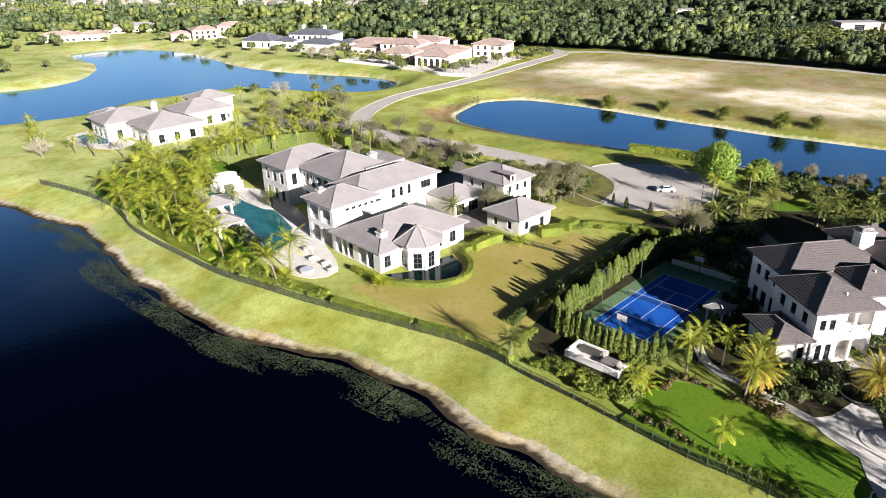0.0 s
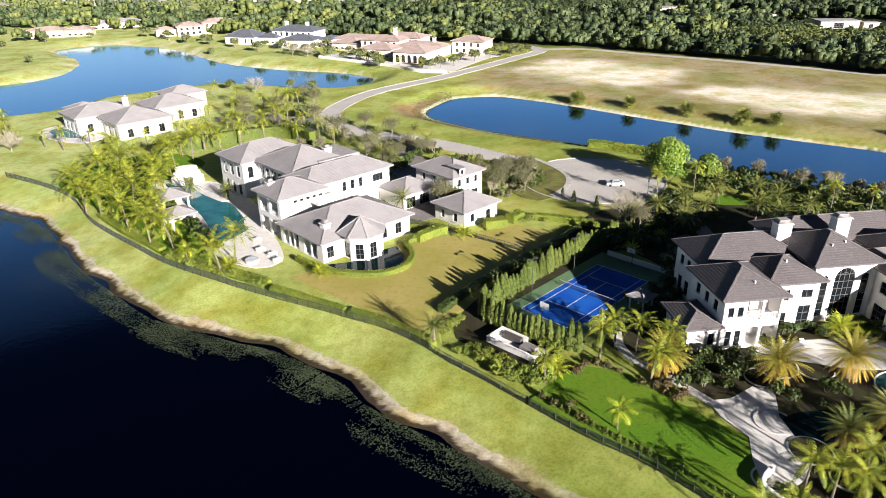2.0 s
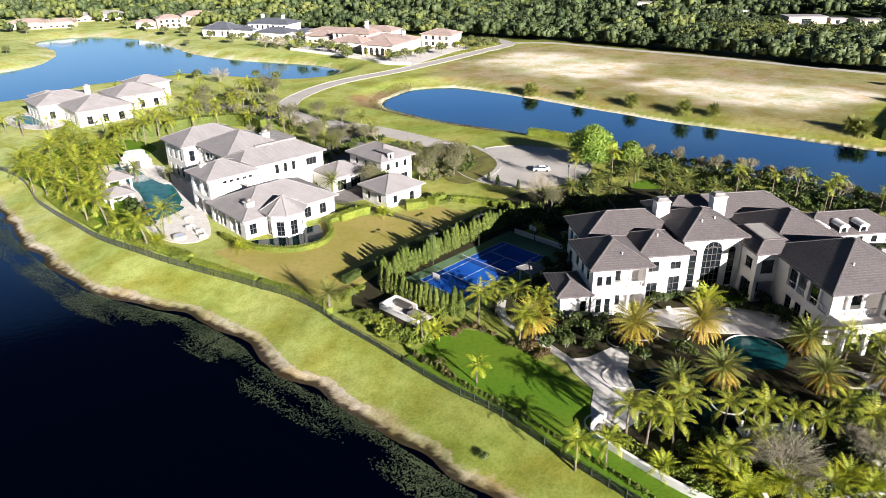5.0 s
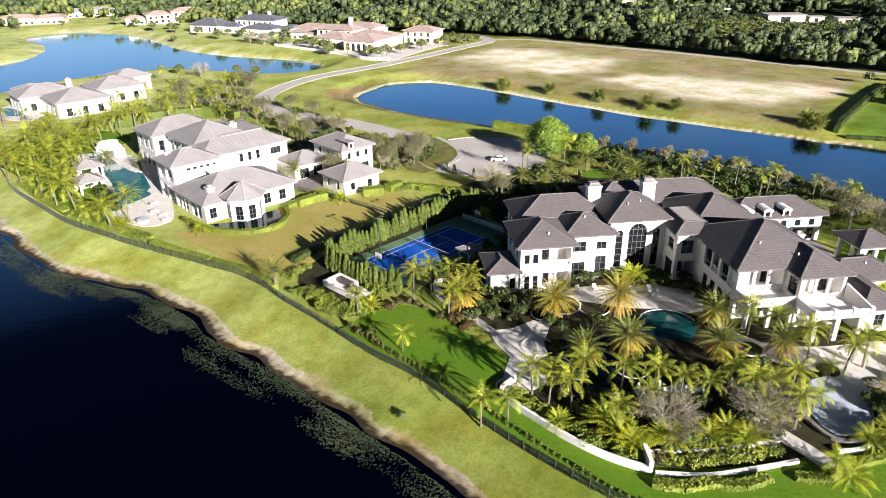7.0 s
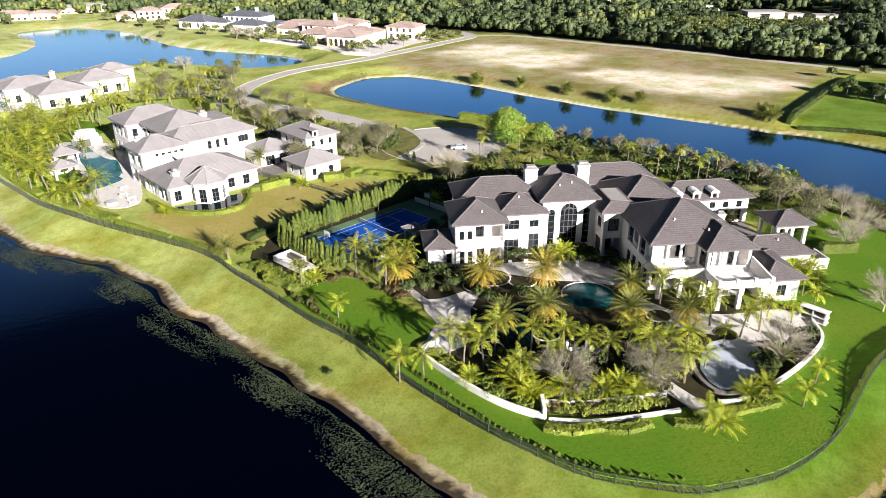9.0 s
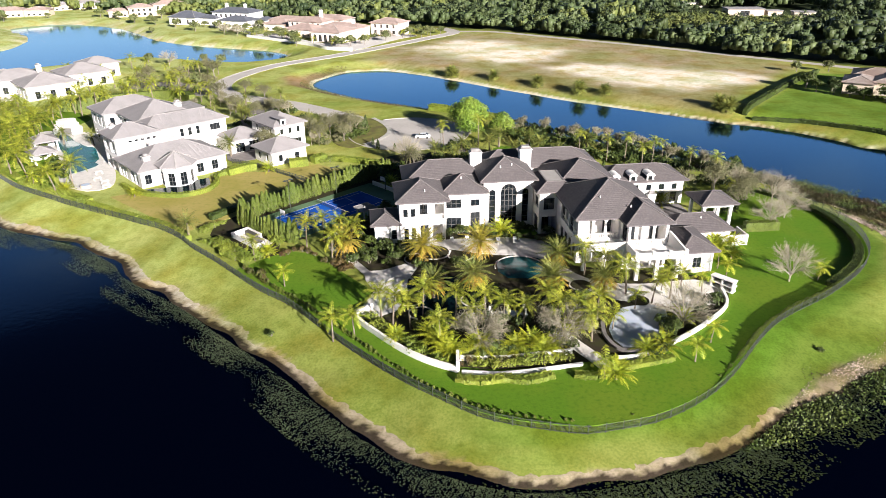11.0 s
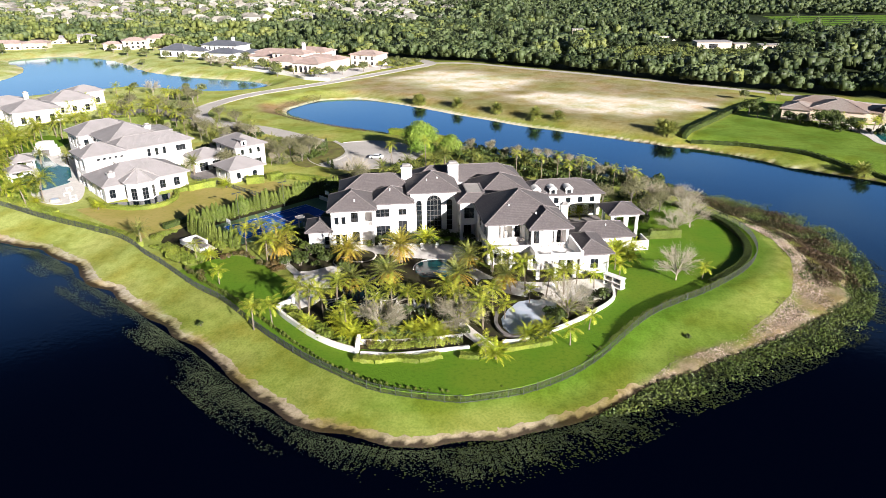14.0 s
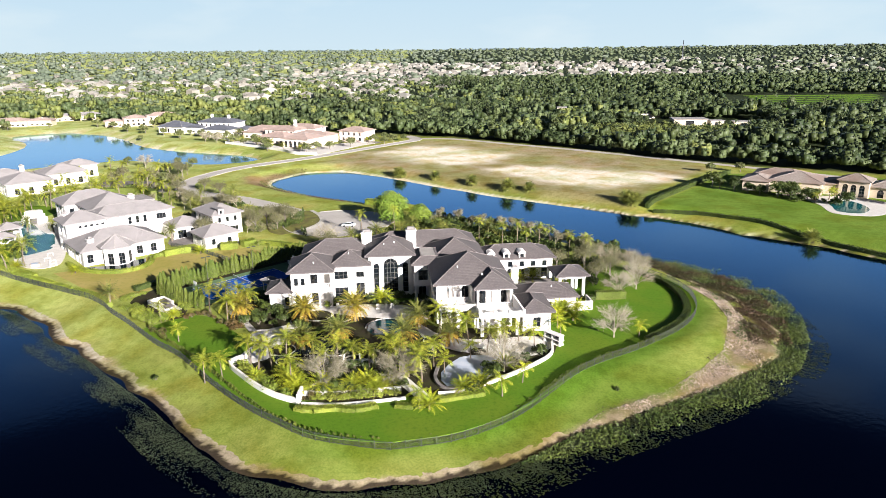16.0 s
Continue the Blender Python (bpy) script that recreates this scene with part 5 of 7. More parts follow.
coco2 = palm("coconut_palm", "coconut palm with a curved trunk beside the lakeside fence", 6.4, 0.17, 24, 5.3, 1.35, 0.72, 18, M["coco"], lean=1.0, spread=(-0.1, 1.35))
scatter(coco2, [(-32.6, 114.6), (-31.2, 120), (-70, 154), (-80, 167), (-62, 171), (-58, 150), (-76, 182), (-54, 136), (-66, 166), (-76, 160), (-79, 176), (-69, 175), (-68, 160), (-71, 147.5), (-57, 142), (-61, 139), (-52, 129), (-46, 126), (-82, 161), (-60, 159), (-66, 183), (-64, 192), (-74, 168), (-64, 150), (-84, 182), (-72, 188), (-77, 152)])
date = palm("date_palm", "stout date palm with a dense crown and orange lower fronds", 3.5, 0.3, 56, 3.9, 0.85, 0.36, 17, M["date"], lean=0.1, old=38, spread=(0.05, 1.4))
gold = palm("date_palm", "stout date palm with a golden sunlit crown", 3.6, 0.32, 60, 4.2, 0.85, 0.38, 17, M["date_gold"], lean=0.1, old=34, spread=(0.0, 1.4))
scatter(gold, [(57.2, 76.4), (68.2, 77.5), (42.5, 79)], 0.95, 1.1)
scatter(date, [(66.5, 65), (82.0, 72.5), (80, 63.5), (88.8, 63.6), (59.6, 62.5)], 0.92, 1.1)
date2 = palm("date_palm", "stout date palm with a full grey-green crown", 4.2, 0.3, 40, 3.9, 0.9, 0.42, 11, M["date"], lean=0.1, spread=(-0.45, 1.4))
scatter(date2, [(6, 195), (-3, 180), (-10, 203), (-19, 195), (1, 209), (22, 166), (-43, 156), (1, 145), (52, 136), (58.6, 139.5), (66, 144.5), (69, 139), (62, 131), (74, 146), (80, 137.5), (77, 152), (85.5, 151), (87.6, 144), (9, 87.5), (64, 136.5), (83, 131.5), (92, 138), (-5, 183), (-7, 186), (18.4, 171.6), (-53, 158), (-58, 147), (24, 160), (101, 146)], 0.75, 1.0)
royal = palm("royal_palm", "slender palm with a small bright crown", 7.5, 0.13, 13, 2.6, 1.4, 0.6, 11, M["coco"], lean=0.1, group="slender palms")
scatter(royal, [(105, 137), (109, 134), (111, 125), (123, 125), (126, 116), (119, 134), (98, 140), (115, 130), (71, 152), (61, 148)])
small = palm("young_palm", "young palm with bright yellow-green fronds", 3.0, 0.1, 13, 2.4, 1.3, 0.55, 11, M["areca"], lean=0.2, group="young palms")
scatter(small, [(103, 66), (106, 64), (128, 68), (99, 64), (88, 52), (98, 43), (112, 73), (112, 69), (84, 39), (33, 67), (-41, 120), (93, 58), (102, 48)])
row_palm = palm("row_palm", "palm in a dense row between two villas", 5.0, 0.16, 18, 3.3, 1.45, 0.5, 12, M["coco"], group="row palms")
scatter(row_palm, [(-68, 207), (-64, 210), (-60, 216), (-56, 220), (-51, 224), (-45, 224), (-80, 231), (-49, 257), (-85, 283), (-64, 203), (-69, 197), (-40, 216), (-36, 210), (-48, 214), (-54, 208), (-58, 200), (-140, 226), (-134, 216), (-128, 212), (-118, 210), (-110, 206), (-100, 204), (-92, 202), (-84, 208), (-76, 214), (-70, 222), (-74, 240), (-66, 246), (-60, 262), (-54, 252), (-72, 268), (-146, 236), (-88, 196), (-30, 214), (-24, 206), (-44, 232), (-50, 238), (-38, 226), (-62, 228), (-84, 252), (-92, 258), (-46, 262), (-40, 268), (-28, 218), (-104, 262), (-56, 270)], 0.95, 1.35)
areca = palm("areca_clump", "bushy clump of bright yellow-green palm leaves", 0.9, 0.2, 44, 3.5, 1.05, 0.42, 13, M["areca"], lean=0, spread=(0.25, 1.45), group="areca clumps")
scatter(areca, [(61.1, 46.6), (62.3, 44.6), (60, 48.5), (76.3, 45.2), (78, 46), (74.5, 46.5), (85.6, 38.8), (66.7, 45.2), (91.3, 44.9), (94.2, 45.8), (99.1, 53.7), (81.5, 50.5), (27, 80), (72, 45.5), (-13, 113), (15, 131), (54, 49), (98, 101.5), (101, 102.5), (104, 103), (107, 104), (110.5, 105.5), (113, 79), (116, 77), (111, 77), (114.5, 81.5), (118, 82.5), (73, 88.6), (56, 127), (48, 120), (-31.5, 117.5), (12, 148), (14, 152)], 0.65, 1.15)
big = tree("broadleaf_tree", "large rounded tree with dense bright green leaves", 10.5, 6.8, 6.6, 8500, 0.6, M["broad"], 0.4, lumps=19)
lv, lf = crown_arrays(2600, 6.2, 2.8, 2.4, 0.6, 13)
part("lower_crown", fast_data("lower_crown", lv, lf, M["broad"]), M["broad"], big)
scatter(big, [(69, 167)], 0.99, 1.01)
big2 = tree("broadleaf_tree", "rounded bright green tree beside a larger one", 7.2, 4.4, 4.6, 3600, 0.58, M["broad"], 0.3, lumps=14)
scatter(big2, [(78.5, 164)], 0.99, 1.01)
bare = dome_tree("bare_tree", "leafless pale grey tree with a domed crown", 6.5, 3.35, 3600, 0, "bare trees")
scatter(bare, [(122.8, 67.7), (99, 52.3), (51, 137), (129.5, 91.5), (135, 97), (-126, 205), (-106, 250), (-70, 290), (137, 108), (131, 112), (-76, 398), (-66, 391)], 0.95, 1.15)
bare2 = bare_tree("sparse_tree", "grey tree with sparse olive leaves", 9.0, 0.75, 5, 900, "sparse trees")
scatter(bare2, [(121, 137), (22, 155), (16, 175), (8, 190), (-12, 190), (-20, 205), (112, 153), (132, 124), (97, 160), (128, 130), (106, 157), (115, 148), (0, 198), (-26, 196), (104, 162), (138, 114), (33, 172), (-22, 212), (-34, 200), (100, 158), (92, 166), (86, 171), (110, 160), (126, 142), (118, 152), (134, 132)], 0.7, 1.0)
olive = tree("olive_tree", "rounded grey-green olive tree in the garden", 6.0, 3.5, 3.0, 1800, 0.3, M["olive"], 0.16, lumps=18)
fuzzy = dome_tree("sparse_tree", "twiggy grey-green garden tree beside palms", 5.4, 3.6, 5200, 3600, "twiggy garden trees")
scatter(fuzzy, [(67, 47.1), (79.8, 48.9)], 1.0, 1.1)
scatter(olive, [(126, 101), (131, 108), (125, 112), (128, 119), (118, 114), (24, 158), (32, 166), (20, 164), (28, 172), (31, 159), (26, 165), (53, 133), (-3, 188), (4, 192), (-12, 196), (10, 149), (-24, 216), (-40, 262), (-46, 272), (-60, 236), (-16, 224), (-6, 214), (-50, 246), (-36, 240), (-66, 256), (-96, 268)], 0.9, 1.25)

# ---------- fences ----------
PANEL = 2.4
post_data = Shape().box(-0.045, -0.045, -0.3, 0.045, 0.045, 1.5).box(-0.06, -0.06, 1.5, 0.06, 0.06, 1.55).data("post", M["metal_dark"])
rail_data = Shape().box(0, -0.02, 0, PANEL, 0.02, 0.055).data("rail", M["metal_dark"])


def fence(label, line, tall=1.0):
    f = thing("fence", label, "fence")
    pts = spline([Vector(q) for q in line], 0.3)
    far = np.concatenate([[0], np.cumsum([(b - a).length for a, b in zip(pts, pts[1:])])])
    stops = np.linspace(0, far[-1], round(far[-1] / PANEL) + 1)
    spots = [Vector((np.interp(d, far, [p.x for p in pts]), np.interp(d, far, [p.y for p in pts]))) for d in stops]
    pickets = Shape()
    for i, p in enumerate(spots):
        z = ground_z(*p)
        o = new("post", post_data)
        o.parent, o.matrix_basis = f, pose(p.x, p.y, z) @ Matrix.Diagonal((1, 1, tall, 1))
        if i + 1 < len(spots):
            q = spots[i + 1]
            zq = ground_z(*q)
            a = math.atan2(q.y - p.y, q.x - p.x)
            slope = math.atan2(zq - z, (q - p).length)
            for h in (0.15, 1.3):
                o = new("rail", rail_data)
                o.parent = f
                o.matrix_basis = Matrix.Translation((p.x, p.y, z + h * tall)) @ Matrix.Rotation(a, 4, "Z") @ Matrix.Rotation(-slope, 4, "Y") @ Matrix.Diagonal(((q - p).length / PANEL, 1, tall, 1))
            for k in range(1, 17):
                c, zc = p.lerp(q, k / 17), z + (zq - z) * k / 17
                pickets.box(c.x - 0.014, c.y - 0.014, zc + 0.05, c.x + 0.014, c.y + 0.014, zc + 1.46 * tall, a, (c.x, c.y))
    tagged(part("picketwork", pickets, M["metal_dark"], f), kind="stuff")
    return f


fence("black metal picket fence along the lake bank by the dry lawn", FENCE_W)
fence("black metal picket fence curving round the watered lawn", FENCE_E)
fence("low dark metal fence across the dry lawn", [(3, 139), (10, 135.5), (18.8, 129), (27, 122.5)], 0.85)

# ---------- hedges ----------
H, S = M["hedge"], M["shrub"]
hedge("bright yellow-green ground cover inside the fence", [(-72, 149), (-60, 136.5), (-48.5, 126.5)], 1.8, 0.9, H)
hedge("bright yellow-green ground cover inside the fence", [(-47, 125), (-37, 118), (-28, 113), (-22.5, 109.6)], 2.4, 0.9, H)
hedge("bright clipped hedge along the lakeside fence", [(-21, 107.2), (-12, 102), (-6.5, 98.8)], 1.5, 1.3, H)
hedge("bright clipped hedge along the lakeside fence", [(-5.5, 98.2), (0, 95), (6, 90.3), (9, 87)], 1.5, 1.3, H)
hedge("clipped hedge round the octagonal bay", [(-19, 120.3), (-13.4, 115.4), (-8, 113.0), (-1.5, 112.6), (3.2, 115.8), (4.2, 121.8), (2.6, 127.2), (8, 131), (10.2, 134)], 1.0, 1.1, H)
hedge("rounded clipped hedge block by the garage", [(19.6, 135.4), (24.3, 136.6)], 2.4, 2.0, H)
hedge("rounded clipped hedge block by the garage", [(25.4, 138.2), (28.2, 141.2)], 2.4, 1.9, H)
hedge("long clipped hedge beside the turning circle", [(30, 140.5), (36, 139), (42, 136.2), (50, 132.5)], 1.6, 1.4, H)
hedge("clipped hedge behind the villa wing", [(5, 128.4), (8, 131.5), (11, 133.5)], 1.8, 1.8, H)
hedge("dark hedge lining the sports court strip", [(10, 98), (14.5, 104.5), (20, 111), (26, 117.5), (32.5, 124.5), (40, 133)], 1.3, 1.2, S)
hedge("dark hedge inside the curved fence", [(129, 65.6), (137.6, 73.5), (142.9, 83), (144.4, 95), (141.6, 105), (136, 113)], 1.5, 0.95, S)
hedge("dense tall hedge between two villas", [(-78, 199), (-66, 206), (-52, 214), (-40, 216), (-31, 208)], 2.5, 4.0, M["cypress"], 0.3, 30)
hedge("low curving hedge outside the garden wall", [(63.2, 38.8), (66.5, 38.0), (70, 38.7), (73.5, 38.2), (76.8, 39.6)], 1.3, 0.8, H)
hedge("low curving hedge outside the garden wall", [(80, 39.6), (83, 39.2), (85.4, 40.2)], 1.2, 0.7, H)
hedge("low hedge beside the garden gate path", [(87, 41.2), (91, 42.4), (95, 43.6)], 1.2, 0.8, H)
hedge("dark hedge at the far plot's edge", [(164, 192), (183.6, 216), (204, 240.5), (221, 258)], 1.5, 1.9, S, 0.4, 18)
hedge("dark low hedge along the far lawn", [(165.5, 188.5), (174, 184), (182, 179), (196, 164), (206, 147.5), (217, 131), (240, 106), (280, 66)], 1.1, 1.2, S, 0.4, 18)
hedge("clipped row of tall green conifers on the lawn", [(123.6, 90.2), (127, 90.5), (130.8, 90.9)], 1.6, 2.0, M["cypress"], 0.24, 90)
hedge("shrub hedge by the garden pavilion", [(112, 85), (117, 87), (123, 89)], 1.4, 1.4, S)
hedge("bushy hedge along the channel", [(56, 203), (64, 198.5), (72, 192), (80, 186)], 3.0, 2.4, H, 0.4, 25)

v, f = [], []
n = 860
hgt = rng.uniform(0, 1, n) ** 0.8
ang = rng.uniform(0, 2 * math.pi, n)
rad = 0.85 * np.sqrt(np.clip(1 - hgt, 0.02, 1)) * rng.uniform(0.75, 1.1, n) * np.where(hgt < 0.12, 0.8, 1)
pts = np.stack([np.cos(ang) * rad, np.sin(ang) * rad, hgt * 4.6], 1)
nor = np.stack([np.cos(ang), np.sin(ang), np.full(n, 0.5)], 1) + unit(n) * 0.7
nor /= np.linalg.norm(nor, axis=1, keepdims=True)
cv, cf = leaves(pts, nor, 0.4, 0.5)
cyp = thing("conifer_shrub", "tall pointed green conifer in a screening row", "shrub", pose(0, 0, 0), "screening conifers")
part("foliage", fast_data("foliage", cv, cf, M["cypress"]), M["cypress"], cyp)
part("stem", Shape().tube([(0, 0, -0.3), (0, 0, 3.6)], [0.09, 0.03], 5), M["bark_grey"], cyp)
spots = []
for line, gap in (([(16.8, 96.6), (20.8, 102.0), (25.4, 107.2), (31.4, 114.2), (38.0, 120.6), (43.5, 125.5), (47, 129)], 1.0), ([(17.5, 95.4), (22, 91.2), (26.3, 88), (31.5, 85.6)], 0.95)):
    acc = spline([Vector(q) for q in line], gap)
    spots += [(p.x + random.uniform(-0.2, 0.2), p.y + random.uniform(-0.2, 0.2)) for p in acc]
scatter(cyp, spots, 0.8, 1.15)
low = thing("conifer_shrub", "low pointed shrub in a row inside the fence", "shrub", pose(0, 0, 0), "fence shrubs")
part("foliage", fast_data("foliage", cv[:1200] * np.array((0.62, 0.62, 0.25)), cf[:300], M["cypress"]), M["cypress"], low)
row = [(p.x, p.y) for p in spline([Vector(q) for q in [(24, 74.2), (30, 67.6), (38, 60), (46, 51.4), (54, 42.6), (60, 37), (68, 31.9), (78, 30), (83, 30.4)]], 1.0)]
row += [(p.x, p.y) for p in spline([Vector(q) for q in [(83.7, 30.6), (91, 32.9), (100.4, 39.5), (113.4, 53.4), (127.4, 63.4), (132, 67)]], 0.7)]
scatter(low, row, 0.75, 1.15)
cone = thing("conifer_shrub", "small dark cone-shaped conifer near the kerb", "shrub", pose(0, 0, 0), "dark conifers")
part("foliage", fast_data("foliage", cv * np.array((0.7, 0.7, 0.55)), cf, S), S, cone)
scatter(cone, [(40, 155.5), (42, 151), (47, 148.5), (36, 177), (35, 181), (95, 140), (99, 135), (90, 138), (86, 141), (103, 131), (107, 128)])

# ---------- sports court ----------
court = tagged(new("sports_court"), "blue and green painted tennis court with white lines", "tennis court")
court.matrix_world = pose(36.1, 103.7, 0, 0, 0, 45.3)
part("surround", Shape().box(-14.8, -7.8, -0.1, 17.4, 8.0, 0.06), M["court_green"], court)
part("playing_field", Shape().box(-11.9, -5.5, 0.0, 11.9, 5.5, 0.066), M["court_blue"], court)
for a in ((-11.9, -5.49, 11.9, -5.41), (-11.9, 5.41, 11.9, 5.49), (-11.89, -5.4, -11.79, 5.4), (11.79, -5.4, 11.89, 5.4), (-11.78, -4.15, 11.78, -4.07), (-11.78, 4.07, 11.78, 4.15), (-6.44, -4.06, -6.36, 4.06), (6.36, -4.06, 6.44, 4.06), (-6.35, -0.04, 6.35, 0.04)):
    part("line", Shape().box(a[0], a[1], 0.066, a[2], a[3], 0.071), M["line"], court)
net = thing("tennis_net", "dark tennis net with a white band", "net", pose(36.1, 103.7, 0.066, 0, 0, 45.3))
for y in (-6.0, 6.0):
    part("net_post", Shape().tube([(0, y, 0), (0, y, 1.1)], [0.05, 0.05], 6), M["metal_dark"], net)
mesh = Shape()
for k in range(45):
    mesh.box(-0.006, -5.95 + k * 0.27, 0.03, 0.006, -5.93 + k * 0.27, 0.9)
for k in range(7):
    mesh.box(-0.006, -5.95, 0.05 + k * 0.14, 0.006, 5.95, 0.065 + k * 0.14)
part("mesh", mesh, M["metal_dark"], net)
part("band", Shape().box(-0.015, -5.95, 0.93, 0.015, 5.95, 0.99), M["line"], net)


def hoop(x, y, rot):
    h = thing("basketball_hoop", "basketball hoop with a white backboard on a dark pole", "basketball hoop", pose(x, y, 0.06, 0, 0, rot), "hoops")
    part("pole", Shape().tube([(-1.2, 0, 0), (-1.2, 0, 2.6), (-0.5, 0, 3.2)], [0.09, 0.08, 0.06], 6), M["metal_dark"], h)
    part("backboard", Shape().box(-0.5, -0.9, 2.8, -0.44, 0.9, 3.9), M["line"], h)
    fr = Shape()
    for a in ((-0.92, 2.78, 0.92, 2.86), (-0.92, 3.84, 0.92, 3.92), (-0.92, 2.86, -0.84, 3.84), (0.84, 2.86, 0.92, 3.84), (-0.3, 2.95, 0.3, 3.0), (-0.3, 3.35, 0.3, 3.4)):
        fr.box(-0.436, a[0], a[1], -0.42, a[2], a[3])
    part("backboard_border", fr, M["metal_dark"], h)
    part("rim", Shape().tube([(-0.2 + 0.23 * math.cos(t), 0.23 * math.sin(t), 3.05) for t in np.linspace(0, 6.28, 13)], [0.02] * 13, 4), M["date_old"], h)


hoop(46.2, 114.6, 225.3)
hoop(27.4, 94.2, 45.3)
solid("garden_wall", Shape().box(16.9, -6.5, -0.1, 17.2, 6.5, 1.05), M["wall"], "low white wall at the end of the court", "wall").matrix_world = pose(36.1, 103.7, 0, 0, 0, 45.3)


def court_light(u, v):
    p = Matrix.Translation((36.1, 103.7, 0)) @ Matrix.Rotation(radians(45.3), 4, "Z") @ Matrix.Translation((u, v, 0))
    h = thing("court_light", "tall dark pole with two flat court lamps", "lamp post", p, "court lights")
    part("pole", Shape().tube([(0, 0, 0), (0, 0, 7.0)], [0.09, 0.06], 6), M["metal_dark"], h)
    part("crossarm", Shape().box(-0.7, -0.04, 6.96, 0.7, 0.04, 7.04), M["metal_dark"], h)
    for s in (-1, 1):
        part("lamp_head", Shape().box(s * 0.8 - 0.35, -0.3, 6.9, s * 0.8 + 0.35, 0.3, 7.05), M["metal_dark"], h)


for u, v in ((-6.5, 7.3), (6.5, 7.3)):
    court_light(u, v)
hut = thing("court_shelter", "small white shelter with a pyramid roof beside the court", "shelter", pose(44.2, 98.3, 0, 0, 0, 40))
for x in (-1.3, 1.3):
    for y in (-1.3, 1.3):
        part("post", Shape().box(x - 0.12, y - 0.12, 0, x + 0.12, y + 0.12, 2.6), M["trim"], hut)
roof(hut, -1.5, -1.5, 1.5, 1.5, 2.75, M["roof_pale"], M["ridge_pale"], 0.5, 0.4)

# ---------- walled seating corner by the court ----------
box = thing("walled_patio", "white-walled outdoor patio with a dark counter inside", "patio", pose(17.3, 88.6, 0, 0, 0, -43))
for a in ((0, 0, 9.2, 0.3), (0, 0.3, 0.3, 4.0), (0.3, 3.7, 5.2, 4.0), (8.9, 0.3, 9.2, 2.0)):
    part("wall", Shape().box(a[0], a[1], -0.2, a[2], a[3], 1.15), M["wall"], box)
part("floor", Shape().box(0.3, 0.3, 0, 8.9, 4.2, 0.08), M["paving"], box)
part("counter", Shape().box(1.0, 2.6, 0.08, 4.6, 3.5, 1.0), M["bronze"], box)
part("counter_top", Shape().box(5.4, 1.4, 0.08, 7.6, 3.2, 0.8), M["drive"], box)

# ---------- paths, pools and walls in the villa garden ----------


def path(label, pts, width, mat, z=0.1):
    solid("path", ribbon(Shape(), spline([Vector(q) for q in pts], 1.0), width / 2, width / 2, -0.1, z), mat, label, "path", kind="structure")


PV = M["paving"]
path("narrow pale stone garden path", [(38.5, 91), (38, 87), (39, 83.2), (42, 79.5), (44.6, 75.8), (47.5, 71.5), (50, 69)], 1.5, PV)
slab("terrace_1", [(46.5, 72.5), (50, 73), (54, 75.6), (56.6, 74.6), (54.8, 69), (55, 64), (53.5, 58), (50, 55.6), (47.4, 56.8), (48, 61), (49.2, 65), (47.2, 69)], 0.11, PV, "pale stone terrace with a curved outline", "terrace")
slab("terrace_2", [(57, 85), (62, 86.6), (70, 87.6), (78, 87), (84, 84), (84.5, 78.5), (80, 77.5), (76, 79), (72, 79.2), (68, 80), (62.5, 82), (57, 82)], 0.112, PV, "pale stone terrace before the tall arched windows", "terrace")
slab("terrace_3", [(82, 76), (83, 69), (88, 63), (93, 60.5), (101, 58.5), (107, 60), (110.5, 66), (106, 68.5), (97, 67), (88, 68.5)], 0.108, PV, "pale stone terrace beside the garden wing", "terrace")
slab("sun_terrace", [(87.4, 52), (91, 58.5), (95, 60), (98.6, 58.5), (97.5, 55), (95.5, 51), (93.4, 47), (88.6, 46.6)], 0.14, M["pale_pool"], "smooth pale shallow pool with a dark kerb", "terrace")
slab("lagoon", [(56, 57), (62, 56), (67.6, 58), (68.4, 64), (66, 70), (60, 70), (55, 68.5), (54, 62)], 0.09, M["pool_dark"], "dark still lagoon among palms", "pool")
slab("pool_4", [(71.4, 72), (71.2, 76.6), (75.4, 79.4), (79.4, 78), (80, 74), (77.5, 69.3), (73, 69.6)], 0.1, M["pool_deep"], "round teal pool beside the terrace", "pool")


slab("planting_bed_5", [(50, 83.6), (57, 85.4), (62, 87), (70, 88), (78, 87.6), (84, 85), (85.5, 78), (90, 76), (90, 92), (80, 99), (60, 96), (50, 92)], 0.058, M["mulch"], "dark planting bed against the villa front", "garden bed", step=4)
slab("front_lawn", [(72.5, 89.2), (76, 89.6), (80, 88.6), (81.5, 90.5), (79, 92), (74, 91.6)], 0.075, M["lawn"], "small shaded patch of green lawn", "lawn")


def ring_wall(label, x, y, r, start=0.0, end=2 * math.pi, w=0.2, h=0.22, flatten=1.0):
    pts = [Vector((x + r * math.cos(t), y + r * flatten * math.sin(t))) for t in np.linspace(start, end, 28)]
    solid("planter_rim", ribbon(Shape(), pts, w / 2, w / 2, 0, h), M["paving"], label, "planter wall", "planter rims")


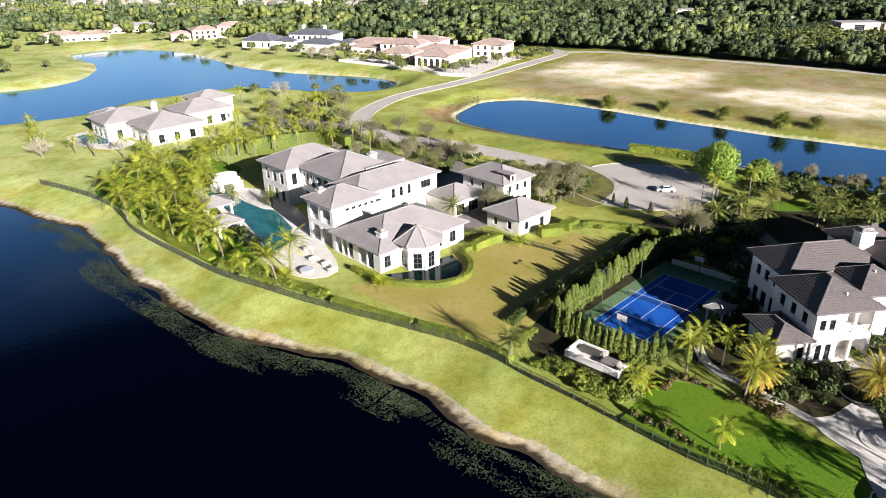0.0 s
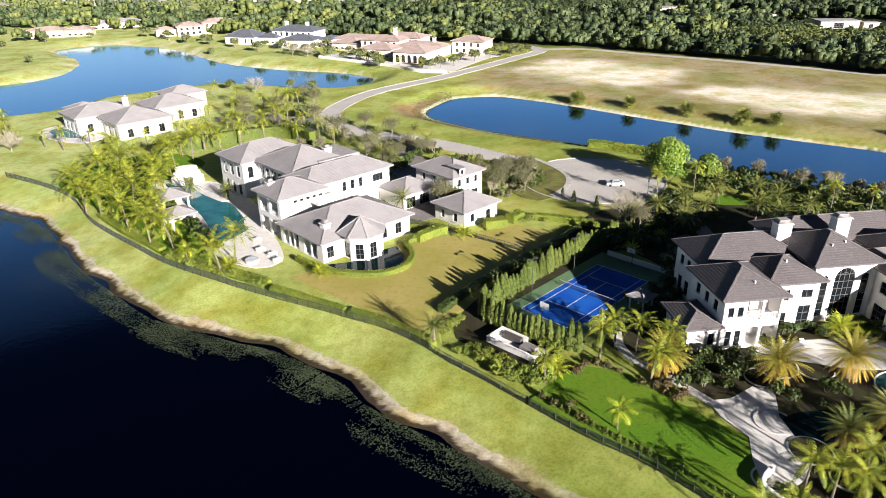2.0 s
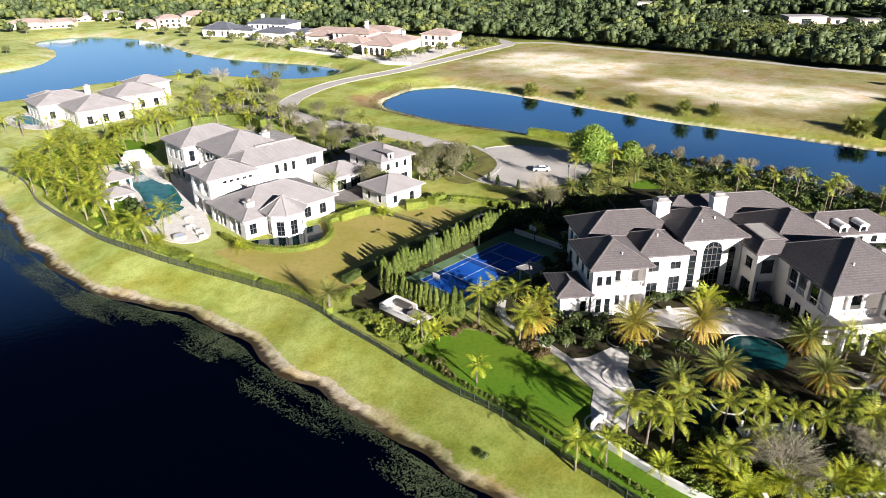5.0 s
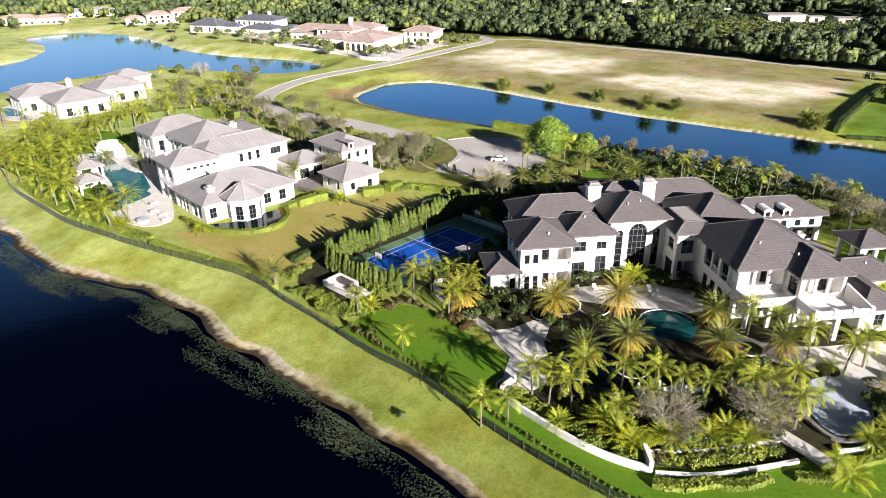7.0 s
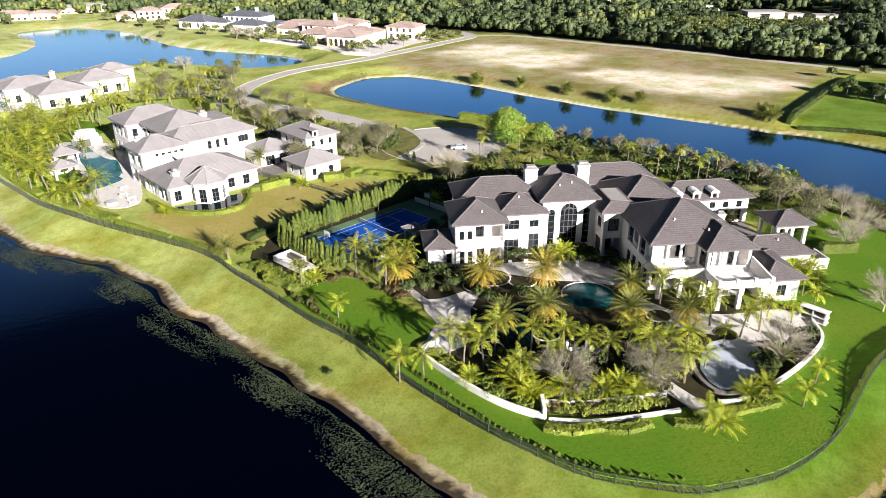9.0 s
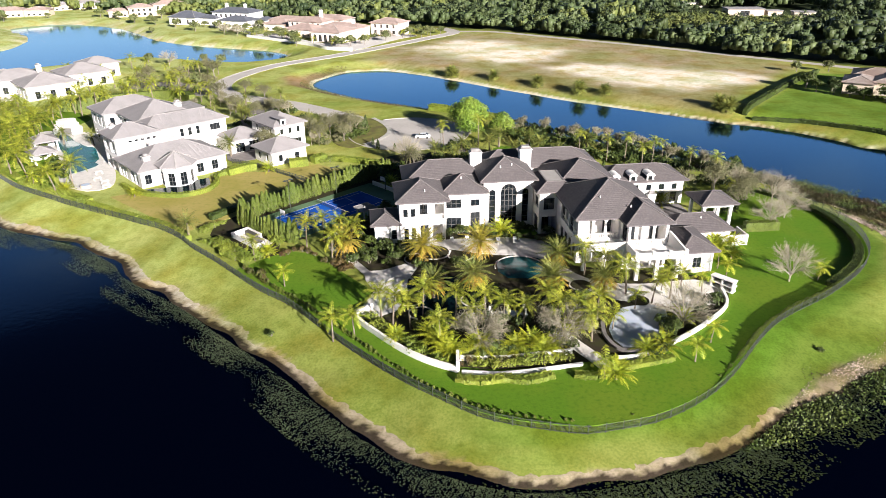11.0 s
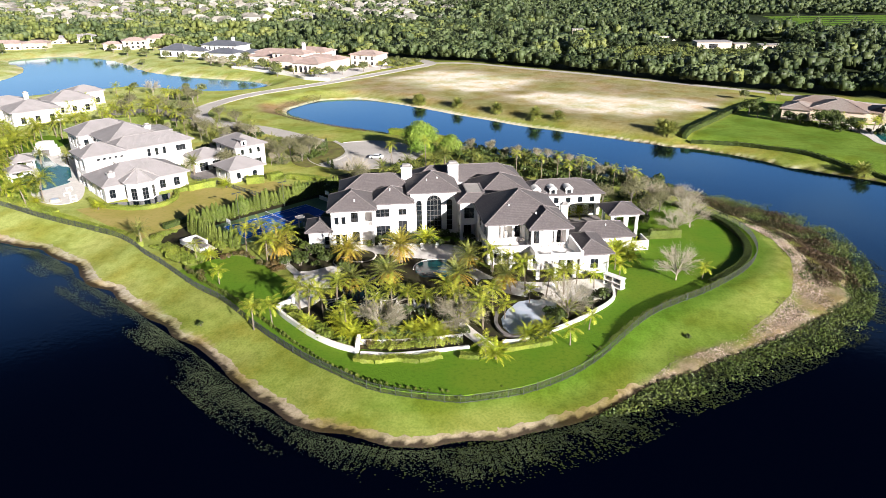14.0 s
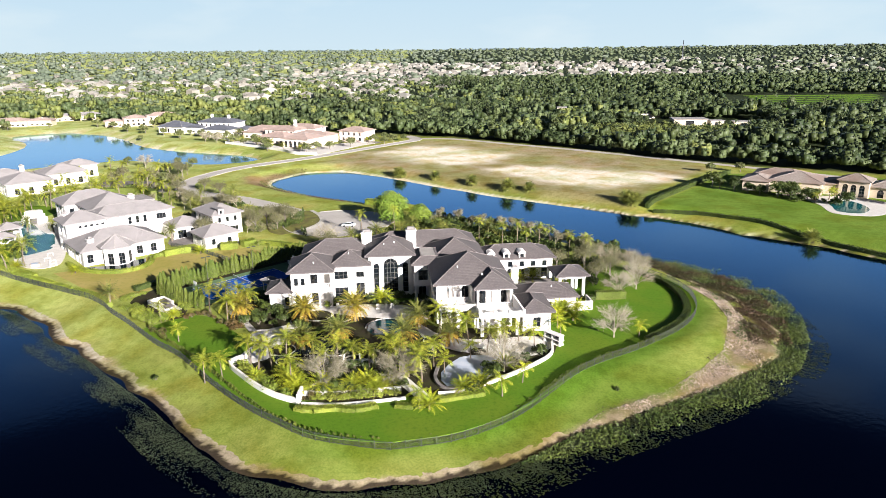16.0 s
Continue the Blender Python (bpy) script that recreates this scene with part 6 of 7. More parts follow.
for x, y, r, a, b in ((59.4, 80.5, 3.1, 0, 6.28), (64.6, 79.4, 2.6, 2.4, 5.9), (56.2, 77.6, 2.4, 1.2, 5.2), (55.6, 62.2, 2.6, 0, 6.28), (57.6, 57.2, 2.0, 0.3, 4.5), (53.6, 67.8, 2.5, 0.5, 4.8), (75.5, 74.0, 4.6, 0.2, 3.3), (66.5, 61.4, 2.2, 2.5, 6.5),
                      (71, 57.5, 2.4, 1.0, 5.0), (48.6, 57.6, 2.0, 1.8, 5.5), (85.6, 66.5, 2.0, 0, 6.28)):
    ring_wall("low pale curved rim round a garden bed", x, y, r, a, b)
for x, y, r in ((59.4, 80.5, 2.9), (55.6, 62.2, 2.4), (85.6, 66.5, 1.8), (94.5, 60.8, 1.6), (100, 56.6, 2.2)):
    solid("garden_bed", Shape().prism([(x + r * math.cos(t), y + r * math.sin(t)) for t in np.linspace(0, 6.28, 25)[:-1]], 0, 0.3), M["mulch"], "round dark mulched bed", "garden bed", "round beds")
kerb_line = [(86.8, 54), (86.4, 49.5), (88.2, 45.8), (93.6, 46.2), (96, 50.4), (98.8, 55.5), (99.4, 58)]
solid("pool_kerb", ribbon(Shape(), spline([Vector(q) for q in kerb_line], 0.8), 0.3, 0.3, 0, 0.5), M["drive"], "dark kerb round the sunken terrace", "kerb")
WALL_A = [(49.5, 59), (47.3, 56.6), (47.6, 54.6), (51, 50.5), (55, 46.2), (59, 43), (63.5, 40.6)]
WALL_B = [(64, 40.4), (70, 40), (76, 41), (81.5, 42.2)]
WALL_C = [(87, 43.6), (91, 44.4), (98, 49), (104, 54), (108.6, 59.2), (109.6, 64.5)]
for ln, hh in ((WALL_A, 1.0), (WALL_B, 0.5), (WALL_C, 0.65)):
    solid("garden_wall", ribbon(Shape(), spline([Vector(q) for q in ln], 1.0), 0.22, 0.22, -0.3, hh), M["wall"], "white rendered garden wall along the lawn", "wall", "garden walls")
solid("garden_wall", ribbon(Shape(), [Vector((63.8, 43.6)), Vector((70, 43.4)), Vector((80.5, 45.2))], 0.2, 0.2, 0, 0.9), M["wall"], "white rendered planter wall among shrubs", "wall", "garden walls")
pier = Shape().box(63.2, 40.5, -0.2, 63.7, 43.6, 1.9)
solid("garden_wall", pier, M["wall"], "white end pier of the garden wall", "wall", "garden walls")
path("pale paved path through the garden gate", [(79, 52), (81.5, 47.5), (84, 43.5), (85.5, 40.5)], 2.4, PV)
steps = thing("garden_bridge", "white garden footbridge with posts among palms", "bridge", pose(66, 55, 0, 0, 0, 8))
part("deck", Shape().box(-0.5, -0.9, 0.5, 9, 0.9, 0.75), M["trim"], steps)
for x in (0, 3, 6, 8.6):
    for y in (-0.9, 0.65):
        part("post", Shape().box(x - 0.15, y, 0, x + 0.15, y + 0.25, 1.9), M["trim"], steps)
bbq = thing("outdoor_kitchen", "white outdoor kitchen block with open shelves", "outdoor kitchen", pose(108.2, 66.2, 0.1, 0, 0, -48))
for x in (0, 1.9, 3.8):
    part("upright", Shape().box(x, 0, 0, x + 0.25, 1.2, 2.0), M["trim"], bbq)
for z in (0.0, 0.95, 2.0):
    part("shelf", Shape().box(-0.1, -0.1, z, 4.2, 1.3, z + 0.16), M["trim"], bbq)
part("back_panel", Shape().box(0.25, 1.05, 0.16, 3.8, 1.15, 2.0), M["bronze"], bbq)
for k, (x, y, r) in enumerate(((72.5, 84.0, 10), (75.5, 84.2, -5), (63.5, 84.4, 20), (66, 84.8, 0), (96, 62.5, 40), (99, 62.8, 30))):
    c = thing("sun_lounger", "white padded sun lounger on the terrace", "lounger", pose(x, y, 0.11, 0, 0, r), "loungers")
    part("seat", Shape().box(-0.35, 0, 0.3, 0.35, 1.3, 0.42), M["canvas"], c)
    back = Shape()
    back.face((-0.35, 1.3, 0.42), (0.35, 1.3, 0.42), (0.35, 1.85, 0.85), (-0.35, 1.85, 0.85))
    back.face((-0.35, 1.35, 0.32), (-0.35, 1.9, 0.75), (0.35, 1.9, 0.75), (0.35, 1.35, 0.32))
    part("backrest", back, M["canvas"], c)
    for lx in (-0.3, 0.3):
        for ly in (0.1, 1.2):
            part("leg", Shape().box(lx - 0.03, ly - 0.03, 0, lx + 0.03, ly + 0.03, 0.3), M["trim"], c)

# ---------- pool side of the grey-roofed villa ----------
slab("pool_terrace", [(-68, 172), (-58, 173), (-46, 168), (-36, 154), (-29, 138), (-24, 127.6), (-22, 120), (-26.5, 117), (-35, 122), (-41, 131), (-50, 145), (-60, 158)], 0.1, PV, "pale stone pool terrace", "terrace")
slab("pool_1", [(-64, 170), (-57.5, 168.4), (-51, 161), (-46, 156.5), (-42, 154), (-37.5, 146.6), (-33.5, 138.5), (-34.6, 134), (-37.3, 130.2), (-40, 134), (-43, 139.6), (-48.7, 149), (-57.2, 160)], 0.14, M["pool"], "turquoise free-form swimming pool", "pool", step=1.2)
slab("pool_island", [(-49.5, 163), (-45.5, 160), (-42.2, 155.8), (-44.5, 155.2), (-48.5, 158.6), (-51, 161.6)], 0.3, PV, "pale stone island in the pool", "terrace")
slab("tanning_ledge", [(-35.6, 142.6), (-33.2, 140.2), (-32.4, 137.6), (-35, 139.6)], 0.18, PV, "pale stone ledge at the pool's edge", "terrace")
slab("moat", [(-12.5, 118), (-8, 115), (-1.5, 114.4), (1.8, 117), (2.4, 122), (0.6, 126.5), (-3, 124), (-8, 119)], 0.1, M["pool_dark"], "dark reflecting pool round the octagonal bay", "pool")
gro = thing("pool_grotto", "white stone pool grotto with a round arch", "grotto", pose(-58.5, 171.5, 0.1, 0, 0, 25))
for r, z0, z1 in ((4.2, 0, 1.6), (3.5, 1.6, 2.9), (2.9, 2.9, 4.2)):
    ringp = [(r * math.cos(t), r * 0.7 * math.sin(t)) for t in np.linspace(0, 6.28, 25)[:-1]]
    part("tier", Shape().prism(ringp, z0, z1), M["wall"], gro)
part("opening", Shape().box(-1.1, -3.05, 0.05, 1.1, -2.0, 2.0), M["bronze"], gro)
for x, y, r, w in ((-56, 153, 40, 3.2), (-50, 141, 43, 2.8)):
    b = thing("pool_house", "small pool pavilion with a grey hipped roof", "pavilion", pose(x, y, 0.1, 0, 0, r), "pool pavilions")
    for sx in (-1, 1):
        for sy in (-1, 1):
            part("column", Shape().box(sx * (w - 0.3) - 0.25, sy * (w - 0.3) - 0.25, 0, sx * (w - 0.3) + 0.25, sy * (w - 0.3) + 0.25, 2.9), M["wall"], b)
    part("wall", Shape().box(-w + 0.6, w - 0.5, 0, w - 0.6, w - 0.2, 2.9), M["wall"], b)
    roof(b, -w, -w, w, w, 3.05, RG, CG, 0.45, 0.5)
spa = thing("spa_basin", "round pale tan spa basin on the terrace", "spa", pose(-28, 119.8, 0.1))
part("basin", Shape().prism([(1.35 * math.cos(t), 1.35 * math.sin(t)) for t in np.linspace(0, 6.28, 25)[:-1]], 0, 0.7), M["sand"], spa)
part("water", Shape().prism([(1.05 * math.cos(t), 1.05 * math.sin(t)) for t in np.linspace(0, 6.28, 25)[:-1]], 0.65, 0.71), M["pale_pool"], spa)
for x, y in ((-22.8, 119.6), (-24.5, 122.5), (-27.5, 125), (-29.5, 130)):
    t = thing("patio_table", "white outdoor table with a pale top", "table", pose(x, y, 0.1, 0, 0, 40), "patio tables")
    part("tabletop", Shape().box(-0.9, -0.6, 0.7, 0.9, 0.6, 0.78), M["canvas"], t)
    for sx in (-0.75, 0.75):
        for sy in (-0.45, 0.45):
            part("leg", Shape().box(sx - 0.05, sy - 0.05, 0, sx + 0.05, sy + 0.05, 0.7), M["trim"], t)
slab("driveway_1", [(-10, 214), (0, 208), (7, 174), (3, 161), (10, 151), (15, 150), (8, 141.5), (2, 140.5), (-1, 148), (-3, 160), (-8, 190)], 0.07, M["drive"], "grey paved driveway and motor court", "driveway")
# dark sheet put in for the shadows among the trees here
slab("planting_bed_6", [(52, 124), (58, 122), (66, 120), (80, 120), (96, 124), (104, 132), (96, 144), (84, 146), (72, 150), (64, 152), (56, 146), (52, 136)], 0.06, M["mulch"], "dark sheet for the shadowed planting behind the villa", "garden bed")
path("pale paved drive between trees behind the villa", [(64.5, 154), (65.4, 148.6), (66.2, 142), (66.5, 134), (66.8, 128), (70, 122)], 3.4, M["drive"])
slab("court_patio", [(57.5, 130), (63, 129.6), (61, 119.5), (55.6, 120)], 0.1, M["drive"], "small grey patio beside the court", "patio", False)
slab("rear_lawn", [(75, 147.6), (85, 147), (87, 152), (78, 153)], 0.08, M["lawn"], "small sunlit patch of green lawn", "lawn")
slab("driveway_3", [(-30, 232), (-40, 246), (-58, 252), (-72, 250), (-72, 240), (-55, 238), (-42, 230), (-34, 224)], 0.07, M["drive"], "grey paved driveway of the low villa", "driveway")
slab("terrace_4", [(-132, 232), (-122, 220), (-108, 214), (-104, 222), (-118, 232), (-126, 240)], 0.08, PV, "pale paved terrace by a small pool", "terrace")
slab("pool_2", [(-128, 231), (-120, 223), (-113, 221), (-116, 227), (-124, 234)], 0.12, M["pool"], "blue pool beside the low villa", "pool")
slab("terrace_5", [(-58, 389), (-38, 372), (-14, 352), (-2, 338), (12, 333), (20, 345), (34, 372), (44, 386), (30, 392), (10, 372), (2, 356), (-16, 366), (-36, 392), (-50, 402)], 0.08, PV, "pale paved forecourt of the peach house", "terrace")
slab("terrace_6", [(218, 212), (226, 205), (228, 190), (226, 176), (236, 171), (246, 176), (256, 190), (246, 204), (236, 206)], 0.08, PV, "pale paved pool terrace", "terrace")
slab("pool_3", [(233, 192.5), (238, 196), (243, 195), (243.5, 187), (241.5, 180.5), (235, 175), (229, 178.5), (231, 186)], 0.12, M["pool"], "blue pool beside the cream house", "pool")
slab("kerb_bed", [(38, 186), (42.5, 177), (43.5, 166), (39, 157), (34, 152), (28, 158), (26, 172), (30, 184)], 0.12, M["verge"], "grassed verge bulging into the turning circle", "verge")
band = spline([Vector(q) for q in [(37, 187), (41.5, 179), (43.8, 170), (42, 162), (37.5, 155.5)]], 1.0)
solid("kerb", ribbon(Shape(), band, 0.7, 0.7, 0, 0.16), M["kerb"], "broad pale kerb band round the verge", "kerb", kind="structure")
for pts, z0, z1 in (([(-59, 387), (-39, 371), (-14, 350), (-2, 335.5), (12, 331)], 0, 1.5), ([(-98, 440), (-80, 422), (-62, 404), (-59, 387)], 0, 1.1)):
    solid("garden_wall", ribbon(Shape(), spline([Vector(q) for q in pts], 3), 0.25, 0.25, z0, z1), M["wall"], "white boundary wall before the far houses", "wall", "garden walls")

# ---------- parked car ----------
def facet(*pts):
    f = Shape()
    f.face(*pts)
    return f


car = thing("car", "small white car parked on the turning circle", "car", pose(54.6, 162.2, 0.054, 0, 0, -5))
prof = [(-2.25, 0.3), (-2.3, 0.75), (-2.1, 0.95), (-1.3, 1.05), (-0.7, 1.45), (0.9, 1.5), (1.7, 1.1), (2.2, 0.95), (2.3, 0.6), (2.2, 0.3)]
body = Shape()
for s in (-1, 1):
    body.face(*[(x, s * (0.88 if z < 1.1 else 0.7), z) for x, z in (prof if s < 0 else prof[::-1])])
for (x0, z0), (x1, z1) in zip(prof, prof[1:] + prof[:1]):
    w0, w1 = (0.88 if z0 < 1.1 else 0.7), (0.88 if z1 < 1.1 else 0.7)
    body.face((x0, w0, z0), (x1, w1, z1), (x1, -w1, z1), (x0, -w0, z0))
part("body", body, M["car"], car)
for s in (-1, 1):
    part("side_window", facet((-1.15, s * 0.86, 1.1), (1.45, s * 0.86, 1.12), (0.85, s * 0.74, 1.42), (-0.65, s * 0.74, 1.4)), M["glass"], car)
part("windscreen", facet((-1.28, -0.75, 1.09), (-1.28, 0.75, 1.09), (-0.74, 0.64, 1.445), (-0.74, -0.64, 1.445)), M["glass"], car)
part("rear_window", facet((1.66, -0.75, 1.15), (1.66, 0.75, 1.15), (0.98, 0.64, 1.49), (0.98, -0.64, 1.49)), M["glass"], car)
for x in (-1.4, 1.4):
    for y in (-0.85, 0.85):
        part("wheel", Shape().prism([(0.33 * math.cos(t), 0.33 * math.sin(t)) for t in np.linspace(0, 6.28, 17)[:-1]], -0.1, 0.1), M["tyre"], car).matrix_basis = pose(x, y, 0.33, 90, 0, 0)

lampf = thing("street_lamp", "dark street lamp beside the turning circle", "lamp post", pose(60, 152, 0))
part("pole", Shape().tube([(0, 0, 0), (0, 0, 4.4)], [0.08, 0.05], 6), M["metal_dark"], lampf)
part("lantern", Shape().prism([(0.2 * math.cos(t), 0.2 * math.sin(t)) for t in np.linspace(0, 6.28, 7)[:-1]], 4.4, 4.95), M["metal_dark"], lampf)

# ---------- shore details ----------
lg = Shape().tube([(9.6, 72.0, -2.7), (11.5, 73.9, -2.45)], [0.16, 0.1], 6)
solid("driftwood_log", lg, M["wood"], "pale driftwood log on the bank", "log")
lg = Shape().tube([(-83.5, 148.0, -2.7), (-81.5, 149.5, -2.5)], [0.15, 0.1], 6)
solid("driftwood_log", lg, M["wood"], "pale driftwood log on the bank", "log")
hedge_bits = bush("low_shrub", "small dark shrub on the mown bank", 0.7, 0.6, 260, 0.2, M["shrub"], "bank shrubs")
scatter(hedge_bits, [(33.5, 53.8), (119, 48)], 0.9, 1.1)

# ---------- shrubs ----------
dark = bush("garden_shrub", "rounded dark green garden shrub", 1.35, 1.4, 200, 0.46, M["shrub"])
lime = bush("lime_shrub", "bright yellow-green garden shrub", 1.2, 1.1, 320, 0.3, M["hedge"], "bright shrubs")
red = bush("croton_shrub", "low reddish brown leafy shrub", 1.0, 0.8, 200, 0.32, M["croton"], "reddish shrubs")


def along(line, gap, off):
    out = []
    for p in spline([Vector(q) for q in line], gap):
        out.append((p.x + random.uniform(-off, off), p.y + random.uniform(-off, off)))
    return out


dark_spots = (along([(82, 176), (92, 168), (102, 160), (114, 152), (126, 140), (136, 128)], 0.9, 4.0) + along([(84, 150), (94, 152), (104, 146), (114, 138), (122, 128)], 1.0, 4.0) + along([(46, 122), (52, 130), (60, 134), (70, 140)], 0.9, 3.0) + along([(61, 88.5), (66, 90), (70, 91), (82, 91), (84, 86), (86, 79)], 1.1, 0.7) + along([(23, 156), (28, 160), (34, 164), (35, 172), (30, 180)], 1.3, 2.4) + along([(64, 150), (72, 156), (80, 162), (88, 160)], 1.1, 2.2) + along([(54, 134), (60, 140), (66, 147)], 1.0, 2.4) + along([(56, 52), (64, 50), (72, 50), (80, 51)], 1.2, 1.3) + along([(66, 60), (72, 62), (78, 60), (84, 57)], 1.3, 1.8) + along([(-6, 150), (-10, 156), (0, 186), (8, 194)], 1.4, 1.6) + along([(-64, 160), (-54, 150), (-44, 136), (-36, 126)], 1.5, 1.6) + along([(45, 80), (50, 78), (54, 79), (56, 83)], 0.9, 1.5) + along([(47, 83), (51, 81)], 0.9, 1.0) + along([(38, 92), (44, 93), (48, 96), (51, 102), (54, 110), (58, 118), (54, 124)], 1.0, 2.2) + along([(56, 75), (60, 72), (66, 74)], 1.5, 1.4) + along([(84, 62), (80, 57), (72, 55), (60, 53)], 1.4, 1.6) + along([(98, 53), (92, 44)], 1.3, 0.8) + along([(44, 88), (48, 84), (54, 82)], 1.4, 1.4) + along([(44, 78), (50, 76), (54, 80)], 1.6, 1.2) + along([(44, 100), (50, 104), (58, 108), (60, 118), (56, 126), (66, 134)], 1.5, 1.6)
        + along([(70, 88), (80, 86), (84, 80)], 2.0, 0.8) + along([(66, 44.5), (80, 47)], 1.8, 0.7) + along([(96, 52), (101, 55), (106, 60)], 1.6, 1.0) + along([(112, 88), (120, 96), (126, 104), (118, 118)], 2.2, 1.5) + along([(84, 140), (96, 146), (108, 142), (120, 130)], 2.4, 2.5)
        + along([(84, 134), (92, 138), (100, 140), (110, 136), (120, 124), (128, 114)], 1.2, 2.5) + along([(78, 160), (90, 158), (102, 154), (112, 148)], 1.6, 3.0) + along([(222, 196), (228, 200), (236, 190), (214, 212)], 2.2, 2.0) + along([(26, 154), (30, 164), (22, 178), (10, 186)], 2.6, 2.0) + along([(-30, 200), (-36, 222), (-52, 232)], 2.6, 2.5) + along([(-48, 190), (-38, 196), (-24, 200)], 2.4, 1.5))
near_spots = [q for q in dark_spots if q[1] < 112 and q[0] > 8][:290]
scatter(dark, near_spots, 0.6, 1.35)
scatter(lime, along([(13, 86), (16, 83), (19, 80), (23, 77)], 0.8, 0.9) + [(70.5, 88.6), (71.6, 89), (72, 90), (83, 87), (60.5, 86.4)] + along([(65.5, 45.4), (70, 45.2), (74, 45.6), (79, 47.4)], 0.7, 0.9) + along([(50.5, 53.5), (54.5, 49), (59, 45.2), (62.4, 43)], 0.8, 0.9) + along([(66, 42.3), (72, 42.3), (79.5, 43.8)], 0.9, 0.3) + along([(28, 139), (34, 139)], 1.2, 0.6) + along([(-60, 150), (-52, 138), (-42, 125), (-34, 117)], 1.5, 1.0) + along([(-46, 123), (-38, 117.5), (-30, 113), (-23, 109.5)], 1.3, 0.6) + along([(15, 87), (17, 84.5), (20, 81.5), (24, 78.5), (27, 80.5)], 0.9, 0.8) + along([(21, 92.5), (25, 88.5), (28.5, 85)], 1.1, 0.5) + along([(49, 56), (54, 49.6), (59, 45), (62.6, 43)], 1.2, 0.5) + along([(65, 45.4), (72, 46), (80, 48)], 1.3, 0.8)
        + along([(-88, 172), (-76, 156), (-62, 141), (-52, 132)], 2.2, 1.2) + along([(108, 76), (113, 80), (117, 83), (121, 84)], 1.2, 0.7) + along([(10, 91), (13, 95)], 1.2, 0.6) + along([(96, 105), (106, 108)], 1.8, 0.8) + along([(52, 128), (44, 130)], 2, 1), 0.6, 1.25)
scatter(red, along([(30, 80), (33, 82), (36, 80)], 1.0, 0.7) + along([(39, 76), (43, 73.5), (40, 79)], 1.1, 0.8) + along([(64, 42.6), (76, 43.2)], 1.4, 0.4) + along([(24, 74), (30, 68.5)], 1.8, 0.5), 0.7, 1.2)
fan = palm("palm_shrub", "squat bushy palm on the channel bank", 0.9, 0.4, 70, 2.3, 0.7, 0.55, 8, M["date"], lean=0, spread=(-0.35, 1.45), group="bank palms")
scatter(fan, [(65, 269), (82, 257.5), (99, 242.5), (114, 228.5), (123, 224), (158, 200), (161, 198), (204, 147), (159.5, 196), (64, 270)], 1.45, 1.95)
M["park"] = leaf_material("park_tree_leaf", (0.12, 0.145, 0.045), (0.19, 0.205, 0.075), island=0.22)
mid = tree("broadleaf_tree", "mid-sized tree with olive green leaves", 6.4, 3.7, 3.4, 560, 0.9, M["park"], 0.2, group="roadside trees", lumps=14)
scatter(mid, [(16, 352), (36, 384), (-57, 300), (-46, 292), (-22, 352), (-70, 262), (12, 150), (-84, 300), (-40, 240), (-100, 416), (-66, 412), (-44, 402), (50, 392), (214, 262), (228, 262), (-150, 470), (-130, 420), (-8, 366), (0, 350), (-30, 374), (44, 404), (60, 430), (-60, 425), (-86, 440), (-120, 436), (-150, 490), (-180, 486), (-200, 500), (-240, 500), (-262, 480), (-280, 460), (-222, 388), (-236, 372), (-250, 390), (-262, 366), (-270, 400), (-50, 268), (-44, 280), (-52, 384), (-44, 377), (-34, 371), (-26, 363), (-40, 390), (4, 341), (9, 347), (20, 370), (27, 364), (40, 382), (47, 377), (-70, 405), (-64, 398), (-78, 412), (-88, 424), (-100, 436), (52, 384), (58, 392), (-140, 452), (-160, 466)], 0.6, 1.1)

shade = tree("broadleaf_tree", "rounded dark green tree beside the cream house", 5.6, 3.3, 3.0, 900, 0.7, M["shrub"], 0.2, group="dark lawn trees", lumps=12)
scatter(shade, [(207, 217), (211, 213), (214, 209), (203, 222), (219, 204), (222, 199), (227, 197), (231, 199), (224, 206), (209, 222), (236, 186), (202, 228), (258, 186)], 0.7, 1.15)
garden = palm("garden_palm", "small palm on the pool terrace of the cream house", 3.2, 0.14, 16, 2.5, 1.2, 0.5, 9, M["coco"], lean=0.1, group="terrace palms")
scatter(garden, [(230, 203), (233, 200), (236, 198), (239, 200), (228, 193), (240, 204), (225, 201), (-30, 366), (-22, 360), (-12, 350), (0, 342), (26, 378), (36, 376), (-48, 392), (-58, 398), (-84, 428), (-92, 430)], 0.9, 1.3)

# ---------- woods, far town, reeds and pads ----------


def stuff(name, v, f, mat, label, category):
    return tagged(new(name, fast_data(name, v, f, mat)), label, category, kind="stuff")


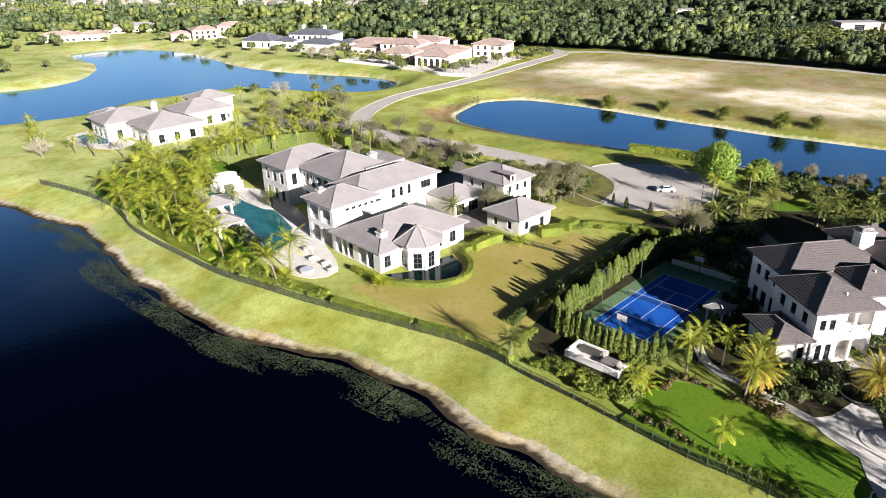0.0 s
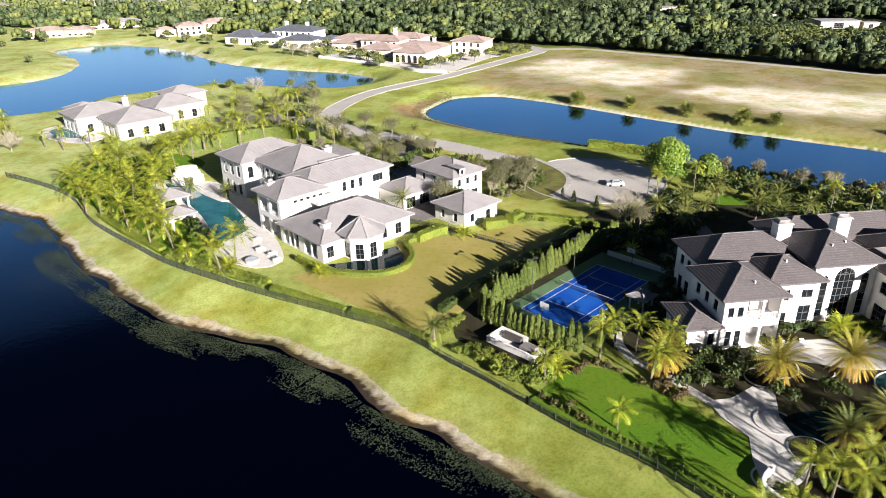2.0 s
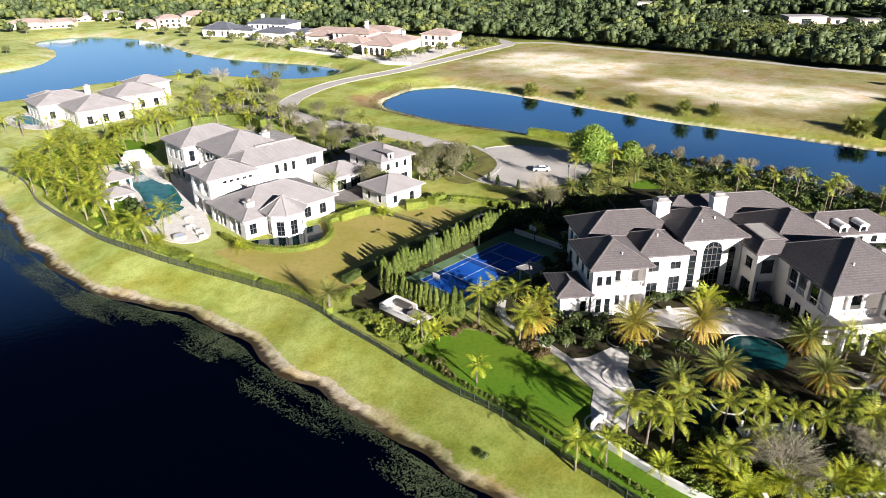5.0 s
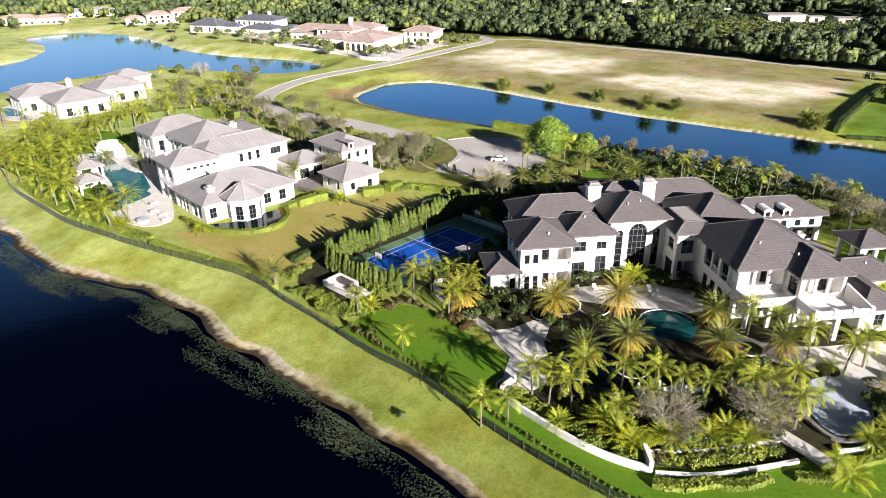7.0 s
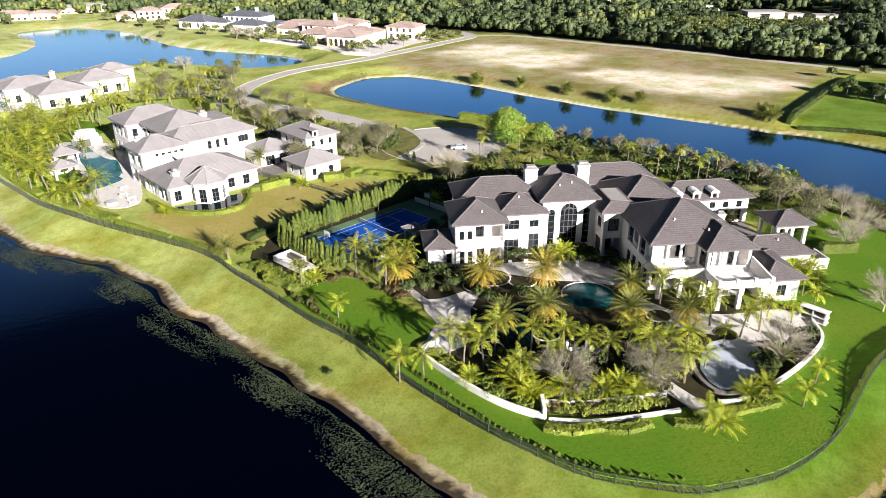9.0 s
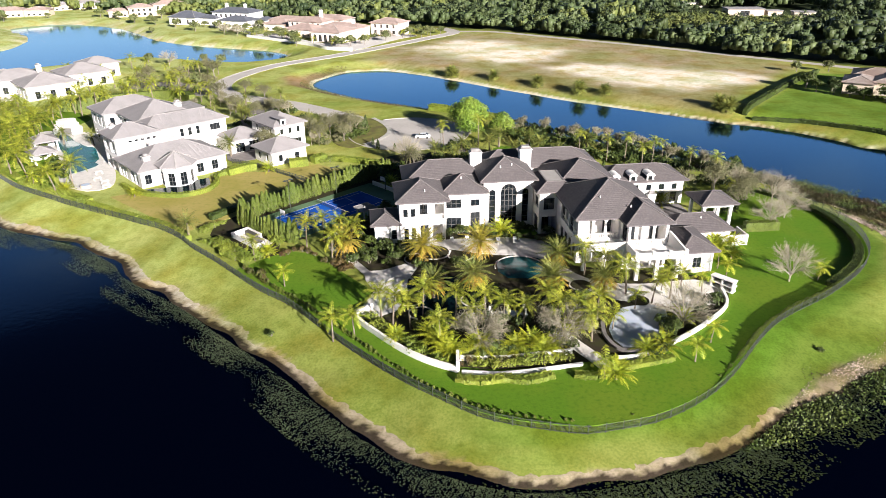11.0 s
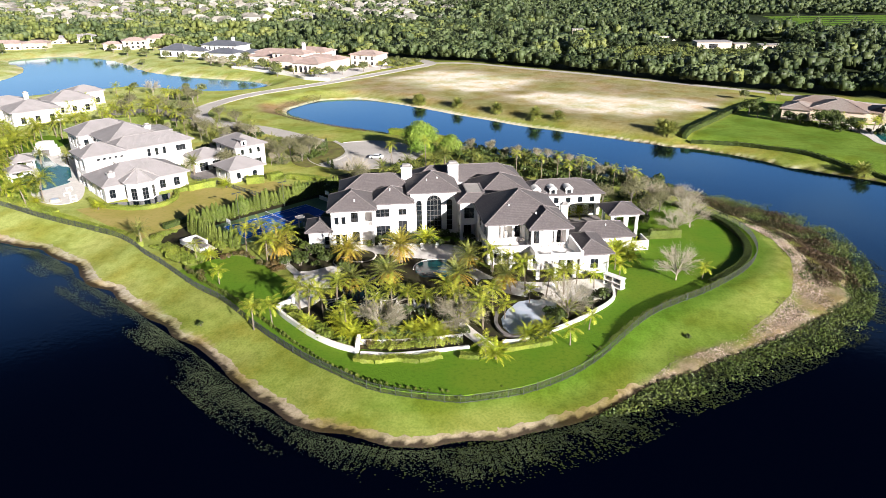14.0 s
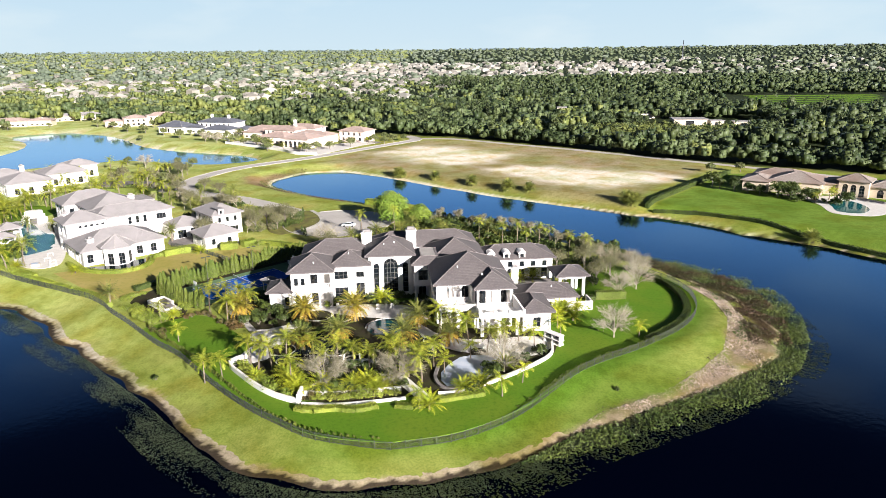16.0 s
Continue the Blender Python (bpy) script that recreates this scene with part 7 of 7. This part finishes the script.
def grove(x, y, protos, low, high, z=0.0):
    V, F, base = [], [], 0
    kind = rng.integers(0, len(protos), len(x))
    for k, (pv, pf) in enumerate(protos):
        at = np.nonzero(kind == k)[0]
        if not len(at):
            continue
        s, a = rng.uniform(low, high, len(at)), rng.uniform(0, 2 * math.pi, len(at))
        sz = s * rng.uniform(0.8, 1.25, len(at))
        c, n = np.cos(a) * s, np.sin(a) * s
        X = pv[None, :, 0] * c[:, None] - pv[None, :, 1] * n[:, None] + x[at][:, None]
        Y = pv[None, :, 0] * n[:, None] + pv[None, :, 1] * c[:, None] + y[at][:, None]
        Z = pv[None, :, 2] * sz[:, None] + (z if np.isscalar(z) else z[at][:, None])
        V.append(np.stack([X, Y, Z], -1).reshape(-1, 3))
        F.append((pf[None] + (np.arange(len(at)) * len(pv))[:, None, None]).reshape(-1, 4) + base)
        base += len(at) * len(pv)
    return np.concatenate(V), np.concatenate(F)


def in_view(x, y):
    return np.abs(x - 45) < 0.72 * (y + 60) + 60


def palm_head(fronds=15, length=3.3, z=7.6):
    """A feathery palm crown as narrow arched strips."""
    V = []
    for k in range(fronds):
        a, rise = k * 2.4, 1.1 - 1.3 * k / fronds
        o, q = np.array((math.cos(a), math.sin(a), 0)), np.array((-math.sin(a), math.cos(a), 0)) * 0.34
        p0 = np.array((0, 0, z))
        p1 = p0 + (o * math.cos(rise) + np.array((0, 0, math.sin(rise)))) * length * 0.5
        p2 = p1 + (o * math.cos(rise - 0.9) + np.array((0, 0, math.sin(rise - 0.9)))) * length * 0.5
        V += [p0 - q * 0.4, p0 + q * 0.4, p1 + q, p1 - q, p1 - q, p1 + q, p2 + q * 0.3, p2 - q * 0.3]
    return np.array(V), np.arange(len(V)).reshape(-1, 4)


def pointed_crown(n=46, r=2.3, tall=15.0, size=1.9):
    """A tall narrow feathery crown."""
    h = rng.uniform(0.1, 1, n)
    a = rng.uniform(0, 2 * math.pi, n)
    d = np.stack([np.cos(a), np.sin(a), np.full(n, 0.35)], 1)
    p = d * (r * np.sqrt(1.05 - h))[:, None] * np.array((1, 1, 0))
    p[:, 2] = h * tall
    d = d + unit(n) * 0.4
    return leaves(p, d / np.linalg.norm(d, axis=1, keepdims=True), size)


def patches(x, y, size):
    """Slow variation over the land, about -2 to 2."""
    return np.sin(x / size + 1.3 * np.sin(y / size * 0.8)) + np.sin(y / size * 1.25 + 1.6 * np.sin(x / size * 0.7) + 1)


def woods(x, y, protos, low, high, label, mats, z=0.0):
    """Trees in patches of three leaf colours, with a few taller ones among them."""
    # the x terms pick paler leaves leftward, painting in the haze there
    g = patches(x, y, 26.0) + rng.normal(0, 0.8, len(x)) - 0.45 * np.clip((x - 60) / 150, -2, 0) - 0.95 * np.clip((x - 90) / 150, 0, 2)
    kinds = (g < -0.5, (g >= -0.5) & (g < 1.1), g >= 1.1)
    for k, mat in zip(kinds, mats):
        if k.any():
            v, f = grove(x[k], y[k], protos, low, high, z if np.isscalar(z) else z[k])
            stuff("woodland", v, f, mat, label, "woods")


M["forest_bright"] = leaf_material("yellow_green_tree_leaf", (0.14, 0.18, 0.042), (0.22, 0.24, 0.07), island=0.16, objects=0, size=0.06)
# grey-green leaves with distance haze mixed into their colour
M["forest_haze"] = leaf_material("hazed_tree_leaf", (0.10, 0.135, 0.07), (0.165, 0.19, 0.10), island=0.12, objects=0, size=0.03)
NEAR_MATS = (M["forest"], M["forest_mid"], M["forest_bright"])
near_p = [crown_arrays(62, 4.7, 4.3, 4.4, 1.25, 6, 0.5, 0.96) for _ in range(6)]
deep_p = [crown_arrays(28, 5.3, 4.5, 4.4, 1.75, 4, 0.5, 0.98) for _ in range(6)]
mid_p = [crown_arrays(13, 6.2, 4.6, 4.4, 2.6, 3, 0.35, 1.1) for _ in range(5)]
far_p = [crown_arrays(5, 13, 5.0, 4.0, 6.5, 2, 0.35, 1.2) for _ in range(4)]
x, y = rng.uniform(-560, 620, 9000), rng.uniform(110, 690, 9000)
d = y - edge_y(x)
clear = ((x > 225) & (x < 338) & (y > 398) & (y < 452)) | ((x > 366) & (x < 560) & (y > 585)) | ((x > 245) & (x < 332) & (np.abs(y - 472) < 44)) | ((np.abs(x - 190) < 34) & (np.abs(y - 590) < 14)) | ((x > -310) & (x < -130) & (np.abs(y - 520) < 26))
banana = (x > 190) & (x < 268) & (y > 375) & (y < 478)
keep = (d > 0) & in_view(x, y) & ~clear & ~banana & ((x > -120) | (rng.uniform(0, 1, 9000) < 0.62))
front = keep & (d < 75)
deep = keep & ~front
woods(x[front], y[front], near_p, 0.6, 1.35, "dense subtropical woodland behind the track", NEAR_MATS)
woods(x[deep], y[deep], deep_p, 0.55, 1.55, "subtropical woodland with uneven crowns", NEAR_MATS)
x, y = rng.uniform(-200, 420, 620), rng.uniform(-4, 14, 620)
y = edge_y(x) + y
woods(x, y, near_p, 0.7, 1.3, "dense dark edge of the woodland along the track", NEAR_MATS)
x, y = np.concatenate([rng.uniform(190, 268, 420), rng.uniform(262, 338, 260)]), np.concatenate([rng.uniform(375, 478, 420), rng.uniform(398, 452, 260)])
v, f = grove(x, y, [crown_arrays(26, 2.6, 1.8, 1.6, 1.5, 7, 0.5)], 0.6, 1.1)
stuff("woodland", v, f, M["forest_bright"], "low yellow-green plantation rows in the woods", "woods")
x, y = rng.uniform(-60, 460, 1500), rng.uniform(330, 700, 1500)
keep = (y - edge_y(x) > 8) & (patches(x, y, 40.0) > -0.2) & ~((x > 225) & (x < 338) & (y > 398) & (y < 516)) & ~((x > 366) & (y > 585))
v, f = grove(x[keep], y[keep], [palm_head(), palm_head(13, 2.9, 8.6)], 0.85, 1.4)
stuff("palm_wood", v, f, M["forest_mid"], "feathery palm crowns among the woods", "woods")
x, y = np.concatenate([rng.normal(110, 26, 70), rng.normal(180, 18, 40), rng.uniform(-400, 500, 60)]), np.concatenate([rng.normal(1010, 16, 70), rng.normal(800, 16, 40), rng.uniform(700, 1300, 60)])
v, f = grove(x, y, [pointed_crown() for _ in range(3)], 0.9, 1.4)
stuff("woodland", v, f, M["forest"], "stand of tall dark feathery trees", "woods")
x, y = rng.uniform(-1000, 1200, 8200), rng.uniform(670, 1350, 8200)
suburb = x < 130 - 0.16 * (y - 700)
keep = in_view(x, y) & (rng.uniform(0, 1, 8200) < np.where(suburb, 0.8, 1.0)) & ~((x > 366) & (x < 650) & (y < 815))
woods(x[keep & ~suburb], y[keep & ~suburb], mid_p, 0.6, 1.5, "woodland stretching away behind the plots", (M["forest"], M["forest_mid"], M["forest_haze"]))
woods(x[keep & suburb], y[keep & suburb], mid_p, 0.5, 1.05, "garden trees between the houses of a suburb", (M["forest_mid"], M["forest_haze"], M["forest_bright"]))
x, y = rng.uniform(-3300, 3300, 10000), 1320 + 3400 * rng.uniform(0, 1, 10000) ** 1.5
tract = (x > -260) & (x < 720) & (y > 1380) & (y < 2350)
keep = in_view(x, y) & (rng.uniform(0, 1, 10000) < np.where(tract, 0.4, 1.0))
x, y = x[keep], y[keep]
woods(x, y, far_p, 0.55, 1.5, "distant flat wooded country to the horizon", (M["forest_haze"], M["hazed_far_forest"], M["hazed_far_forest"]), far_rise(x, y))


far_spots = np.array([q for q in dark_spots if q not in near_spots])
v, f = grove(far_spots[:, 0], far_spots[:, 1], [crown_arrays(80, 1.5, 1.5, 0.8, 0.72, 7) for _ in range(3)], 0.6, 1.4)
stuff("shrubbery", v, f, M["shrub"], "dark green shrubs massed behind the villas", "shrubs")
tan = along([(84, 173), (96, 163), (108, 154), (122, 142), (134, 130), (142, 118)], 1.6, 3.0) + along([(24, 156), (30, 162), (34, 172), (28, 180), (16, 186)], 1.4, 3.0) + along([(-6, 196), (6, 202), (-18, 208), (-26, 220)], 1.6, 3.0) + along([(-54, 222), (-40, 236), (-44, 252), (-60, 262)], 2.0, 5.0)
tan = np.array(tan)
v, f = grove(tan[:, 0], tan[:, 1], [crown_arrays(100, 1.6, 1.8, 1.0, 0.5, 7) for _ in range(3)], 0.6, 1.3)
stuff("shrubbery", v, f, M["olive"], "olive-tan shrubs beside the drives and the channel", "shrubs")


def town(n, x0, x1, y0, y1, label, power=1.0):
    s = Shape()
    for _ in range(n):
        cx, cy, a = random.uniform(x0, x1), y0 + (y1 - y0) * random.random() ** power, random.uniform(0, 3.14)
        w, dd, h = random.uniform(5.5, 11), random.uniform(4.5, 7), random.uniform(4.0, 6.5)
        c, q = math.cos(a), math.sin(a)
        up = float(far_rise(cx, cy))
        p = lambda u, v_, z: (cx + u * c - v_ * q, cy + u * q + v_ * c, z + up)
        e = [p(-w, -dd, h), p(w, -dd, h), p(w, dd, h), p(-w, dd, h)]
        r = [p(-w * 0.4, 0, h + 3), p(w * 0.4, 0, h + 3)]
        s.face(e[0], e[1], r[1], r[0])
        s.face(e[1], e[2], r[1])
        s.face(e[2], e[3], r[0], r[1])
        s.face(e[3], e[0], r[0])
        for k in range(4):
            b0, b1 = e[k], e[(k + 1) % 4]
            s.face((*b0[:2], b0[2] - h - 2), (*b1[:2], b1[2] - h - 2), b1, b0)
    ob = solid("far_town", s, M["town"], label, "houses")
    return tagged(ob, kind="stuff")


M["town"] = material("far_pale_roofs", (0.29, 0.265, 0.225), 0.8, island=0.35, tints=(((0.47, 0.45, 0.40), 0.02, 0.4, 0.6, 0.8),))
town(320, -900, 110, 745, 1400, "pale roofs of a suburb among garden trees", 0.9)
town(620, -260, 700, 1400, 2300, "pale roofs of a distant housing tract")
town(160, -1500, -200, 1400, 2600, "pale roofs of a distant suburb among trees")
town(120, 600, 1500, 1500, 2500, "long pale roofs of distant sheds")


def farm(x, y, rot, w, d, h, label):
    b = thing("farm_building", label, "building", pose(x, y, 0, 0, 0, rot))
    facade(b, (0, 0), (w, 0), 0, h, [(w * 0.35, w * 0.6, 0.1, h * 0.75, "win")], M["wall_cream"])
    facade(b, (w, 0), (w, d), 0, h, (), M["wall_cream"])
    facade(b, (w, d), (0, d), 0, h, (), M["wall_cream"])
    facade(b, (0, d), (0, 0), 0, h, (), M["wall_cream"])
    part("roof", Shape().box(-0.6, -0.6, h, w + 0.6, d + 0.6, h + 0.4), M["roof_pale"], b)


farm(262, 471, -4, 25, 14, 4.6, "low white flat-roofed farm building in a clearing")
farm(289, 468, -4, 10, 8, 3.4, "small white farm shed in a clearing")
farm(303, 458, -10, 14, 9, 3.6, "small white farm shed with a flat roof")
farm(250, 527, 12, 20, 10, 3.6, "pale low roof half hidden by trees")
farm(190, 590, -8, 14, 9, 5.0, "pale shed among dense trees")
for x, y, w, d in ((404, 596, 84, 20), (408, 632, 104, 18), (420, 664, 120, 18), (430, 694, 124, 16), (436, 722, 140, 18), (444, 752, 150, 20), (452, 786, 160, 20)):
    solid("crop_field", Shape().box(x, y, -0.1, x + w, y + d, 0.1), M["lawn"], "small green crop field in the woods", "field", kind="structure")
mast = thing("radio_mast", "thin tall mast on the horizon", "mast", pose(880, 2350, 14))
part("mast", Shape().tube([(0, 0, -4), (0, 0, 70)], [1.6, 1.2], 6), M["roof_blue"], mast)


def pads(line, n, inner, outer, size, mat, name, label, clump, fade=None):
    """Floating leaves in a ragged band off the shore line."""
    p = np.array([tuple(q) for q in spline([Vector(q) for q in line], 1.0)])
    k = rng.integers(0, len(p) - 1, n)
    d = p[k + 1] - p[k]
    d /= np.linalg.norm(d, axis=1, keepdims=True)
    x, y = (p[k] + d * rng.uniform(0, 1, (n, 1)) + np.stack([d[:, 1], -d[:, 0]], 1) * rng.uniform(inner, outer, (n, 1)) ** 1.0).T
    s = shore_distance(x, y)
    g = np.sin(x * 0.33 + 1.7 * np.sin(y * 0.21)) + np.sin(y * 0.41 + 1.3 * np.sin(x * 0.17)) + 0.8 * np.sin(x * 0.9 + y * 1.1)
    fall = np.clip(-s / outer, 0, 1)
    keep = (s < -inner) & (g * 0.7 + rng.uniform(-2.6, 2.6, n) - 3.6 * fall > clump)
    if fade:
        keep &= rng.uniform(0, 1, n) < np.clip((x - fade[0]) / (fade[1] - fade[0]), 0.0, 1)
    x, y = x[keep], y[keep]
    q = np.stack([x, y, np.full(len(x), -2.965) + rng.uniform(0, 0.05, len(x))], 1)
    nor = np.array((0, 0, 1.0)) + rng.normal(0, 0.12, (len(x), 3))
    nor /= np.linalg.norm(nor, axis=1, keepdims=True)
    v, f = leaves(q, nor, size, 0.85)
    stuff(name, v, f, mat, label, "water plants")


pads(SHORE[6:], 130000, 0.8, 7.6, 0.21, M["lily"], "lily_pads", "dense patches of lily pads floating along the shore", -0.5)
pads(SHORE[-1:] + POINT[:9], 70000, 1.0, 5.6, 0.19, M["lily"], "lily_pads", "scattered lily pads floating round the bend of the shore", -0.3)
pads(SHORE[-5:] + POINT[:13], 80000, -0.5, 9.0, 0.32, M["weed"], "water_plants", "dense green water plants round the point", -1.9, (62, 128))



def blades(x, y, low, high, mat, name, label, lean=0.35):
    s = shore_distance(x, y)
    n = len(x)
    z = np.maximum(height_at(s), -3.0)
    h = rng.uniform(low, high, n)
    a = rng.uniform(0, 2 * math.pi, n)
    side = np.stack([np.cos(a), np.sin(a), np.zeros(n)], 1) * rng.uniform(0.05, 0.12, n)[:, None]
    b = np.stack([x, y, z], 1)
    t = b + np.stack([rng.normal(0, lean, n) * h, rng.normal(0, lean, n) * h, h], 1)
    v = np.stack([b - side, b + side, t + side * 0.3, t - side * 0.3], 1).reshape(-1, 3)
    stuff(name, v, np.arange(4 * n).reshape(n, 4), mat, label, "reeds")


def inside(poly, n, grow=0.0):
    q = np.array(poly)
    x, y = rng.uniform(q[:, 0].min() - 3, q[:, 0].max() + 3, n), rng.uniform(q[:, 1].min() - 3, q[:, 1].max() + 3, n)
    k = signed(poly, x, y) > -grow
    return x[k], y[k]


x, y = inside(MARSH, 20000, 1.0)
blades(x, y, 0.2, 0.55, M["reed"], "marsh_reeds", "brown dry reeds on the marshy point")
x, y = rng.uniform(-12, 125, 120000), rng.uniform(150, 292, 120000)
s = shore_distance(x, y)
keep = (s > -1.0) & (s < 6.0 + 2.5 * np.sin(x * 0.2)) & ((y < 268 - 0.62 * x) | (x < 14)) & (rng.uniform(0, 1, len(x)) < 0.75)
mix = np.sin(x * 0.3 + 1.5 * np.sin(y * 0.2)) + rng.normal(0, 0.5, len(x)) > 0.2
blades(x[keep & ~mix], y[keep & ~mix], 0.12, 0.4, M["reed"], "bank_reeds", "dry brown reeds along the channel bank", 0.5)
blades(x[keep & mix], y[keep & mix], 0.12, 0.35, M["rush"], "bank_rushes", "low olive rushes along the channel bank", 0.5)
x, y = rng.uniform(100, 172, 70000), rng.uniform(28, 150, 70000)
s = shore_distance(x, y)
keep = (s > -4.5) & (s < 0.5)
blades(x[keep], y[keep], 0.12, 0.32, M["rush"], "shore_rushes", "low green rushes at the water's edge", 0.9)
x, y = inside(RUBBLE, 110000, 0.5)
z = height_at(shore_distance(x, y))
p = np.stack([x, y, z + 0.05], 1)
nor = np.array((0, 0, 1.0)) + rng.normal(0, 0.8, (len(x), 3))
nor /= np.linalg.norm(nor, axis=1, keepdims=True)
v, f = leaves(p, nor, 0.5, 0.3)
stuff("dry_litter", v, f, M["rubble"], "pale dry plant litter and rubble on the bank", "litter")



def scrub(poly, n, grow, mat, name, label, gap, tall, size=0.5):
    """A low tangled mat of leaves in clumps with bare gaps between them."""
    x, y = inside(poly, n, grow)
    g = np.sin(x * 0.55 + 1.6 * np.sin(y * 0.31)) + np.sin(y * 0.62 + 1.4 * np.sin(x * 0.27))
    k = g + rng.uniform(-0.7, 0.7, len(x)) > gap
    x, y, g = x[k], y[k], g[k]
    z = np.maximum(height_at(shore_distance(x, y)), -3.0) + rng.uniform(0, 1, len(x)) * tall * np.clip(0.4 + 0.3 * g, 0.2, 1)
    v, f = leaves(np.stack([x, y, z], 1), unit(len(x)), size, 0.5)
    stuff(name, v, f, mat, label, "scrub")


x, y = inside(FRINGE, 170000, 0.3)
s = shore_distance(x, y)
g = patches(x, y, 2.2)
k = (s < 0.8) & (g + rng.uniform(-1.5, 1.5, len(x)) - 0.22 * np.maximum(-s - 4, 0) > -0.7)
x, y = x[k], y[k]
nor = unit(len(x)) + np.array((0.3, -0.5, 0.7))
v, f = leaves(np.stack([x, y, -2.95 + rng.uniform(0.02, 0.4, len(x))], 1), nor / np.linalg.norm(nor, axis=1, keepdims=True), 0.42, 0.55)
stuff("shore_rushes", v, f, M["rush_bright"], "bright green emergent plants fringing the point", "water plants")
scrub(MARSH, 90000, 0.8, M["reed"], "marsh_scrub", "tangled reddish brown scrub on the marshy point", -0.5, 0.9)
scrub(MARSH, 22000, 4.0, M["rush"], "marsh_scrub", "low green plants among the brown scrub", 0.5, 0.6)
scrub(RUBBLE, 40000, 1.5, M["reed"], "bank_scrub", "brown weeds growing through the pale rubble", 0.3, 0.2, 0.28)
scrub(RUBBLE, 9000, 3.0, M["rush"], "bank_scrub", "green weeds at the rubble's edge", 0.9, 0.15, 0.28)

# the rim of the plain, far behind everything, its haze painted as blue-grey
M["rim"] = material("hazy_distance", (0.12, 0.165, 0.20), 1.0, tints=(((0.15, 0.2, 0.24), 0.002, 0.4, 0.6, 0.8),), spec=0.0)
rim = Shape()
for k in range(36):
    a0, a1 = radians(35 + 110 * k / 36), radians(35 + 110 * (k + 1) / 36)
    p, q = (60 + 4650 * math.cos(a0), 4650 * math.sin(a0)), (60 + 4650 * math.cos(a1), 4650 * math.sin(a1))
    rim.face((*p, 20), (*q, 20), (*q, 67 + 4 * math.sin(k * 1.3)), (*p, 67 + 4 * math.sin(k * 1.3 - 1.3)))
solid("backdrop", rim, M["rim"], "rim of the distant plain, painted pale blue-grey for haze", "backdrop", kind="structure")

# the pale sky low over the plain, beyond the rim
m = bpy.data.materials.new("low_sky")
m.use_nodes = True
n, l = m.node_tree.nodes, m.node_tree.links
n.remove(n["Principled BSDF"])
glow = n.new("ShaderNodeEmission")
geo = n.new("ShaderNodeNewGeometry")
split = n.new("ShaderNodeSeparateXYZ")
l.new(geo.outputs["Position"], split.inputs[0])
level = n.new("ShaderNodeMapRange")
level.inputs[2].default_value = 2300.0
l.new(split.outputs["Z"], level.inputs[0])
ramp = n.new("ShaderNodeValToRGB")
ramp.color_ramp.elements[0].color = (0.215, 0.265, 0.295, 1)
ramp.color_ramp.elements[1].color = (0.03, 0.07, 0.16, 1)
for at, c in ((0.16, (0.19, 0.25, 0.295, 1)), (0.42, (0.115, 0.19, 0.29, 1))):
    ramp.color_ramp.elements.new(at).color = c
l.new(level.outputs[0], ramp.inputs[0])
wisp = n.new("ShaderNodeTexNoise")
wisp.inputs["Scale"].default_value, wisp.inputs["Detail"].default_value = 0.0011, 5.0
long_way = n.new("ShaderNodeMapping")
long_way.inputs["Scale"].default_value = (1, 1, 3.5)
l.new(geo.outputs["Position"], long_way.inputs[0])
l.new(long_way.outputs[0], wisp.inputs["Vector"])
veil = n.new("ShaderNodeMapRange")
veil.inputs[1].default_value, veil.inputs[2].default_value, veil.inputs[4].default_value = 0.48, 0.72, 0.4
l.new(wisp.outputs["Fac"], veil.inputs[0])
mix = n.new("ShaderNodeMixRGB")
mix.inputs[2].default_value = (0.27, 0.30, 0.31, 1)
l.new(veil.outputs[0], mix.inputs[0])
l.new(ramp.outputs[0], mix.inputs[1])
l.new(mix.outputs[0], glow.inputs[0])
l.new(glow.outputs[0], n["Material Output"].inputs[0])
dome = Shape()
for k in range(40):
    a0, a1 = radians(10 + 160 * k / 40), radians(10 + 160 * (k + 1) / 40)
    for z0, z1 in ((-5, 500), (500, 1200), (1200, 2300)):
        dome.face((60 + 4850 * math.cos(a1), 4850 * math.sin(a1), z0), (60 + 4850 * math.cos(a0), 4850 * math.sin(a0), z0), (60 + 4850 * math.cos(a0), 4850 * math.sin(a0), z1), (60 + 4850 * math.cos(a1), 4850 * math.sin(a1), z1))
solid("backdrop", dome, m, "pale blue sky with thin cloud low over the plain", "backdrop", kind="structure")
